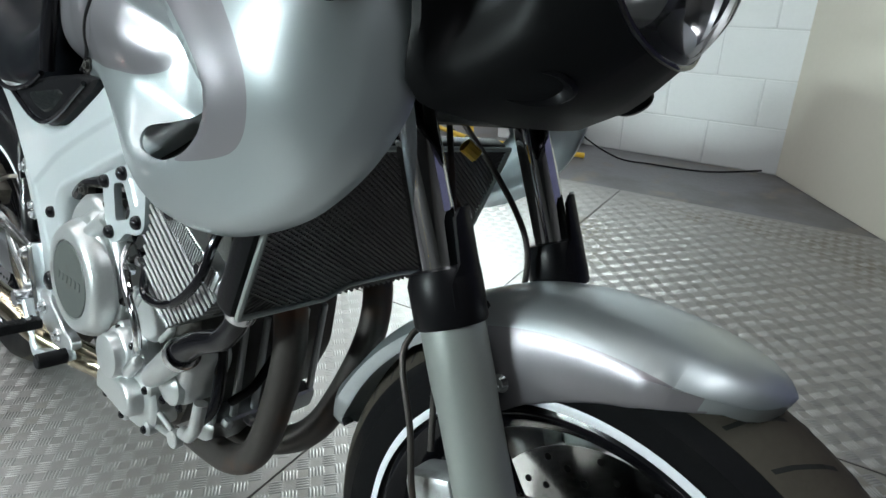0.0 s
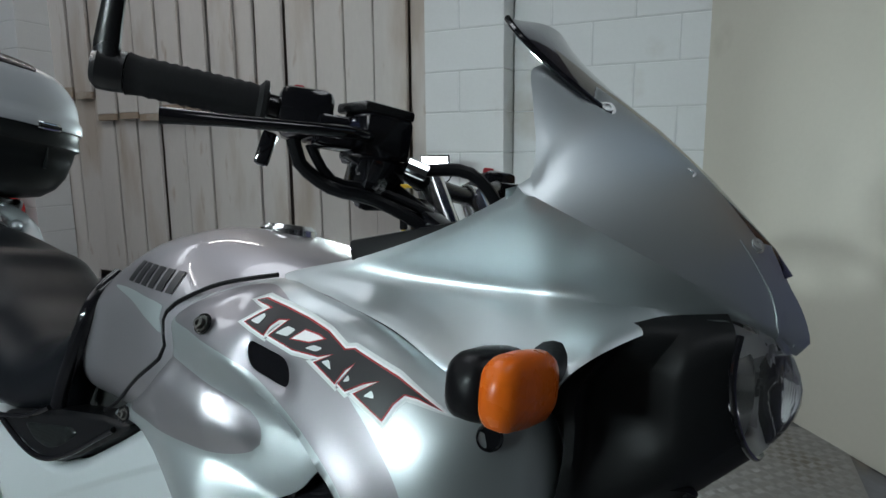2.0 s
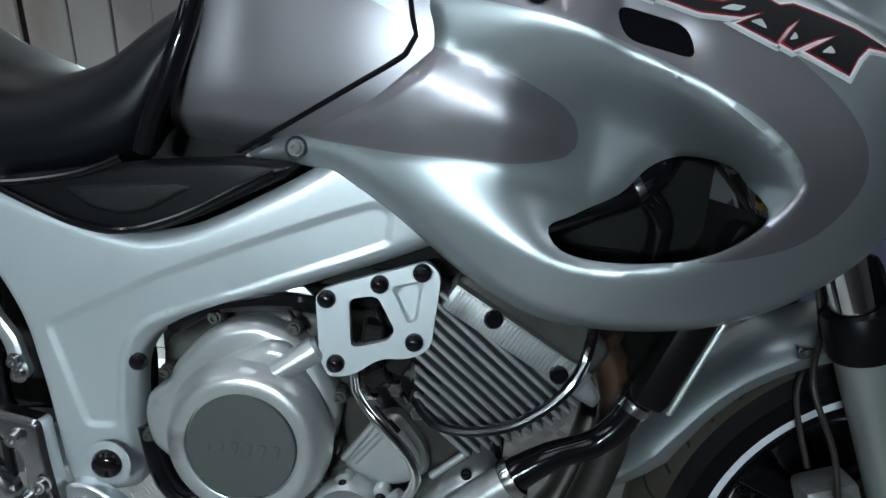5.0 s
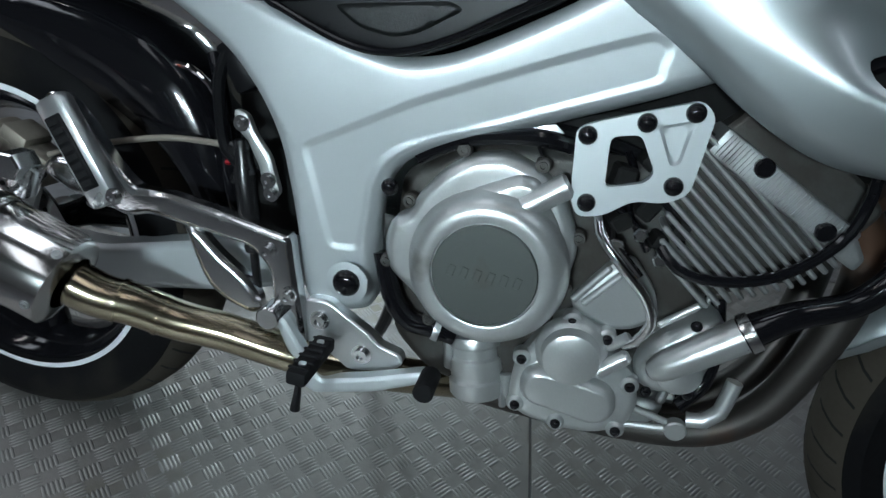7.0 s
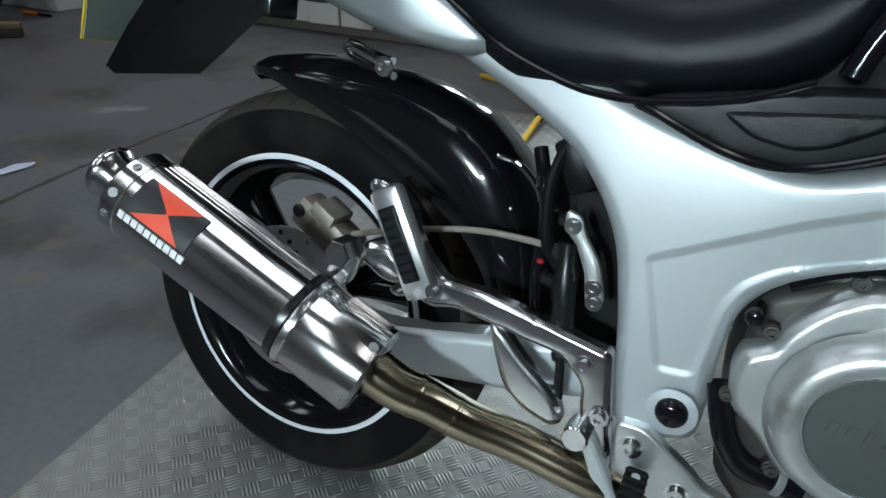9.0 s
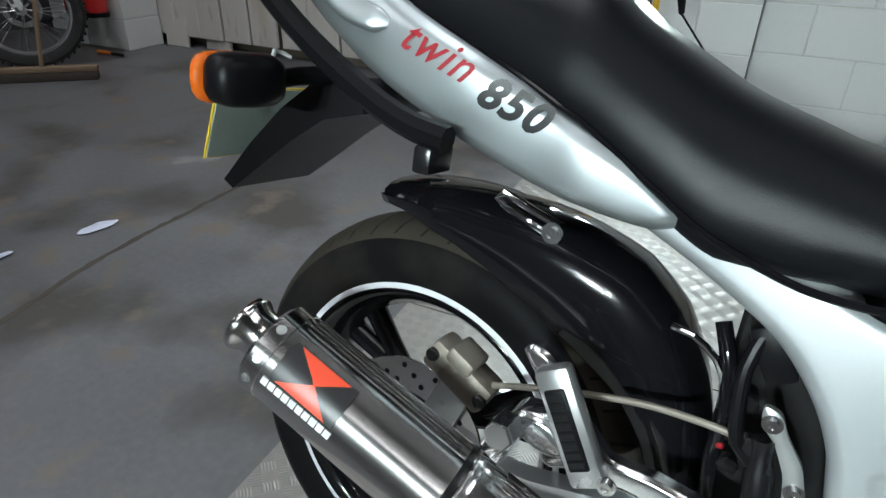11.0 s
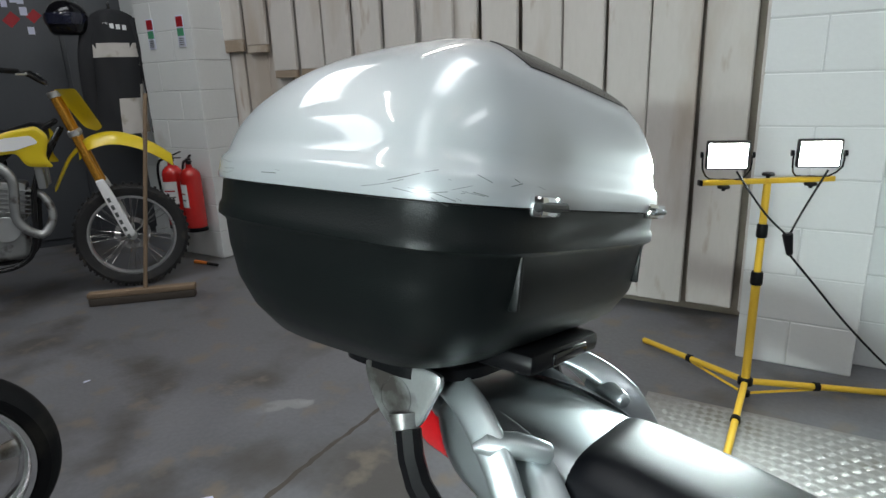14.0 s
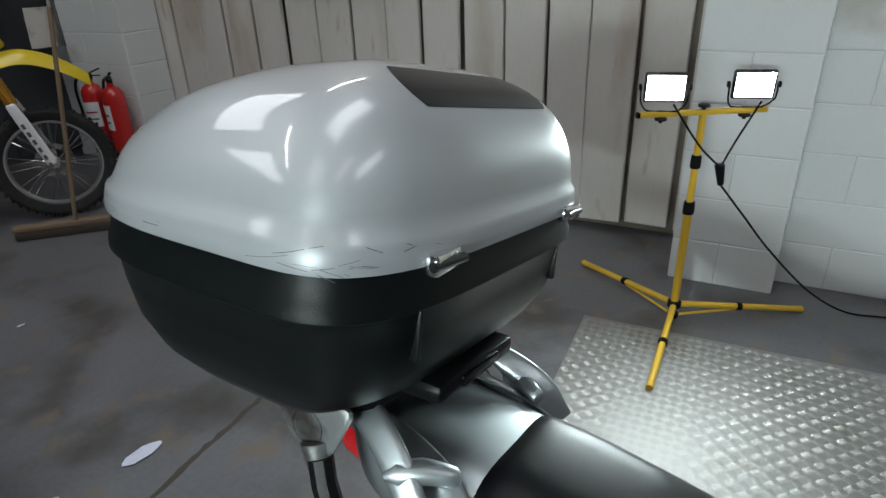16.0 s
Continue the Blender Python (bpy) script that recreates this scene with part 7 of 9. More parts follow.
# ---- handlebar ----
bar = hose("handlebar", [(0.964, -0.334, 1.132), (1.044, -0.242, 1.125), (1.092, -0.150, 1.110), (1.105, -0.07, 1.085), (1.105, 0.07, 1.085), (1.092, 0.150, 1.110), (1.044, 0.242, 1.125), (0.964, 0.334, 1.132)], 0.011, BLACK_METAL, None, "black handlebar with rubber grips", 14)
for s in (-1, 1):
    e, i_ = Vector((0.964, s * 0.334, 1.132)), Vector((1.040, s * 0.246, 1.1255))
    d = (e - i_).normalized()
    grip = part("grip", lathe(bmesh.new(), [(0.012, -0.002), (0.022, 0.0), (0.022, 0.004), (0.0165, 0.008)] + [(0.0165 + 0.0012 * (k % 2), 0.012 + k * 0.0045) for k in range(21)] + [(0.0175, 0.112), (0.0185, 0.116), (0.012, 0.118)], aim_z(i_, d), 24), GRIP, bar, "black patterned rubber grip")
    part("bar_end", lathe(bmesh.new(), [(0.010, 0), (0.0175, 0.001), (0.0185, 0.012), (0.0185, 0.022), (0.014, 0.027), (0, 0.027)], aim_z(e, d), 24), BLACK_METAL, bar)
    part("switchgear", box(bmesh.new(), (0.050, 0.050, 0.046), Matrix.Translation((1.062, s * 0.216, 1.122)) @ pose(0, 0, 0, 0, 0, s * 48), 0.009), GLOSS_BLACK, bar, "black switch housing")
    part("switch_button", box(bmesh.new(), (0.016, 0.010, 0.012), Matrix.Translation((1.048, s * 0.214, 1.146)) @ pose(0, 0, 0, 0, 0, s * 48), 0.002), RED, bar, "red switch")
    part("lever_perch", box(bmesh.new(), (0.035, 0.060, 0.030), Matrix.Translation((1.092, s * 0.195, 1.108)) @ pose(0, 0, 0, 0, 0, s * 30), 0.006), GLOSS_BLACK, bar)
    part("lever", tube(bmesh.new(), [(1.118, s * 0.180, 1.108), (1.128, s * 0.225, 1.102), (1.108, s * 0.285, 1.094), (1.078, s * 0.335, 1.088), (1.056, s * 0.362, 1.085)], [0.009, 0.008, 0.007, 0.0065, 0.009], 12, 0.01, 0.75), GLOSS_BLACK, bar, "black brake lever" if s < 0 else "black clutch lever")
    part("riser", tube(bmesh.new(), [(1.150, s * 0.055, 1.000), (1.125, s * 0.055, 1.050), (1.105, s * 0.055, 1.088)], [0.020, 0.018, 0.017], 16, 0.02), POLISHED, bar, "polished bar riser")
    band("bar_clamp", (1.105, s * 0.055, 1.086), (0, 1, 0), 0.0115, 0.034, POLISHED, bar)
    fix(HEX_MESH, bar, (1.150, s * 0.100, 1.005), (0.2, 0, 1), 1.8)
part("mirror_stem", tube(bmesh.new(), [(0.956, -0.348, 1.130), (0.964, -0.354, 1.152), (0.982, -0.362, 1.192), (0.996, -0.367, 1.225), (1.002, -0.368, 1.250)], [0.013, 0.011, 0.009, 0.008, 0.008], 12, 0.012, 0.7), BLACK_METAL, bar, "black bar-end mirror stem")
mirror = part("mirror", lathe(bmesh.new(), [(0, 0.016), (0.030, 0.014), (0.043, 0.006), (0.045, -0.004), (0.042, -0.006), (0, -0.006)], aim_z((1.004, -0.366, 1.275), (1, 0.1, 0.15)) @ Matrix.Diagonal((0.8, 1.2, 1, 1)), 36), BLACK_PLASTIC, bar, "black bar-end mirror")
part("mirror_glass", lathe(bmesh.new(), [(0, -0.0068), (0.040, -0.0068)], aim_z((1.004, -0.366, 1.275), (1, 0.1, 0.15)) @ Matrix.Diagonal((0.8, 1.2, 1, 1)), 32), CHROME, mirror)
res = part("brake_reservoir", box(bmesh.new(), (0.058, 0.050, 0.042), Matrix.Translation((1.113, -0.172, 1.110)) @ pose(0, 0, 0, 0, 6, -24), 0.006), GLOSS_BLACK, bar, "black brake fluid reservoir with a sight glass")
part("reservoir_lid", box(bmesh.new(), (0.062, 0.054, 0.010), Matrix.Translation((1.110, -0.172, 1.135)) @ pose(0, 0, 0, 0, 6, -24), 0.003), BLACK_METAL, res)
disc("sight_glass", (1.109, -0.200, 1.112), 0.009, 0.003, SMOKE, res, d=(0.35, -0.93, 0))
hose("banjo", [(1.132, -0.140, 1.090), (1.148, -0.128, 1.084)], 0.009, CHROME, res, "chrome banjo fitting")
hose("bar_hose", [(1.144, -0.130, 1.086), (1.185, -0.105, 1.088), (1.215, -0.085, 1.050), (1.225, -0.06, 0.99)], 0.0065, BLACK_PLASTIC, bar, "black brake hose")
hose("bar_cable", [(1.075, -0.190, 1.105), (1.11, -0.13, 1.070), (1.150, -0.09, 1.035), (1.19, -0.05, 0.99)], 0.005, BLACK_PLASTIC, bar, "black throttle cable")
hose("bar_cable", [(1.075, 0.190, 1.105), (1.13, 0.12, 1.075), (1.17, 0.08, 1.04), (1.20, 0.05, 0.99)], 0.005, BLACK_PLASTIC, bar, "black clutch cable")
hose("bar_cable", [(1.050, -0.218, 1.100), (1.056, -0.212, 1.078), (1.078, -0.190, 1.058), (1.108, -0.162, 1.052), (1.140, -0.125, 1.034), (1.175, -0.08, 1.00)], 0.0068, BLACK_PLASTIC, bar, "black looping throttle cable")
hose("bar_cable", [(1.060, -0.205, 1.098), (1.075, -0.185, 1.066), (1.105, -0.150, 1.062), (1.150, -0.105, 1.040), (1.185, -0.06, 0.995)], 0.0052, BLACK_PLASTIC, bar, "black looping throttle cable")
part("throttle_stop", box(bmesh.new(), (0.014, 0.012, 0.034), Matrix.Translation((1.030, -0.232, 1.088)) @ pose(0, 0, 0, 0, 12, 30), 0.004), GLOSS_BLACK, bar)
housing = part("cable_housing", box(bmesh.new(), (0.058, 0.046, 0.070), Matrix.Translation((1.092, -0.140, 1.083)) @ pose(0, 0, 0, 8, 38, -24), 0.012), GLOSS_BLACK, bar, "black throttle cable housing")
part("clamp_plate", box(bmesh.new(), (0.090, 0.030, 0.016), Matrix.Translation((1.152, -0.110, 1.036)) @ pose(0, 0, 0, 0, 28, -20), 0.005), GLOSS_BLACK, bar)
for k in range(3):
    fix(HEX_MESH, housing, (1.076 + 0.018 * k, -0.166 + 0.006 * k, 1.094 - 0.014 * k), (-0.2, -1, 0.1), 0.8)
part("top_yoke", box(bmesh.new(), (0.075, 0.25, 0.022), Matrix.Translation((1.170, 0, 0.998)) @ pose(0, 0, 0, 0, -24, 0), 0.008), ALLOY, bike, "alloy top yoke")

# ---- decals on tank and fairing: plain slanted shapes ----
def decal(name, pts, height, material, parent, off, label=""):
    v, f, i = panel(outline=np.array(pts), height=lambda P: height(P) + off, thick=0.0003, step=0.008)
    return put(name, mesh_of(name, v, f, material, i, 50), parent, label)


def slanted(start, end, k0, k1, h0, h1, lean):
    """A slanted box between fractions k0 and k1 of a base line, from height h0 to h1 above it."""
    a, b = np.array(start), np.array(end)
    d = b - a
    n = np.array([-d[1], d[0]]) / np.linalg.norm(d)
    u = d / np.linalg.norm(d)
    return [tuple(a + d * k + (n + u * lean) * h) for k, h in ((k0, h0), (k1, h0), (k1, h1), (k0, h1))]


def on_tank(P):
    return tank_h(P)


for i in range(6):
    k = i / 6
    decal("tank_bar", slanted((0.744, 0.936), (0.868, 0.930), k + 0.012, k + 0.125, 0.0, 0.027, 0.22), on_tank, BLACK_INK, tank, 0.0012, "black slanted bar of the tank badge" if i == 0 else "")


WEDGE = smooth_path([(0.712, 0.926), (0.756, 0.927), (0.800, 0.923), (0.852, 0.916), (0.852, 0.902), (0.858, 0.886), (0.825, 0.898), (0.775, 0.914)], 0.008, True)
decal("silver_wedge", WEDGE, on_tank, SILVER, tank, 0.0007, "silver wedge on the tank's flank")


def grow(pts, r):
    """A convex outline pushed outwards by r."""
    P = np.array(pts, float)
    c = P.mean(0)
    out = []
    for i in range(len(P)):
        a, b, e = P[i - 1], P[i], P[(i + 1) % len(P)]
        n1 = np.array([(b - a)[1], -(b - a)[0]]) / np.linalg.norm(b - a)
        n2 = np.array([(e - b)[1], -(e - b)[0]]) / np.linalg.norm(e - b)
        n = (n1 + n2) / np.linalg.norm(n1 + n2)
        out.append(b + n * r / max(0.4, n @ n1))
    return np.array(out)


LOGO = [(1.018, 0.942), (1.032, 0.945), (1.061, 0.940), (1.092, 0.933), (1.120, 0.925), (1.144, 0.913), (1.154, 0.915), (1.177, 0.908), (1.202, 0.900), (1.243, 0.882), (1.224, 0.888), (1.212, 0.889), (1.204, 0.880), (1.198, 0.867), (1.167, 0.881), (1.188, 0.895), (1.173, 0.891), (1.156, 0.882), (1.148, 0.886), (1.160, 0.905), (1.150, 0.898), (1.143, 0.886), (1.116, 0.898), (1.134, 0.908), (1.117, 0.904), (1.086, 0.905), (1.055, 0.913), (1.072, 0.930), (1.059, 0.929), (1.051, 0.922), (1.047, 0.913), (1.018, 0.921), (1.046, 0.938), (1.037, 0.940)][::-1]
HALO_INK = mat("smoky_white_decal", (0.62, 0.66, 0.66), 0.4, 0.2, 0.12, 30, 100)
decal("logo_halo", grow(LOGO, 0.0055), fair_h, HALO_INK, fairing[0], 0.0008, "smoky white halo of the slanted emblem")
decal("logo_edge", grow(LOGO, 0.0030), fair_h, WHITE_INK, fairing[0], 0.0013)
decal("logo_edge", grow(LOGO, 0.0013), fair_h, RED, fairing[0], 0.0018)
core = decal("logo_shape", LOGO, fair_h, BLACK_INK, fairing[0], 0.0023, "black slanted emblem edged in red and white")
COUNTER = [(1.082, 0.914), (1.094, 0.923), (1.111, 0.921), (1.118, 0.919), (1.103, 0.914)][::-1]
decal("logo_edge", grow(COUNTER, 0.0012), fair_h, RED, core, 0.0028)
decal("logo_glint", COUNTER, fair_h, WHITE_INK, core, 0.0032)
for glint in ([(1.025, 0.923), (1.040, 0.932), (1.043, 0.929), (1.037, 0.921)], [(1.061, 0.916), (1.073, 0.924), (1.083, 0.922), (1.076, 0.915)], [(1.100, 0.908), (1.109, 0.912), (1.120, 0.911), (1.114, 0.907)], [(1.123, 0.900), (1.131, 0.903), (1.136, 0.895)], [(1.152, 0.888), (1.156, 0.895), (1.159, 0.890)], [(1.176, 0.881), (1.183, 0.887), (1.187, 0.881)]):
    decal("logo_glint", rounded(glint[::-1], 0.002, 3), fair_h, HALO_INK, core, 0.0028)

# ---- top box ----
LID_SILVER = mat("lid_silver_paint", (0.415, 0.437, 0.455), 0.42, 0.2, 0.03, 3, 900, coat=0.9, rvar=0.02)
topbox = thing("top_box", "silver and black top box with scuffed rim on the rear rack", "top box", BIKE)


def box_ring(front, rear, w, z, n=96):
    out = []
    for a in np.arange(n) * 2 * math.pi / n:
        c, s = math.cos(a), math.sin(a)
        e = 0.30 if c > 0 else 0.80
        mid = front - (front - rear) * 0.42
        xx = mid + (front - mid if c > 0 else mid - rear) * math.copysign(abs(c) ** e, c)
        yy = w * math.copysign(abs(s) ** (0.44 if c > 0 else 0.86), s) * 0.965 * (1 - 0.08 * max(0.0, c) ** 2)
        out.append((xx, yy, z))
    return out


BASE = [(-0.160, -0.655, 0.295, 1.236), (-0.161, -0.655, 0.296, 1.212), (-0.158, -0.658, 0.299, 1.206), (-0.158, -0.658, 0.299, 1.196), (-0.166, -0.648, 0.291, 1.190), (-0.170, -0.641, 0.286, 1.160), (-0.177, -0.627, 0.276, 1.122), (-0.195, -0.604, 0.259, 1.091), (-0.228, -0.573, 0.235, 1.068), (-0.265, -0.530, 0.195, 1.058), (-0.300, -0.46, 0.12, 1.0555)]
part("base", loft(bmesh.new(), [box_ring(*q) for q in BASE]), TEXTURED_BLACK, topbox, "grained black plastic base", 50)
LID = [(-0.156, -0.660, 0.300, 1.238), (-0.155, -0.661, 0.301, 1.244), (-0.158, -0.658, 0.298, 1.268), (-0.163, -0.652, 0.292, 1.276), (-0.164, -0.648, 0.289, 1.290), (-0.168, -0.636, 0.281, 1.320), (-0.178, -0.612, 0.264, 1.352), (-0.194, -0.578, 0.238, 1.382), (-0.220, -0.536, 0.200, 1.406), (-0.258, -0.484, 0.146, 1.424), (-0.300, -0.43, 0.085, 1.432), (-0.345, -0.385, 0.02, 1.434)]
LIDS = smooth_path(LID, 0.008)
LIDS[:, 3] = 1.238 + (LIDS[:, 3] - 1.238) * 0.915
LIDS[:, 3] = np.maximum.accumulate(LIDS[:, 3])
CARBON = mat("carbon_film", (0.008, 0.008, 0.010), 0.26, 0, 0.3, 3, 220, coat=0.06, spec=0.25)
for q in LIDS:
    q[1] += 0.030 * ((q[3] - 1.238) / 0.186) ** 2 * (1 if q[3] > 1.25 else 0)
lid = part("lid", loft(bmesh.new(), [box_ring(*q) for q in LIDS]), LID_SILVER, topbox, "glossy silver lid", 50)
for q in lid.data.vertices:
    q.co.z -= 0.030 * max(0.0, min(1.0, (-0.30 - q.co.x) / 0.34)) * max(0.0, (q.co.z - 1.245) / 0.17)


def lid_point(z, turn):
    """The point on the lid at a height, turned from straight ahead."""
    q = [np.interp(z, LIDS[:, 3], LIDS[:, k]) for k in range(3)]
    c, s = math.cos(turn), math.sin(turn)
    mid = q[0] - (q[0] - q[1]) * 0.42
    return Vector((mid + (q[0] - mid) * abs(c) ** 0.30, q[2] * math.copysign(abs(s) ** 0.44, s) * 0.965 * (1 - 0.08 * c * c), z))


rings = []
for k in np.linspace(0, 1, 16):
    z = 1.374 + 0.0330 * k
    reach = radians(24 + 24 * k)
    row = [lid_point(z, math.copysign(abs(u) ** 1.7, u) * reach) for u in np.linspace(-1, 1, 41)]
    rings.append([p + (p - Vector((-0.42, 0, 1.25))).normalized() * 0.0012 for p in row])
bm = loft(bmesh.new(), rings, cap=False, closed=False)
bmesh.ops.solidify(bm, geom=bm.faces[:], thickness=0.001)
part("lid_panel", bm, CARBON, topbox, "dark carbon-look panel", 50)
part("seam_gasket", loft(bmesh.new(), [box_ring(-0.163, -0.652, 0.292, 1.234), box_ring(-0.163, -0.652, 0.292, 1.240)]), DARK, topbox)
for s in (-1, 1):
    latch = part("hinge", box(bmesh.new(), (0.014, 0.052, 0.020), Matrix.Translation((-0.158, s * 0.165, 1.240)) @ pose(0, 0, 0, 0, 0, s * -6), 0.003), CHROME, topbox, "chrome hinge")
    part("hinge_pin", tube(bmesh.new(), [(-0.150, s * 0.140, 1.240), (-0.152, s * 0.192, 1.240)], 0.005, 10, 0), BLACK_METAL, latch)
    part("base_rib", box(bmesh.new(), (0.012, 0.006, 0.055), Matrix.Translation((-0.176, s * 0.175, 1.165)), 0.002), TEXTURED_BLACK, topbox)
rng = random.Random(5)
V, F = [], []
for i in range(26):
    a = radians(rng.uniform(20, 118)) * -1
    z = rng.choice([1.242, 1.246, 1.250, 1.256, 1.262]) + rng.uniform(-0.002, 0.003)
    L, th, tilt = rng.uniform(0.006, 0.045), rng.uniform(0.0003, 0.0007), rng.uniform(-0.25, 0.25)
    ring = box_ring(-0.1545, -0.6615, 0.3015, z, 720) if z < 1.25 else box_ring(-0.1560, -0.6600, 0.3000, z, 720)
    k = int((a % (2 * math.pi)) / (2 * math.pi) * 720)
    n_ = max(2, int(L / 0.0022))
    for j in range(n_):
        p, q_ = ring[(k + j) % 720], ring[(k + j + 1) % 720]
        dz0, dz1 = tilt * 0.002 * j, tilt * 0.002 * (j + 1)
        o = len(V)
        V += [(p[0], p[1], z + dz0), (q_[0], q_[1], z + dz1), (q_[0], q_[1], z + dz1 + th), (p[0], p[1], z + dz0 + th)]
        F.append((o, o + 1, o + 2, o + 3))
tagged(put("scuff", mesh_of("scuff", V, F, EMBLEM, None, 0), lid, "dark scuffs along the rim"), kind="stuff")


# ---- workshop things ----
# work light on a yellow tripod
stand = thing("work_light", "yellow tripod work light with two lit flood heads", "work light")
PX, PY = -0.269, 2.168


def rodpart(name, a, b, r, material, parent, label="", seg=16):
    return part(name, rod(bmesh.new(), a, b, r, None, seg), material, parent, label)


rodpart("lower_pole", (PX, PY, 0.080), (PX, PY, 0.560), 0.017, YELLOW, stand, "yellow steel pole")
rodpart("upper_pole", (PX, PY, 0.550), (PX, PY, 0.930), 0.0140, YELLOW, stand, "yellow steel pole")
for z, r in ((0.517, 0.0215), (0.713, 0.0190)):
    part("collar", lathe(bmesh.new(), [(0.014, 0), (r, 0.002), (r + 0.002, 0.01), (r + 0.001, 0.05), (r - 0.002, 0.056), (0.014, 0.056)], Matrix.Translation((PX, PY, z)), 24), BLACK_PLASTIC, stand, "black clamp collar")
part("hub", lathe(bmesh.new(), [(0.012, 0), (0.030, 0.002), (0.030, 0.026), (0.022, 0.032), (0.012, 0.032)], Matrix.Translation((PX, PY, 0.075)), 24), BLACK_PLASTIC, stand)
part("lower_hub", lathe(bmesh.new(), [(0.010, 0), (0.024, 0.002), (0.024, 0.020), (0.010, 0.022)], Matrix.Translation((PX, PY, 0.022)), 24), BLACK_PLASTIC, stand)
for tx, ty in ((-0.800, 2.505), (0.219, 2.514), (-0.229, 1.626)):
    top, foot = Vector((PX, PY, 0.090)), Vector((tx, ty, 0.0155))
    leg = rodpart("leg", top, foot, 0.0135, YELLOW, stand, "yellow folding leg")
    mid = top.lerp(foot, 0.5)
    d = (foot - top).normalized()
    part("leg_clip", lathe(bmesh.new(), [(0.012, -0.012), (0.019, -0.010), (0.019, 0.010), (0.012, 0.012)], aim_z(mid, d), 18), BLACK_PLASTIC, leg)
    part("foot_cap", lathe(bmesh.new(), [(0.0, 0.004), (0.0145, 0.003), (0.0145, -0.022), (0.0, -0.022)], aim_z(foot - d * 0.002, d), 16), YELLOW, leg)
    rodpart("brace", (PX, PY, 0.032), tuple(mid + Vector((0, 0, -0.012))), 0.006, YELLOW, leg, "", 10)
c, d = Vector((PX, PY, 0.938)), Vector((0.410, 0.295, 0.0)).normalized()
part("crossbar", box(bmesh.new(), (0.500, 0.026, 0.020), Matrix.Translation(c) @ pose(0, 0, 0, 0, 0, math.degrees(math.atan2(d.y, d.x))), 0.003), YELLOW, stand, "yellow crossbar")
part("bar_cap", box(bmesh.new(), (0.012, 0.028, 0.022), Matrix.Translation(c - d * 0.256) @ pose(0, 0, 0, 0, 0, math.degrees(math.atan2(d.y, d.x))), 0.003), BLACK_PLASTIC, stand)


def knob(p, parent):
    return part("knob", lathe(bmesh.new(), [(0.0, 0.0), (0.007, 0.0), (0.008, 0.008), (0.022, 0.010), (0.024, 0.016), (0.020, 0.021), (0.0, 0.022)], Matrix.Translation(p), 12), BLACK_PLASTIC, parent, "black wing knob")


knob(c + Vector((0, 0, 0.010)), stand)
LIT = glow("lit_flood_glass", (0.88, 1.0, 0.98), 26.0)
for (eye, aim), k in zip(FLOODS, (-1, 1)):
    eye, aim = Vector(eye), Vector(aim)
    m = look(eye, aim)
    head = part("flood_head", box(bmesh.new(), (0.150, 0.108, 0.028), m @ Matrix.Translation((0, 0, 0.018)), 0.008), BLACK_METAL, stand, "black flood head, lit")
    part("lit_glass", box(bmesh.new(), (0.132, 0.090, 0.004), m @ Matrix.Translation((0, 0, 0.0035)), 0.001), LIT, head, "glowing flood glass")
    for i in range(9):
        part("cooling_fin", box(bmesh.new(), (0.003, 0.090, 0.022), m @ Matrix.Translation(((i - 4) * 0.015, 0, 0.042))), BLACK_METAL, head)
    base = c + d * (0.165 * k)
    side = m.to_3x3() @ Vector((1, 0, 0))
    for s in (-1, 1):
        fixp = eye + side * (0.083 * s) + (eye - aim).normalized() * 0.018
        part("yoke", tube(bmesh.new(), [fixp, fixp + Vector((0, 0, -0.05)), base + side * (0.055 * s) + Vector((0, 0, 0.012)), base + Vector((0, 0, 0.011))], 0.0035, 8, 0.02), BLACK_METAL, head, "black steel yoke")
        part("yoke_knob", lathe(bmesh.new(), [(0, 0), (0.011, 0), (0.012, 0.010), (0, 0.012)], aim_z(fixp, side * s), 14), BLACK_PLASTIC, head)
    knob(base + Vector((0, 0, -0.034)), head)
split = Vector((-0.180, 2.200, 0.690))
for (eye, aim), sag in zip(FLOODS, (0.02, -0.02)):
    e = Vector(eye) + Vector((0.03, 0.02, -0.06))
    part("flex", tube(bmesh.new(), [e, e.lerp(split, 0.45) + Vector((sag, 0, -0.03)), split + Vector((0, 0, 0.03))], 0.0042, 8, 0.02), BLACK_PLASTIC, stand, "black cable")
part("splitter", rod(bmesh.new(), split + Vector((-0.005, 0, 0.045)), split + Vector((0.012, 0, -0.045)), 0.020, 0.012, 14, 0.006), BLACK_PLASTIC, stand, "black cable splitter")
part("flex", tube(bmesh.new(), [split + Vector((0.01, 0, -0.04)), (-0.07, 2.22, 0.53), (0.05, 2.27, 0.375), (0.22, 2.42, 0.16), (0.38, 2.55, 0.03), (0.54, 2.62, 0.008), (0.80, 2.68, 0.007), (1.03, 2.72, 0.05)], 0.0045, 8, 0.02), BLACK_PLASTIC, stand, "black cable")

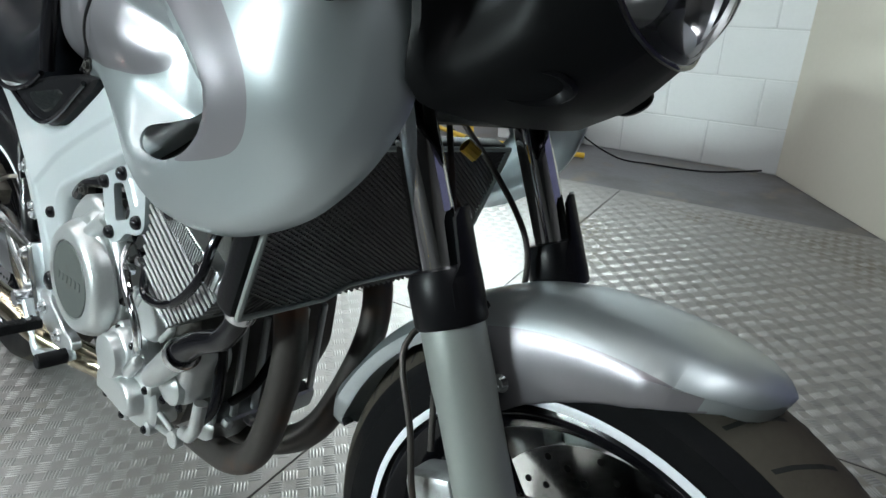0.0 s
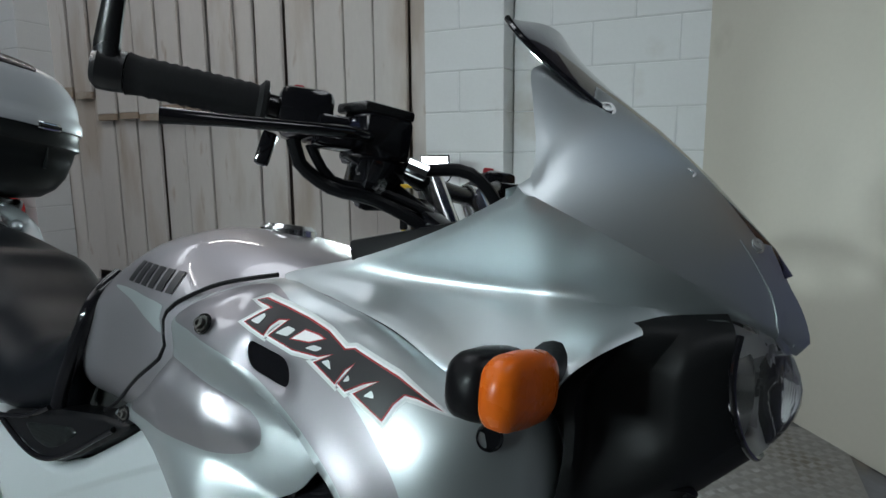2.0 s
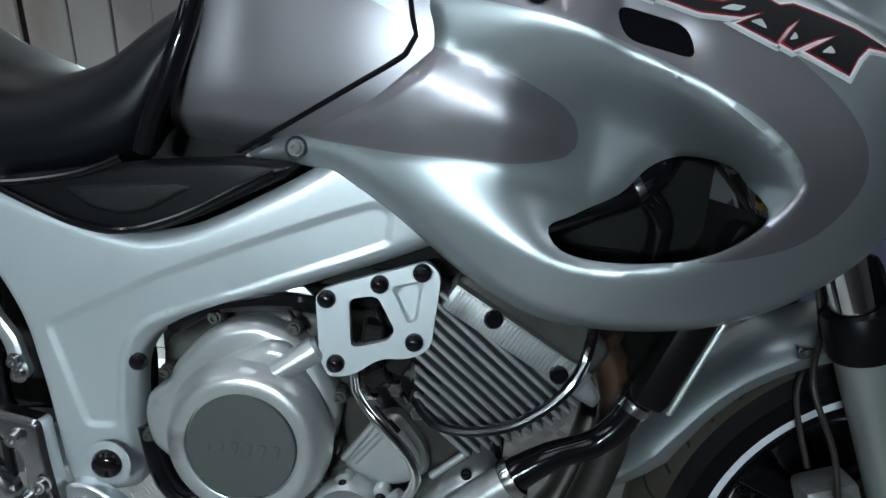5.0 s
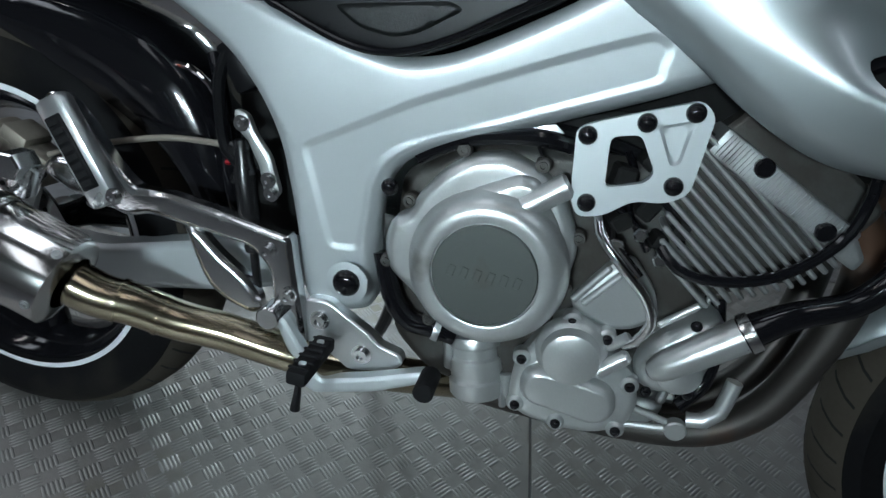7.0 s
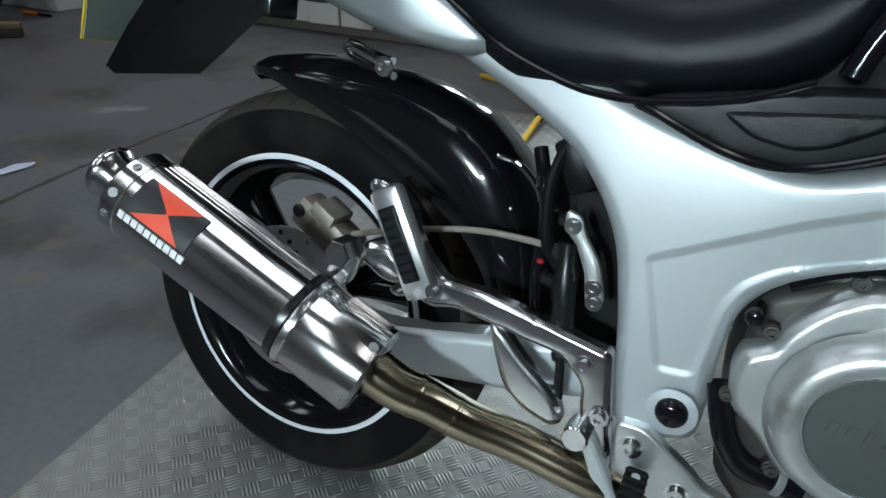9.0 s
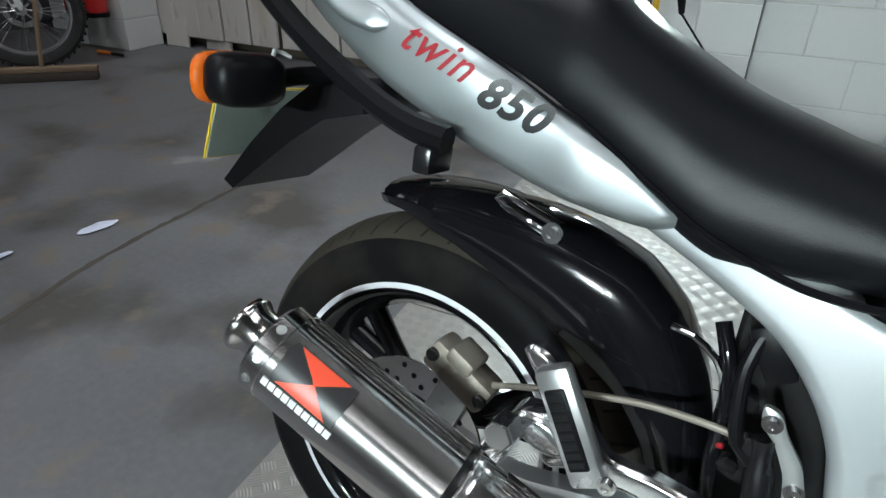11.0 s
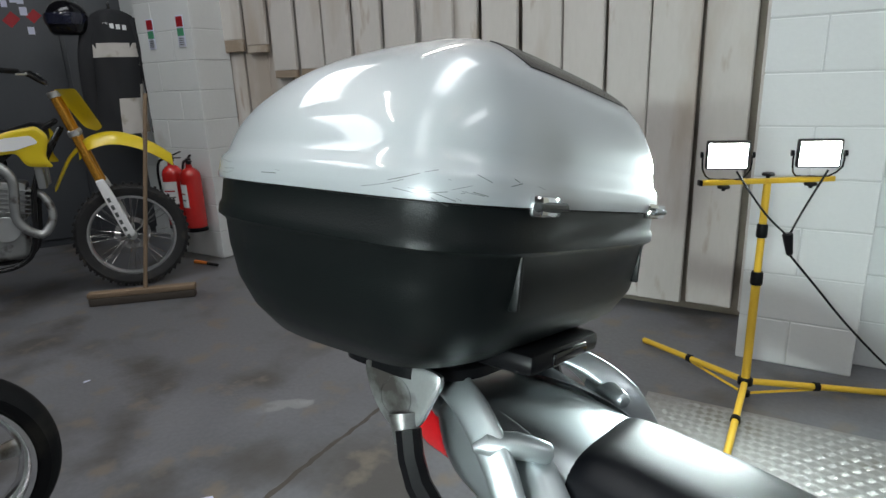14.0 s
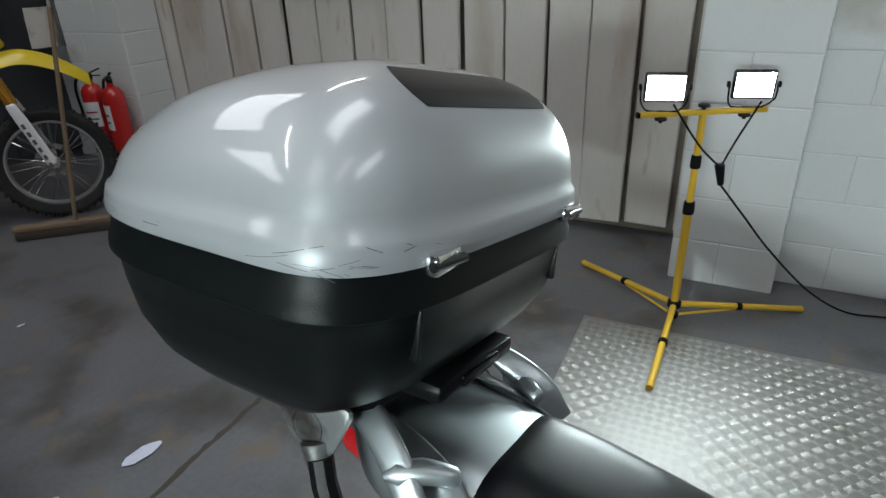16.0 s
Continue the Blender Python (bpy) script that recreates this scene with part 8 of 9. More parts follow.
# the pair behind, on a like stand
stand2 = thing("work_light", "second yellow work light with two lit flood heads", "work light")
rodpart("pole", (0.61, -2.78, 0.02), (0.61, -2.78, 1.52), 0.016, YELLOW, stand2)
rodpart("crossbar", (0.84, -2.68, 1.52), (0.38, -2.88, 1.52), 0.012, YELLOW, stand2)
for tx, ty in ((1.1, -2.5), (0.2, -2.5), (0.6, -3.3)):
    rodpart("leg", (0.61, -2.78, 0.12), (tx, ty, 0.012), 0.012, YELLOW, stand2)
for eye, aim in FLOODS_BACK:
    m = look(eye, aim)
    head = part("flood_head", box(bmesh.new(), (0.150, 0.108, 0.028), m @ Matrix.Translation((0, 0, 0.018)), 0.008), BLACK_METAL, stand2)
    part("lit_glass", box(bmesh.new(), (0.132, 0.090, 0.004), m @ Matrix.Translation((0, 0, 0.0035)), 0.001), LIT, head)
    rodpart("yoke", eye, (eye[0], eye[1], 1.52), 0.006, BLACK_METAL, head)

# ---- the yellow trail bike ----
TRAIL = pose(-4.15, 1.60, 0, 0, 0, 62) @ Matrix.Scale(0.945, 4)
BIKE_YELLOW = mat("yellow_plastic", (0.66, 0.50, 0.015), 0.32, 0, 0.08, 6, 120, coat=0.2, stain=(0.35, 0.28, 0.03), stain_at=0.68, stain_scale=9)
GOLD = mat("gold_anodised", (0.75, 0.36, 0.05), 0.24, 0.8, 0.06, 6, 100)
WHITE_GUARD = mat("white_fork_guard", (0.78, 0.79, 0.80), 0.4, 0, 0.05, 8, 100)
OFFROAD = mat("knobbly_tyre", (0.016, 0.016, 0.017), 0.75, 0, 0.3, 12, 120, bump=0.2, stain=(0.05, 0.043, 0.035), stain_at=0.62, stain_scale=10)
trail = thing("trail_bike", "yellow off-road motorcycle with gold forks parked by the pier", "motorcycle", TRAIL)


def spoked(name, centre, R, width, parent, label, rim_mat):
    m = Matrix.Translation(centre) @ pose(0, 0, 0, 90, 0, 0)
    w = part(name, lathe(bmesh.new(), [(0, -0.055), (0.028, -0.055), (0.030, -0.04), (0.02, -0.03), (0.02, 0.03), (0.03, 0.04), (0.028, 0.055), (0, 0.055)], m, 24), ALLOY, parent, label)
    h = width / 2
    rr = R * 0.755
    tyre = [(rr, -h * 0.6), (rr + 0.02, -h * 0.9), (R - 0.035, -h), (R - 0.016, -h * 0.75), (R - 0.010, 0), (R - 0.016, h * 0.75), (R - 0.035, h), (rr + 0.02, h * 0.9), (rr, h * 0.6)]
    part("tyre", lathe(bmesh.new(), tyre, m, 64), OFFROAD, w, "black knobbly tyre")
    V, F = [], []
    for i in range(46):
        a0 = 2 * math.pi * i / 46
        for yk, r0 in ((-0.85, R - 0.026), (-0.35, R - 0.012), (0.35, R - 0.012), (0.85, R - 0.026)):
            a = a0 + (0.07 if abs(yk) < 0.5 else 0.0)
            o = len(V)
            for rad in (r0, r0 + 0.014):
                for da, dy in ((-0.022, -0.008), (0.022, -0.008), (0.022, 0.008), (-0.022, 0.008)):
                    V.append(m @ Vector((rad * math.cos(a + da), rad * math.sin(a + da), yk * h + dy)))
            F += [(o + 4, o + 5, o + 6, o + 7), (o, o + 1, o + 5, o + 4), (o + 1, o + 2, o + 6, o + 5), (o + 2, o + 3, o + 7, o + 6), (o + 3, o, o + 4, o + 7)]
    tagged(put("tread", mesh_of("tread", V, F, OFFROAD, None, 0), w), kind="stuff")
    part("rim", lathe(bmesh.new(), [(rr + 0.004, -h * 0.62), (rr - 0.012, -h * 0.62), (rr - 0.020, -h * 0.2), (rr - 0.020, h * 0.2), (rr - 0.012, h * 0.62), (rr + 0.004, h * 0.62)], m, 64), rim_mat, w, "polished alloy rim")
    for i in range(32):
        a = 2 * math.pi * i / 32
        s = 1 if i % 2 else -1
        b = a + (0.28 if (i // 2) % 2 else -0.28)
        part("spoke", rod(bmesh.new(), m @ Vector((0.027 * math.cos(a), 0.027 * math.sin(a), s * 0.035)), m @ Vector(((rr - 0.016) * math.cos(b), (rr - 0.016) * math.sin(b), 0)), 0.0022, None, 5), STEEL, w)
    return w


fw = spoked("front_wheel", (0.02, 0, 0.392), 0.392, 0.085, trail, "spoked front wheel with knobbly tyre", SATIN)
part("brake_disc", lathe(bmesh.new(), [(0.085, -0.002), (0.122, -0.002), (0.122, 0.002), (0.085, 0.002), (0.085, -0.002)], turned((0.02, 0.055, 0.392)), 40), STEEL, fw)
spoked("rear_wheel", (-1.36, 0, 0.365), 0.365, 0.105, trail, "spoked rear wheel with knobbly tyre", SATIN)
for s in (-1, 1):
    y = s * 0.095
    leg = part("fork_tube", rod(bmesh.new(), (-0.300, y, 1.440), (-0.115, y, 0.800), 0.027, None, 20), GOLD, trail, "gold anodised fork tube")
    part("fork_lower", rod(bmesh.new(), (-0.125, y, 0.83), (0.01, y, 0.395), 0.021, None, 16), STEEL, leg)
    v, f, i = panel(outline=rounded([(-0.150, 0.83), (-0.095, 0.84), (-0.055, 0.74), (0.040, 0.435), (0.030, 0.400), (-0.020, 0.405), (-0.115, 0.70)], 0.02, 4), height=lambda P: np.full(len(P), 0.128), thick=0.02, step=0.03, curl=0.008, curl_width=0.015, side=s)
    g = put("fork_guard", mesh_of("fork_guard", v, f, WHITE_GUARD, i, 40), trail, "white fork guard with dark marks")
    for k in range(6):
        q = Vector((-0.085 + k * 0.017, s * 0.1295, 0.685 - k * 0.055))
        part("dark_mark", box(bmesh.new(), (0.020, 0.0015, 0.034), Matrix.Translation(q) @ pose(0, 0, 0, 0, -17, 0)), SHADE_INK, g)
    for z, x in ((1.16, -0.22), (1.42, -0.294)):
        part("fork_clamp", lathe(bmesh.new(), [(0.027, -0.02), (0.036, -0.018), (0.036, 0.018), (0.027, 0.02)], aim_z((x, y, z), (0.28, 0, -0.96)), 20), ALLOY, leg)
part("yoke", box(bmesh.new(), (0.07, 0.24, 0.035), Matrix.Translation((-0.22, 0, 1.16)) @ pose(0, 0, 0, 0, 16, 0), 0.01), ALLOY, trail)


def blade(name, pts, half, material, label, parent=None, thick=0.004, drop=0.02):
    """A crowned strip along a line in (x, z)."""
    q = smooth_path(pts, 0.03)
    hw = np.interp(np.linspace(0, 1, len(q)), np.linspace(0, 1, len(half)), half)
    rings = [[(p[0], t * w, p[1] - drop * t * t) for t in np.linspace(-1, 1, 9)] for p, w in zip(q, hw)]
    bm = loft(bmesh.new(), rings, cap=False, closed=False)
    bmesh.ops.solidify(bm, geom=bm.faces[:], thickness=thick)
    return part(name, bm, material, parent or trail, label)


blade("front_mudguard", [(0.370, 0.965), (0.250, 1.060), (0.110, 1.130), (-0.020, 1.155), (-0.150, 1.125), (-0.220, 1.060)], [0.03, 0.075, 0.09, 0.095, 0.09, 0.06], BIKE_YELLOW, "yellow plastic front mudguard", None, 0.006, 0.085)
blade("mudguard_tail", [(-0.200, 1.085), (-0.280, 1.010), (-0.350, 0.900), (-0.405, 0.800)], [0.07, 0.07, 0.06, 0.05], BIKE_YELLOW, "yellow mudguard tail", None, 0.006, 0.03)
v, f, i = panel(outline=rounded([(-0.12, 1.455), (0.12, 1.455), (0.10, 1.19), (0.0, 1.16), (-0.10, 1.19)], 0.03, 4), height=lambda P: np.full(len(P), 0.0), thick=0.004, step=0.04, curl=0.02, curl_width=0.05)
v = np.c_[-0.225 + (1.455 - v[:, 2]) * 0.50 + v[:, 1] * -0.4 + v[:, 0] * -0.62, v[:, 0] * 0.78, v[:, 2]]
put("number_board", mesh_of("number_board", v, f, BIKE_YELLOW, i, 40), trail, "plain yellow number board")
for s in (-1, 1):
    v, f, i = panel(outline=rounded([(-0.42, 1.23), (-0.36, 1.16), (-0.40, 1.02), (-0.36, 0.95), (-0.52, 0.97), (-0.56, 1.06), (-0.72, 1.05), (-0.80, 1.10), (-0.60, 1.20)], 0.03, 4), height=lambda P: 0.16 + 0.10 * (P[:, 0] + 0.6), thick=0.005, step=0.03, curl=0.01, curl_width=0.03, side=s)
    put("shroud", mesh_of("shroud", v, f, BIKE_YELLOW, i, 40), trail, "yellow radiator shroud")
    v, f, i = panel(outline=rounded([(-0.46, 1.17), (-0.42, 1.12), (-0.56, 1.08), (-0.78, 1.07), (-0.62, 1.16)], 0.02, 4), height=lambda P: 0.163 + 0.10 * (P[:, 0] + 0.6), thick=0.003, step=0.03, side=s)
    put("white_panel", mesh_of("white_panel", v, f, WHITE_GUARD, i, 40), trail, "white graphic panel")
    part("frame_rail", tube(bmesh.new(), [(-0.30, s * 0.05, 1.20), (-0.50, s * 0.10, 0.85), (-0.62, s * 0.11, 0.35), (-0.95, s * 0.11, 0.32), (-1.02, s * 0.12, 0.70), (-0.70, s * 0.10, 1.00), (-0.32, s * 0.05, 1.25)], 0.018, 10, 0.04), BLACK_METAL, trail, "black frame rail")
    part("radiator", box(bmesh.new(), (0.05, 0.09, 0.22), Matrix.Translation((-0.46, s * 0.09, 0.92)), 0.008), DULL_ALLOY, trail)
    part("swingarm", box(bmesh.new(), (0.50, 0.03, 0.07), Matrix.Translation((-1.14, s * 0.10, 0.40)), 0.01), ALLOY, trail)
    part("grip", rod(bmesh.new(), (-0.44, s * 0.26, 1.57), (-0.50, s * 0.40, 1.575), 0.017, None, 14), GRIP, trail, "black grip")
    part("lever", tube(bmesh.new(), [(-0.40, s * 0.24, 1.56), (-0.39, s * 0.32, 1.55), (-0.43, s * 0.40, 1.55)], 0.006, 8, 0.02), ALLOY, trail)
part("handlebar", tube(bmesh.new(), [(-0.50, -0.40, 1.575), (-0.42, -0.20, 1.56), (-0.34, -0.08, 1.50), (-0.34, 0.08, 1.50), (-0.42, 0.20, 1.56), (-0.50, 0.40, 1.575)], 0.013, 12, 0.02), BLACK_METAL, trail, "black handlebar")
part("engine", box(bmesh.new(), (0.34, 0.20, 0.26), Matrix.Translation((-0.78, 0, 0.46)), 0.05, 3), DULL_ALLOY, trail, "grey engine case")
disc("clutch_cover", (-0.72, -0.105, 0.56), 0.085, 0.03, ALLOY, trail, "round alloy clutch cover")
part("cylinder", box(bmesh.new(), (0.16, 0.16, 0.26), Matrix.Translation((-0.66, 0, 0.74)) @ pose(0, 0, 0, 0, 10, 0), 0.02), DULL_ALLOY, trail)
for k in range(6):
    part("fin", box(bmesh.new(), (0.19, 0.19, 0.006), Matrix.Translation((-0.65 + 0.006 * k, 0, 0.66 + k * 0.03)) @ pose(0, 0, 0, 0, 10, 0), 0.001, 1), DULL_ALLOY, trail)
part("exhaust_pipe", tube(bmesh.new(), [(-0.58, -0.02, 0.80), (-0.48, -0.07, 0.76), (-0.44, -0.10, 0.62), (-0.52, -0.13, 0.50), (-0.64, -0.15, 0.62), (-0.62, -0.15, 0.90), (-0.75, -0.14, 1.00), (-1.05, -0.14, 0.92)], [0.024, 0.026, 0.03, 0.03, 0.03, 0.034, 0.04, 0.045], 14, 0.03), DULL_ALLOY, trail, "dull exhaust pipe")
part("fuel_tank", loft(bmesh.new(), [super_ring(x, z, w, h, 2.6, 24) for x, z, w, h in ((-0.38, 1.18, 0.07, 0.05), (-0.46, 1.17, 0.11, 0.08), (-0.58, 1.14, 0.12, 0.08), (-0.70, 1.11, 0.09, 0.05))]), BLACK_PLASTIC, trail, "black fuel tank")
part("seat", loft(bmesh.new(), [super_ring(x, z, w, h, 3, 24) for x, z, w, h in ((-0.56, 1.175, 0.06, 0.03), (-0.70, 1.165, 0.075, 0.045), (-0.95, 1.14, 0.085, 0.055), (-1.25, 1.17, 0.08, 0.05), (-1.40, 1.19, 0.06, 0.03))]), SEAT_VINYL, trail, "long black seat")
blade("rear_mudguard", [(-1.30, 1.12), (-1.50, 1.13), (-1.70, 1.17), (-1.85, 1.20)], [0.10, 0.11, 0.10, 0.05], BIKE_YELLOW, "yellow rear mudguard", None, 0.006, 0.04)

# broom leaning there
broom = thing("broom", "wide wooden broom with a long handle leaning on the yellow bike", "broom")
BRISTLE = mat("dark_bristle", (0.05, 0.04, 0.032), 0.9, 0, 0.3, 20, 200, bump=0.5)
a, b = Vector((-4.005, 1.195, 0.0)), Vector((-3.560, 1.690, 0.0))
mid, dd = (a + b) / 2, (b - a)
m = Matrix.Translation((mid.x, mid.y, 0)) @ pose(0, 0, 0, 0, 0, math.degrees(math.atan2(dd.y, dd.x)))
part("head", box(bmesh.new(), (dd.length, 0.065, 0.035), m @ Matrix.Translation((0, 0, 0.072)), 0.006), WOOD, broom, "worn wooden broom head")
part("bristles", box(bmesh.new(), (dd.length * 0.985, 0.070, 0.054), m @ Matrix.Translation((0, 0, 0.0275)), 0.008), BRISTLE, broom, "dark dusty bristles")
part("handle", rod(bmesh.new(), (-3.765, 1.452, 0.075), (-3.74, 1.66, 1.33), 0.013, None, 14), WOOD, broom, "plain wooden handle")

# fire extinguishers on the pier
EXT_RED = mat("extinguisher_red", (0.50, 0.018, 0.016), 0.25, 0, 0.06, 6, 100, coat=0.5)


def extinguisher(p, yaw):
    t = thing("fire_extinguisher", "red fire extinguisher with black valve hung on the block pier", "extinguisher", Matrix.Translation(p) @ pose(0, 0, 0, 0, 0, yaw), "extinguishers on the pier")
    part("cylinder", lathe(bmesh.new(), [(0, 0), (0.070, 0.004), (0.078, 0.012), (0.078, 0.43), (0.072, 0.46), (0.050, 0.49), (0.024, 0.505), (0.022, 0.53), (0, 0.53)], None, 36), EXT_RED, t, "glossy red cylinder")
    part("base_ring", lathe(bmesh.new(), [(0.070, 0.0), (0.080, 0.002), (0.080, 0.035), (0.077, 0.036)], None, 36), BLACK_PLASTIC, t)
    v = lathe(bmesh.new(), [(0.0792, 0.20), (0.0792, 0.38)], None, 16, 100, -140)
    lab = part("label", v, WHITE_INK, t, "pale printed label")
    for k in range(2):
        part("print_bar", lathe(bmesh.new(), [(0.0797, 0.250 + k * 0.050), (0.0797, 0.262 + k * 0.050)], None, 12, 70, -125), RED if k == 1 else SHADE_INK, lab)
    part("valve", box(bmesh.new(), (0.05, 0.035, 0.045), Matrix.Translation((0, 0, 0.552)), 0.006), BLACK_METAL, t)
    part("trigger", box(bmesh.new(), (0.11, 0.020, 0.010), Matrix.Translation((0.05, 0, 0.590)) @ pose(0, 0, 0, 0, -20, 0), 0.003), BLACK_PLASTIC, t)
    part("trigger", box(bmesh.new(), (0.09, 0.020, 0.008), Matrix.Translation((0.05, 0, 0.560)), 0.003), BLACK_PLASTIC, t)
    part("hose", tube(bmesh.new(), [(-0.02, 0, 0.555), (-0.08, -0.02, 0.54), (-0.105, -0.03, 0.45), (-0.098, -0.03, 0.28), (-0.092, -0.03, 0.16)], 0.010, 10, 0.02), BLACK_PLASTIC, t, "black discharge hose")
    return t


extinguisher((-4.28, 2.20, 0.25), -20)
extinguisher((-4.50, 2.18, 0.26), 25)

# cards on the pier, tool on the floor
GREEN = mat("green_print", (0.06, 0.30, 0.16), 0.5, 0, 0.05, 8, 100)
for x in (-4.645, -4.285):
    cy = 2.297 + (x + 4.40) * 0.0875
    card = thing("sign", "small red and green safety card on the block pier", "sign", pose(x, cy - 0.004, 1.755, 0, 0, 5.0), "safety cards")
    part("board", box(bmesh.new(), (0.082, 0.004, 0.225), None, 0.001), PAPER, card, "white card")
    part("red_field", box(bmesh.new(), (0.072, 0.002, 0.070), Matrix.Translation((0, -0.003, 0.068))), RED, card)
    part("green_field", box(bmesh.new(), (0.072, 0.002, 0.055), Matrix.Translation((0, -0.003, -0.005))), GREEN, card)
    for k in range(4):
        part("print_bar", box(bmesh.new(), (0.055, 0.002, 0.006), Matrix.Translation((0, -0.003, -0.050 - k * 0.014))), SHADE_INK, card)
tool = thing("chisel", "orange-handled tool lying on the floor by the pier", "tool")
part("handle", rod(bmesh.new(), (-4.26, 2.118, 0.016), (-4.13, 2.142, 0.016), 0.015, 0.012, 12), mat("orange_plastic", (0.70, 0.20, 0.03), 0.4, 0, 0.06, 8, 90), tool, "orange handle")
part("shaft", rod(bmesh.new(), (-4.13, 2.142, 0.014), (-4.02, 2.162, 0.012), 0.010, None, 10), DARK, tool)

# jacket and helmet hanging over the trail bike
HANG = pose(-4.935, 2.2125, 0, 0, 0, 64.6) @ Matrix.Scale(0.95, 4)
CLOTH = mat("black_textile", (0.014, 0.015, 0.018), 0.85, 0, 0.25, 8, 300, bump=0.3)
PALE_CLOTH = mat("pale_textile", (0.52, 0.50, 0.47), 0.85, 0, 0.12, 8, 300, bump=0.3, stain=(0.34, 0.30, 0.24), stain_at=0.6, stain_scale=8)
jacket = thing("jacket", "black and white riding jacket hanging on a peg", "jacket", HANG)
rings = []
for z, x0, w, dp in ((2.06, -0.08, 0.06, 0.05), (2.02, -0.08, 0.14, 0.08), (1.94, -0.08, 0.185, 0.10), (1.75, -0.09, 0.195, 0.115), (1.50, -0.11, 0.19, 0.12), (1.25, -0.13, 0.195, 0.12), (1.06, -0.14, 0.21, 0.115)):
    rings.append([(x0 + w * math.cos(t) * (1 + 0.05 * math.sin(9 * t + z * 7)), dp * math.sin(t) * (1 + 0.10 * math.sin(7 * t + z * 11)), z) for t in np.arange(40) * 2 * math.pi / 40])
body = part("body", loft(bmesh.new(), [[tuple(v) for v in ring] for ring in np.array([smooth_path([np.array(r_)[k] for r_ in rings], 0.035)[np.linspace(0, len(smooth_path([np.array(r_)[k] for r_ in rings], 0.035)) - 1, 34).astype(int)] for k in range(40)]).transpose(1, 0, 2)]), [CLOTH, PALE_CLOTH], jacket, "black textile body with pale panels", 60)
for p in body.data.polygons:
    c = p.center
    if (1.70 < c.z < 1.79 and c.x < 0.06) or (c.x > -0.02 + 0.10 * math.sin((c.z - 1.2) * 4) and 1.04 < c.z < 1.74) or (c.z < 1.36 and c.x > -0.13):
        p.material_index = 1
part("sleeve", tube(bmesh.new(), [(0.06, 0.0, 1.98), (0.13, -0.02, 1.75), (0.15, -0.03, 1.50), (0.15, -0.02, 1.20), (0.14, 0, 1.05)], [0.06, 0.075, 0.07, 0.06, 0.05], 16, 0.04), CLOTH, jacket, "black sleeve")
part("sleeve", tube(bmesh.new(), [(-0.22, 0.0, 1.98), (-0.29, -0.02, 1.75), (-0.32, -0.02, 1.45), (-0.32, 0, 1.15)], [0.06, 0.07, 0.065, 0.05], 16, 0.04), CLOTH, jacket, "black sleeve")
for k in range(4):
    part("mark_bar", box(bmesh.new(), (0.030, 0.004, 0.038), Matrix.Translation((-0.13 + k * 0.045, -0.100, 1.93 - 0.006 * k))), WHITE_INK, jacket)
part("hook", tube(bmesh.new(), [(-0.08, 0.0, 2.05), (-0.08, 0.06, 2.12), (-0.08, 0.6, 2.12)], 0.008, 8, 0.03), BLACK_METAL, jacket)
helmet = thing("helmet", "glossy black crash helmet hanging on a peg", "helmet", HANG @ Matrix.Translation((-0.40, -0.02, 1.98)))
rings = [[(0.135 * k * math.cos(t) * 1.12 + 0.01, 0.125 * k * math.sin(t), z) for t in np.arange(32) * 2 * math.pi / 32] for z, k in ((-0.12, 0.74), (-0.09, 0.90), (-0.04, 0.99), (0.01, 1.0), (0.06, 0.93), (0.10, 0.76), (0.13, 0.48), (0.142, 0.18))]
part("shell", loft(bmesh.new(), rings), GLOSS_BLACK, helmet, "glossy black shell", 60)
part("visor", lathe(bmesh.new(), [(0.140, -0.045), (0.150, -0.005), (0.143, 0.04)], Matrix.Diagonal((1.05, 0.98, 1, 1)), 24, 150, -165), SMOKE, helmet, "dark visor")
part("peg", tube(bmesh.new(), [(0, 0.1, 0.1), (0, 0.3, 0.14), (0, 0.6, 0.14)], 0.008, 8, 0.05), BLACK_METAL, helmet)

# boards leaning in the dark bay between pier and boarding
for k, (x, y, w, h, yaw) in enumerate(((-4.04, 2.72, 0.24, 1.9, 4), (-3.74, 2.80, 0.10, 1.6, 8), (-3.60, 2.80, 0.16, 2.0, 2))):
    sheet = thing("loose_board", "dirty white board leaning in the gap beside the pier", "board", pose(x, y - 0.06, 0.001, -4, 0, yaw), "leaning boards")
    part("sheet", box(bmesh.new(), (w, 0.018, h), Matrix.Translation((0, 0, h / 2)), 0.002, 1), BOARD, sheet)

# wheel of the next machine
nw = thing("spare_wheel", "black tyre on a polished alloy wheel standing on the concrete", "wheel", pose(-2.00, -0.085, 0.312, 0, -3, 75))
mW = pose(0, 0, 0, 90, 0, 0)
part("tyre", lathe(bmesh.new(), [(0.238, -0.045), (0.25, -0.058), (0.277, -0.062), (0.298, -0.045), (0.310, -0.018), (0.311, 0.0), (0.310, 0.018), (0.298, 0.045), (0.277, 0.062), (0.25, 0.058), (0.238, 0.045)], mW, 80), RUBBER, nw, "black road tyre")
part("rim", lathe(bmesh.new(), [(0.246, -0.050), (0.240, -0.060), (0.226, -0.058), (0.208, -0.040), (0.198, 0.0), (0.208, 0.040), (0.226, 0.058), (0.240, 0.060), (0.246, 0.050)], mW, 72), POLISHED, nw, "polished alloy rim")
part("wheel_hub", lathe(bmesh.new(), [(0, -0.06), (0.03, -0.06), (0.045, -0.04), (0.045, 0.04), (0.03, 0.06), (0, 0.06)], mW, 32), DULL_ALLOY, nw)
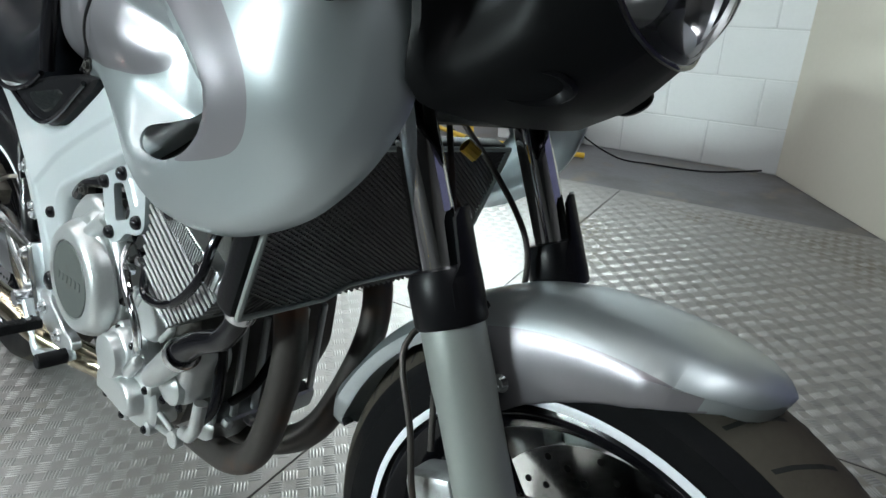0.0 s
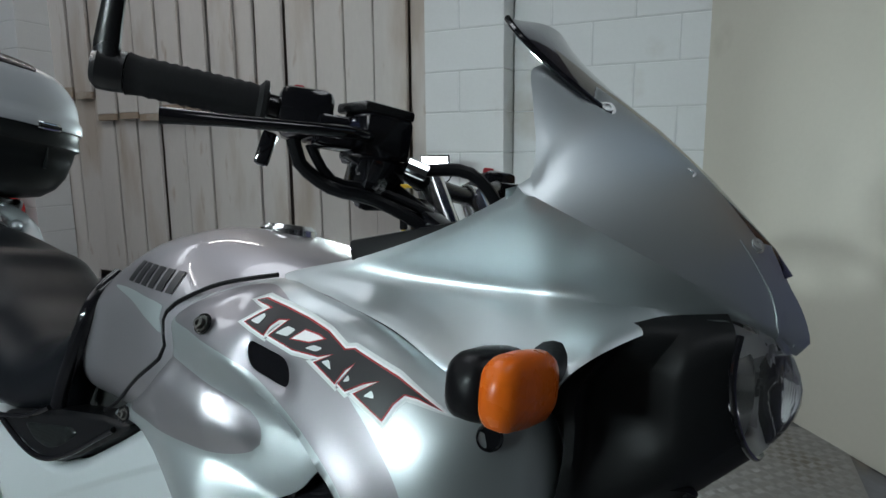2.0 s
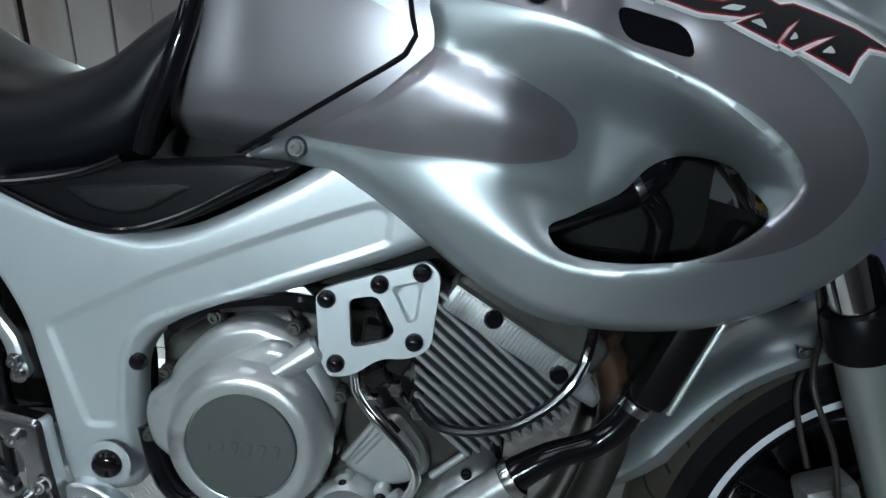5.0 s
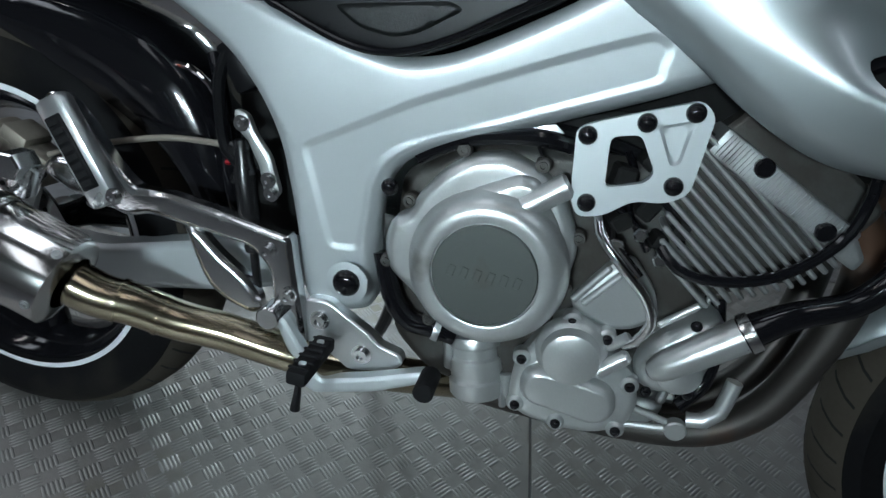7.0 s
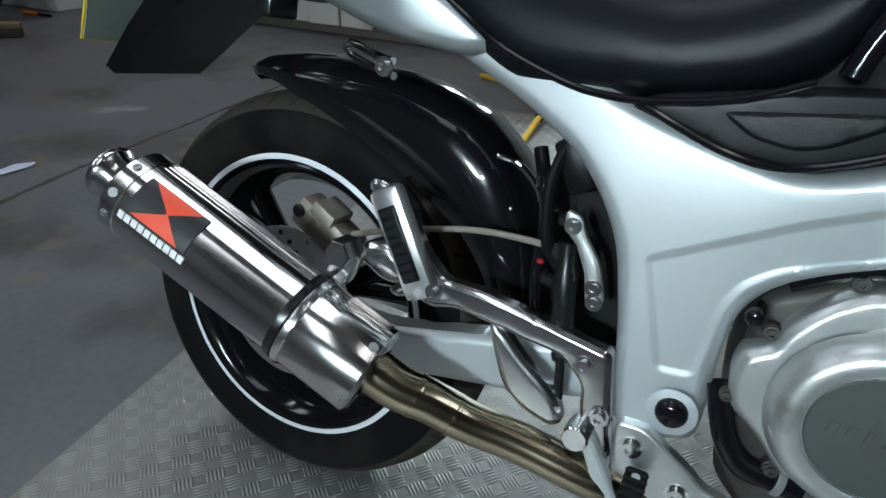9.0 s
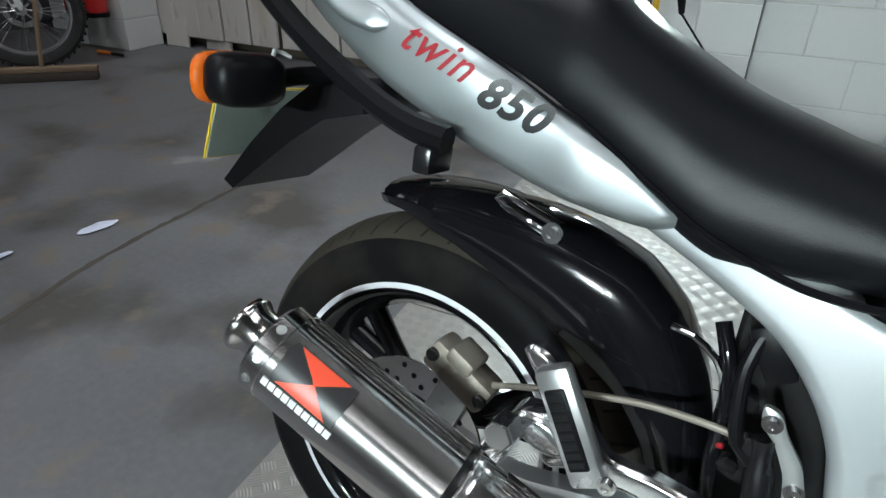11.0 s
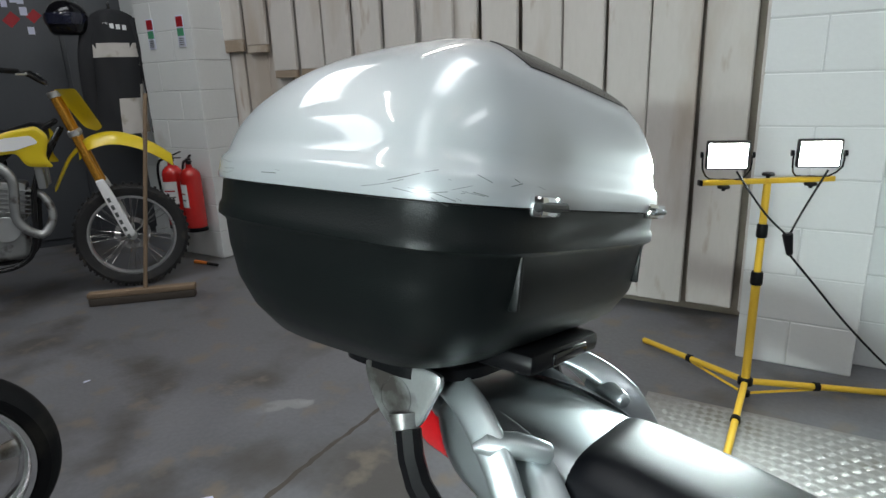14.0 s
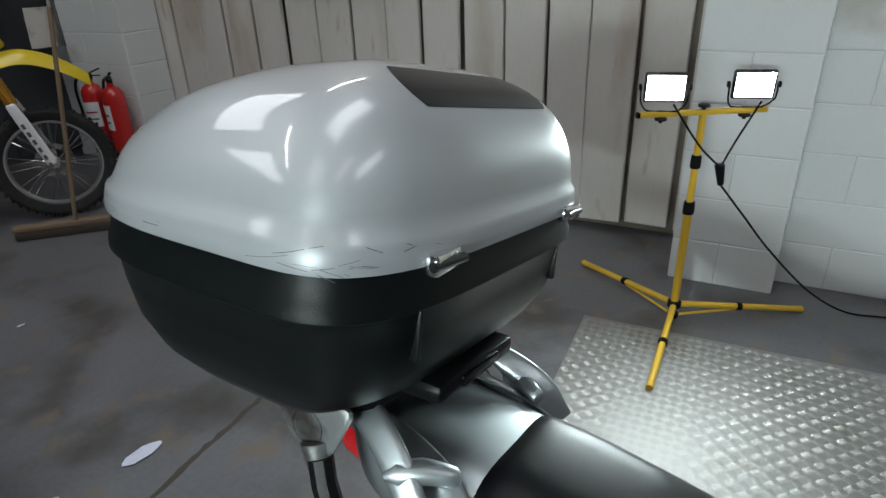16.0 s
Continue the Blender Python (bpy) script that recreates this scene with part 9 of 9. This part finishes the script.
for i in range(6):
    a = i * math.pi / 3
    part("spoke", tube(bmesh.new(), [mW @ Vector((r * math.cos(a), r * math.sin(a), 0)) for r in (0.03, 0.11, 0.205)], [0.018, 0.014, 0.018], 10, 0.05, 1.6), ALLOY, nw)
part("brake_disc", lathe(bmesh.new(), [(0.10, -0.0025), (0.148, -0.0025), (0.148, 0.0025), (0.10, 0.0025), (0.10, -0.0025)], Matrix.Translation((0, -0.066, 0)) @ mW, 48), STEEL, nw)
part("axle", rod(bmesh.new(), (0, -0.10, 0), (0, 0.10, 0), 0.012, None, 12), STEEL, nw)


# scraps and marks on the concrete
def scrap(x, y, size, seed, z=0.0015, tint=(0.62, 0.65, 0.80), label="torn scrap of pale paper on the concrete"):
    r = random.Random(seed)
    t = thing("paper_scrap", label, "paper", pose(x, y, z, 0, 0, r.uniform(0, 360)), "paper scraps")
    n = 14
    ring = [(size * (0.86 + 0.14 * r.random()) * math.cos(2 * math.pi * k / n), size * 0.42 * r.uniform(0.82, 1.05) * math.sin(2 * math.pi * k / n), 0.002 + r.uniform(0, 0.006)) for k in range(n)]
    V = [(0, 0, 0.009)] + ring + [(0, 0, 0.0075)] + [(p[0], p[1], p[2] - 0.0012) for p in ring]
    F = [(0, 1 + k, 1 + (k + 1) % n) for k in range(n)] + [(n + 1, n + 2 + (k + 1) % n, n + 2 + k) for k in range(n)]
    F += [(1 + k, n + 2 + k, n + 2 + (k + 1) % n, 1 + (k + 1) % n) for k in range(n)]
    put("sheet", mesh_of("sheet", V, F, mat("scrap_paper", tint, 0.7, 0, 0.05, 20, 90), None, 0), t)


scrap(-1.635, 0.455, 0.075, 3)
scrap(-1.70, 0.155, 0.05, 8)
scrap(-2.90, 0.68, 0.02, 4)
scrap(-1.045, 2.31, 0.055, 11, tint=(0.30, 0.19, 0.11), label="torn scrap of brown card on the concrete")
WHITE_STAIN = mat("chalky_stain", (0.20, 0.20, 0.205), 0.8, 0, 0.15, 30, 100, stain=(0.15, 0.148, 0.15), stain_at=0.60, stain_scale=14)
CRACK = mat("dirt_in_joint", (0.068, 0.058, 0.048), 0.9, 0, 0.4, 12, 120, bump=0.4)


def floor_mark(name, pts, wide, material, label, z=0.0012, ragged=0.5, seed=1):
    """A thin uneven streak on the floor."""
    r = random.Random(seed)
    q = smooth_path(pts, 0.03)
    n = len(q)
    V = []
    for k, p in enumerate(q):
        d = q[min(k + 1, n - 1)] - q[max(k - 1, 0)]
        d = d / (np.linalg.norm(d) + 1e-9)
        e = math.sin(math.pi * min(1, max(0, (k + 0.5) / n))) ** 0.4
        for s in (-1, 1):
            w = wide * e * r.uniform(1 - ragged, 1 + ragged) / 2
            V.append((p[0] - s * d[1] * w, p[1] + s * d[0] * w, z))
    F = [(2 * k, 2 * k + 1, 2 * k + 3, 2 * k + 2) for k in range(n - 1)]
    ob = put(name, mesh_of(name, V, F, material, None, 0), None)
    return tagged(ob, label, "floor mark", kind="structure")


floor_mark("floor_crack", [(-1.19, -0.55), (-1.342, 0.01), (-1.438, 0.36), (-1.490, 0.78), (-1.530, 1.25), (-1.62, 2.1)], 0.022, CRACK, "dirt-filled joint in the concrete", seed=2)
floor_mark("floor_stain", [(-1.97, 0.99), (-1.90, 1.08), (-1.82, 1.16)], 0.075, WHITE_STAIN, "chalky white smear on the concrete", seed=5)


# dark cabinets, a roller shutter and bags behind the trail bike
CAB = HANG @ Matrix.Translation((0, 0.72, 0))
cabinet = thing("cabinet", "dark grey steel cabinet with small stickers behind the trail bike", "cabinet", CAB)
part("body", box(bmesh.new(), (1.26, 0.50, 2.28), Matrix.Translation((-0.475, 0.27, 1.142)), 0.006), DARK_WALL, cabinet)
for x0, w in ((-0.80, 0.60), (-0.165, 0.60)):
    door = part("door", box(bmesh.new(), (w, 0.022, 2.16), Matrix.Translation((x0, 0.006, 1.15)), 0.006), DARK_WALL, cabinet, "dark grey steel door")
    part("handle", box(bmesh.new(), (0.022, 0.030, 0.14), Matrix.Translation((x0 + w * 0.42, -0.018, 1.15)), 0.006), BLACK_METAL, door)
for x, z, sz, mt in ((-0.83, 2.04, 0.085, RED), (-0.66, 2.07, 0.075, RED), (-0.86, 2.17, 0.045, PAPER), (-0.79, 2.21, 0.05, PAPER), (-0.74, 2.20, 0.05, PAPER), (-0.73, 2.11, 0.055, PAPER), (-0.70, 1.95, 0.05, PAPER)):
    part("sticker", box(bmesh.new(), (sz, 0.002, sz * 1.25), Matrix.Translation((x, -0.0065, z)) @ pose(0, 0, 0, 0, 45 if mt is RED else 0, 0)), mt, cabinet)
shutter = thing("shutter", "brown slatted roller shutter over a dark bench", "shutter", CAB)
part("frame", box(bmesh.new(), (1.30, 0.30, 0.10), Matrix.Translation((-1.82, 0.25, 2.33)), 0.005), DARK_WALL, shutter)
SLAT = mat("brown_slat", (0.20, 0.155, 0.11), 0.55, 0, 0.15, 4, 60)
for k in range(20):
    part("slat", box(bmesh.new(), (1.24, 0.03, 0.046), Matrix.Translation((-1.82, 0.16, 1.31 + k * 0.050)), 0.010, 2), SLAT, shutter)
part("bench", box(bmesh.new(), (1.30, 0.45, 1.22), Matrix.Translation((-1.82, 0.35, 0.612)), 0.01), DARK_WALL, shutter)
BAG = mat("white_plastic_bag", (0.66, 0.66, 0.68), 0.45, 0, 0.1, 9, 60, bump=0.6, fbump=14)
for k, (x, y, r) in enumerate(((-0.85, 0.25, 0.20), (-0.55, 0.22, 0.24), (-0.22, 0.26, 0.20), (0.02, 0.24, 0.15))):
    bag = thing("plastic_bag", "crumpled pale plastic bag on top of the cabinet", "bag", CAB @ Matrix.Translation((x, y, 2.283)), "bags on the cabinet")
    bm = bmesh.new()
    bmesh.ops.create_icosphere(bm, subdivisions=3, radius=r)
    for v in bm.verts:
        n_ = noise.noise(v.co * 9 + Vector((k * 3.1, 0, 0)))
        v.co = v.co * (1 + 0.28 * n_)
        v.co.z = max(0.0, v.co.z * 0.85 + r * 0.62)
    part("sheet", bm, BAG, bag, "", 40)
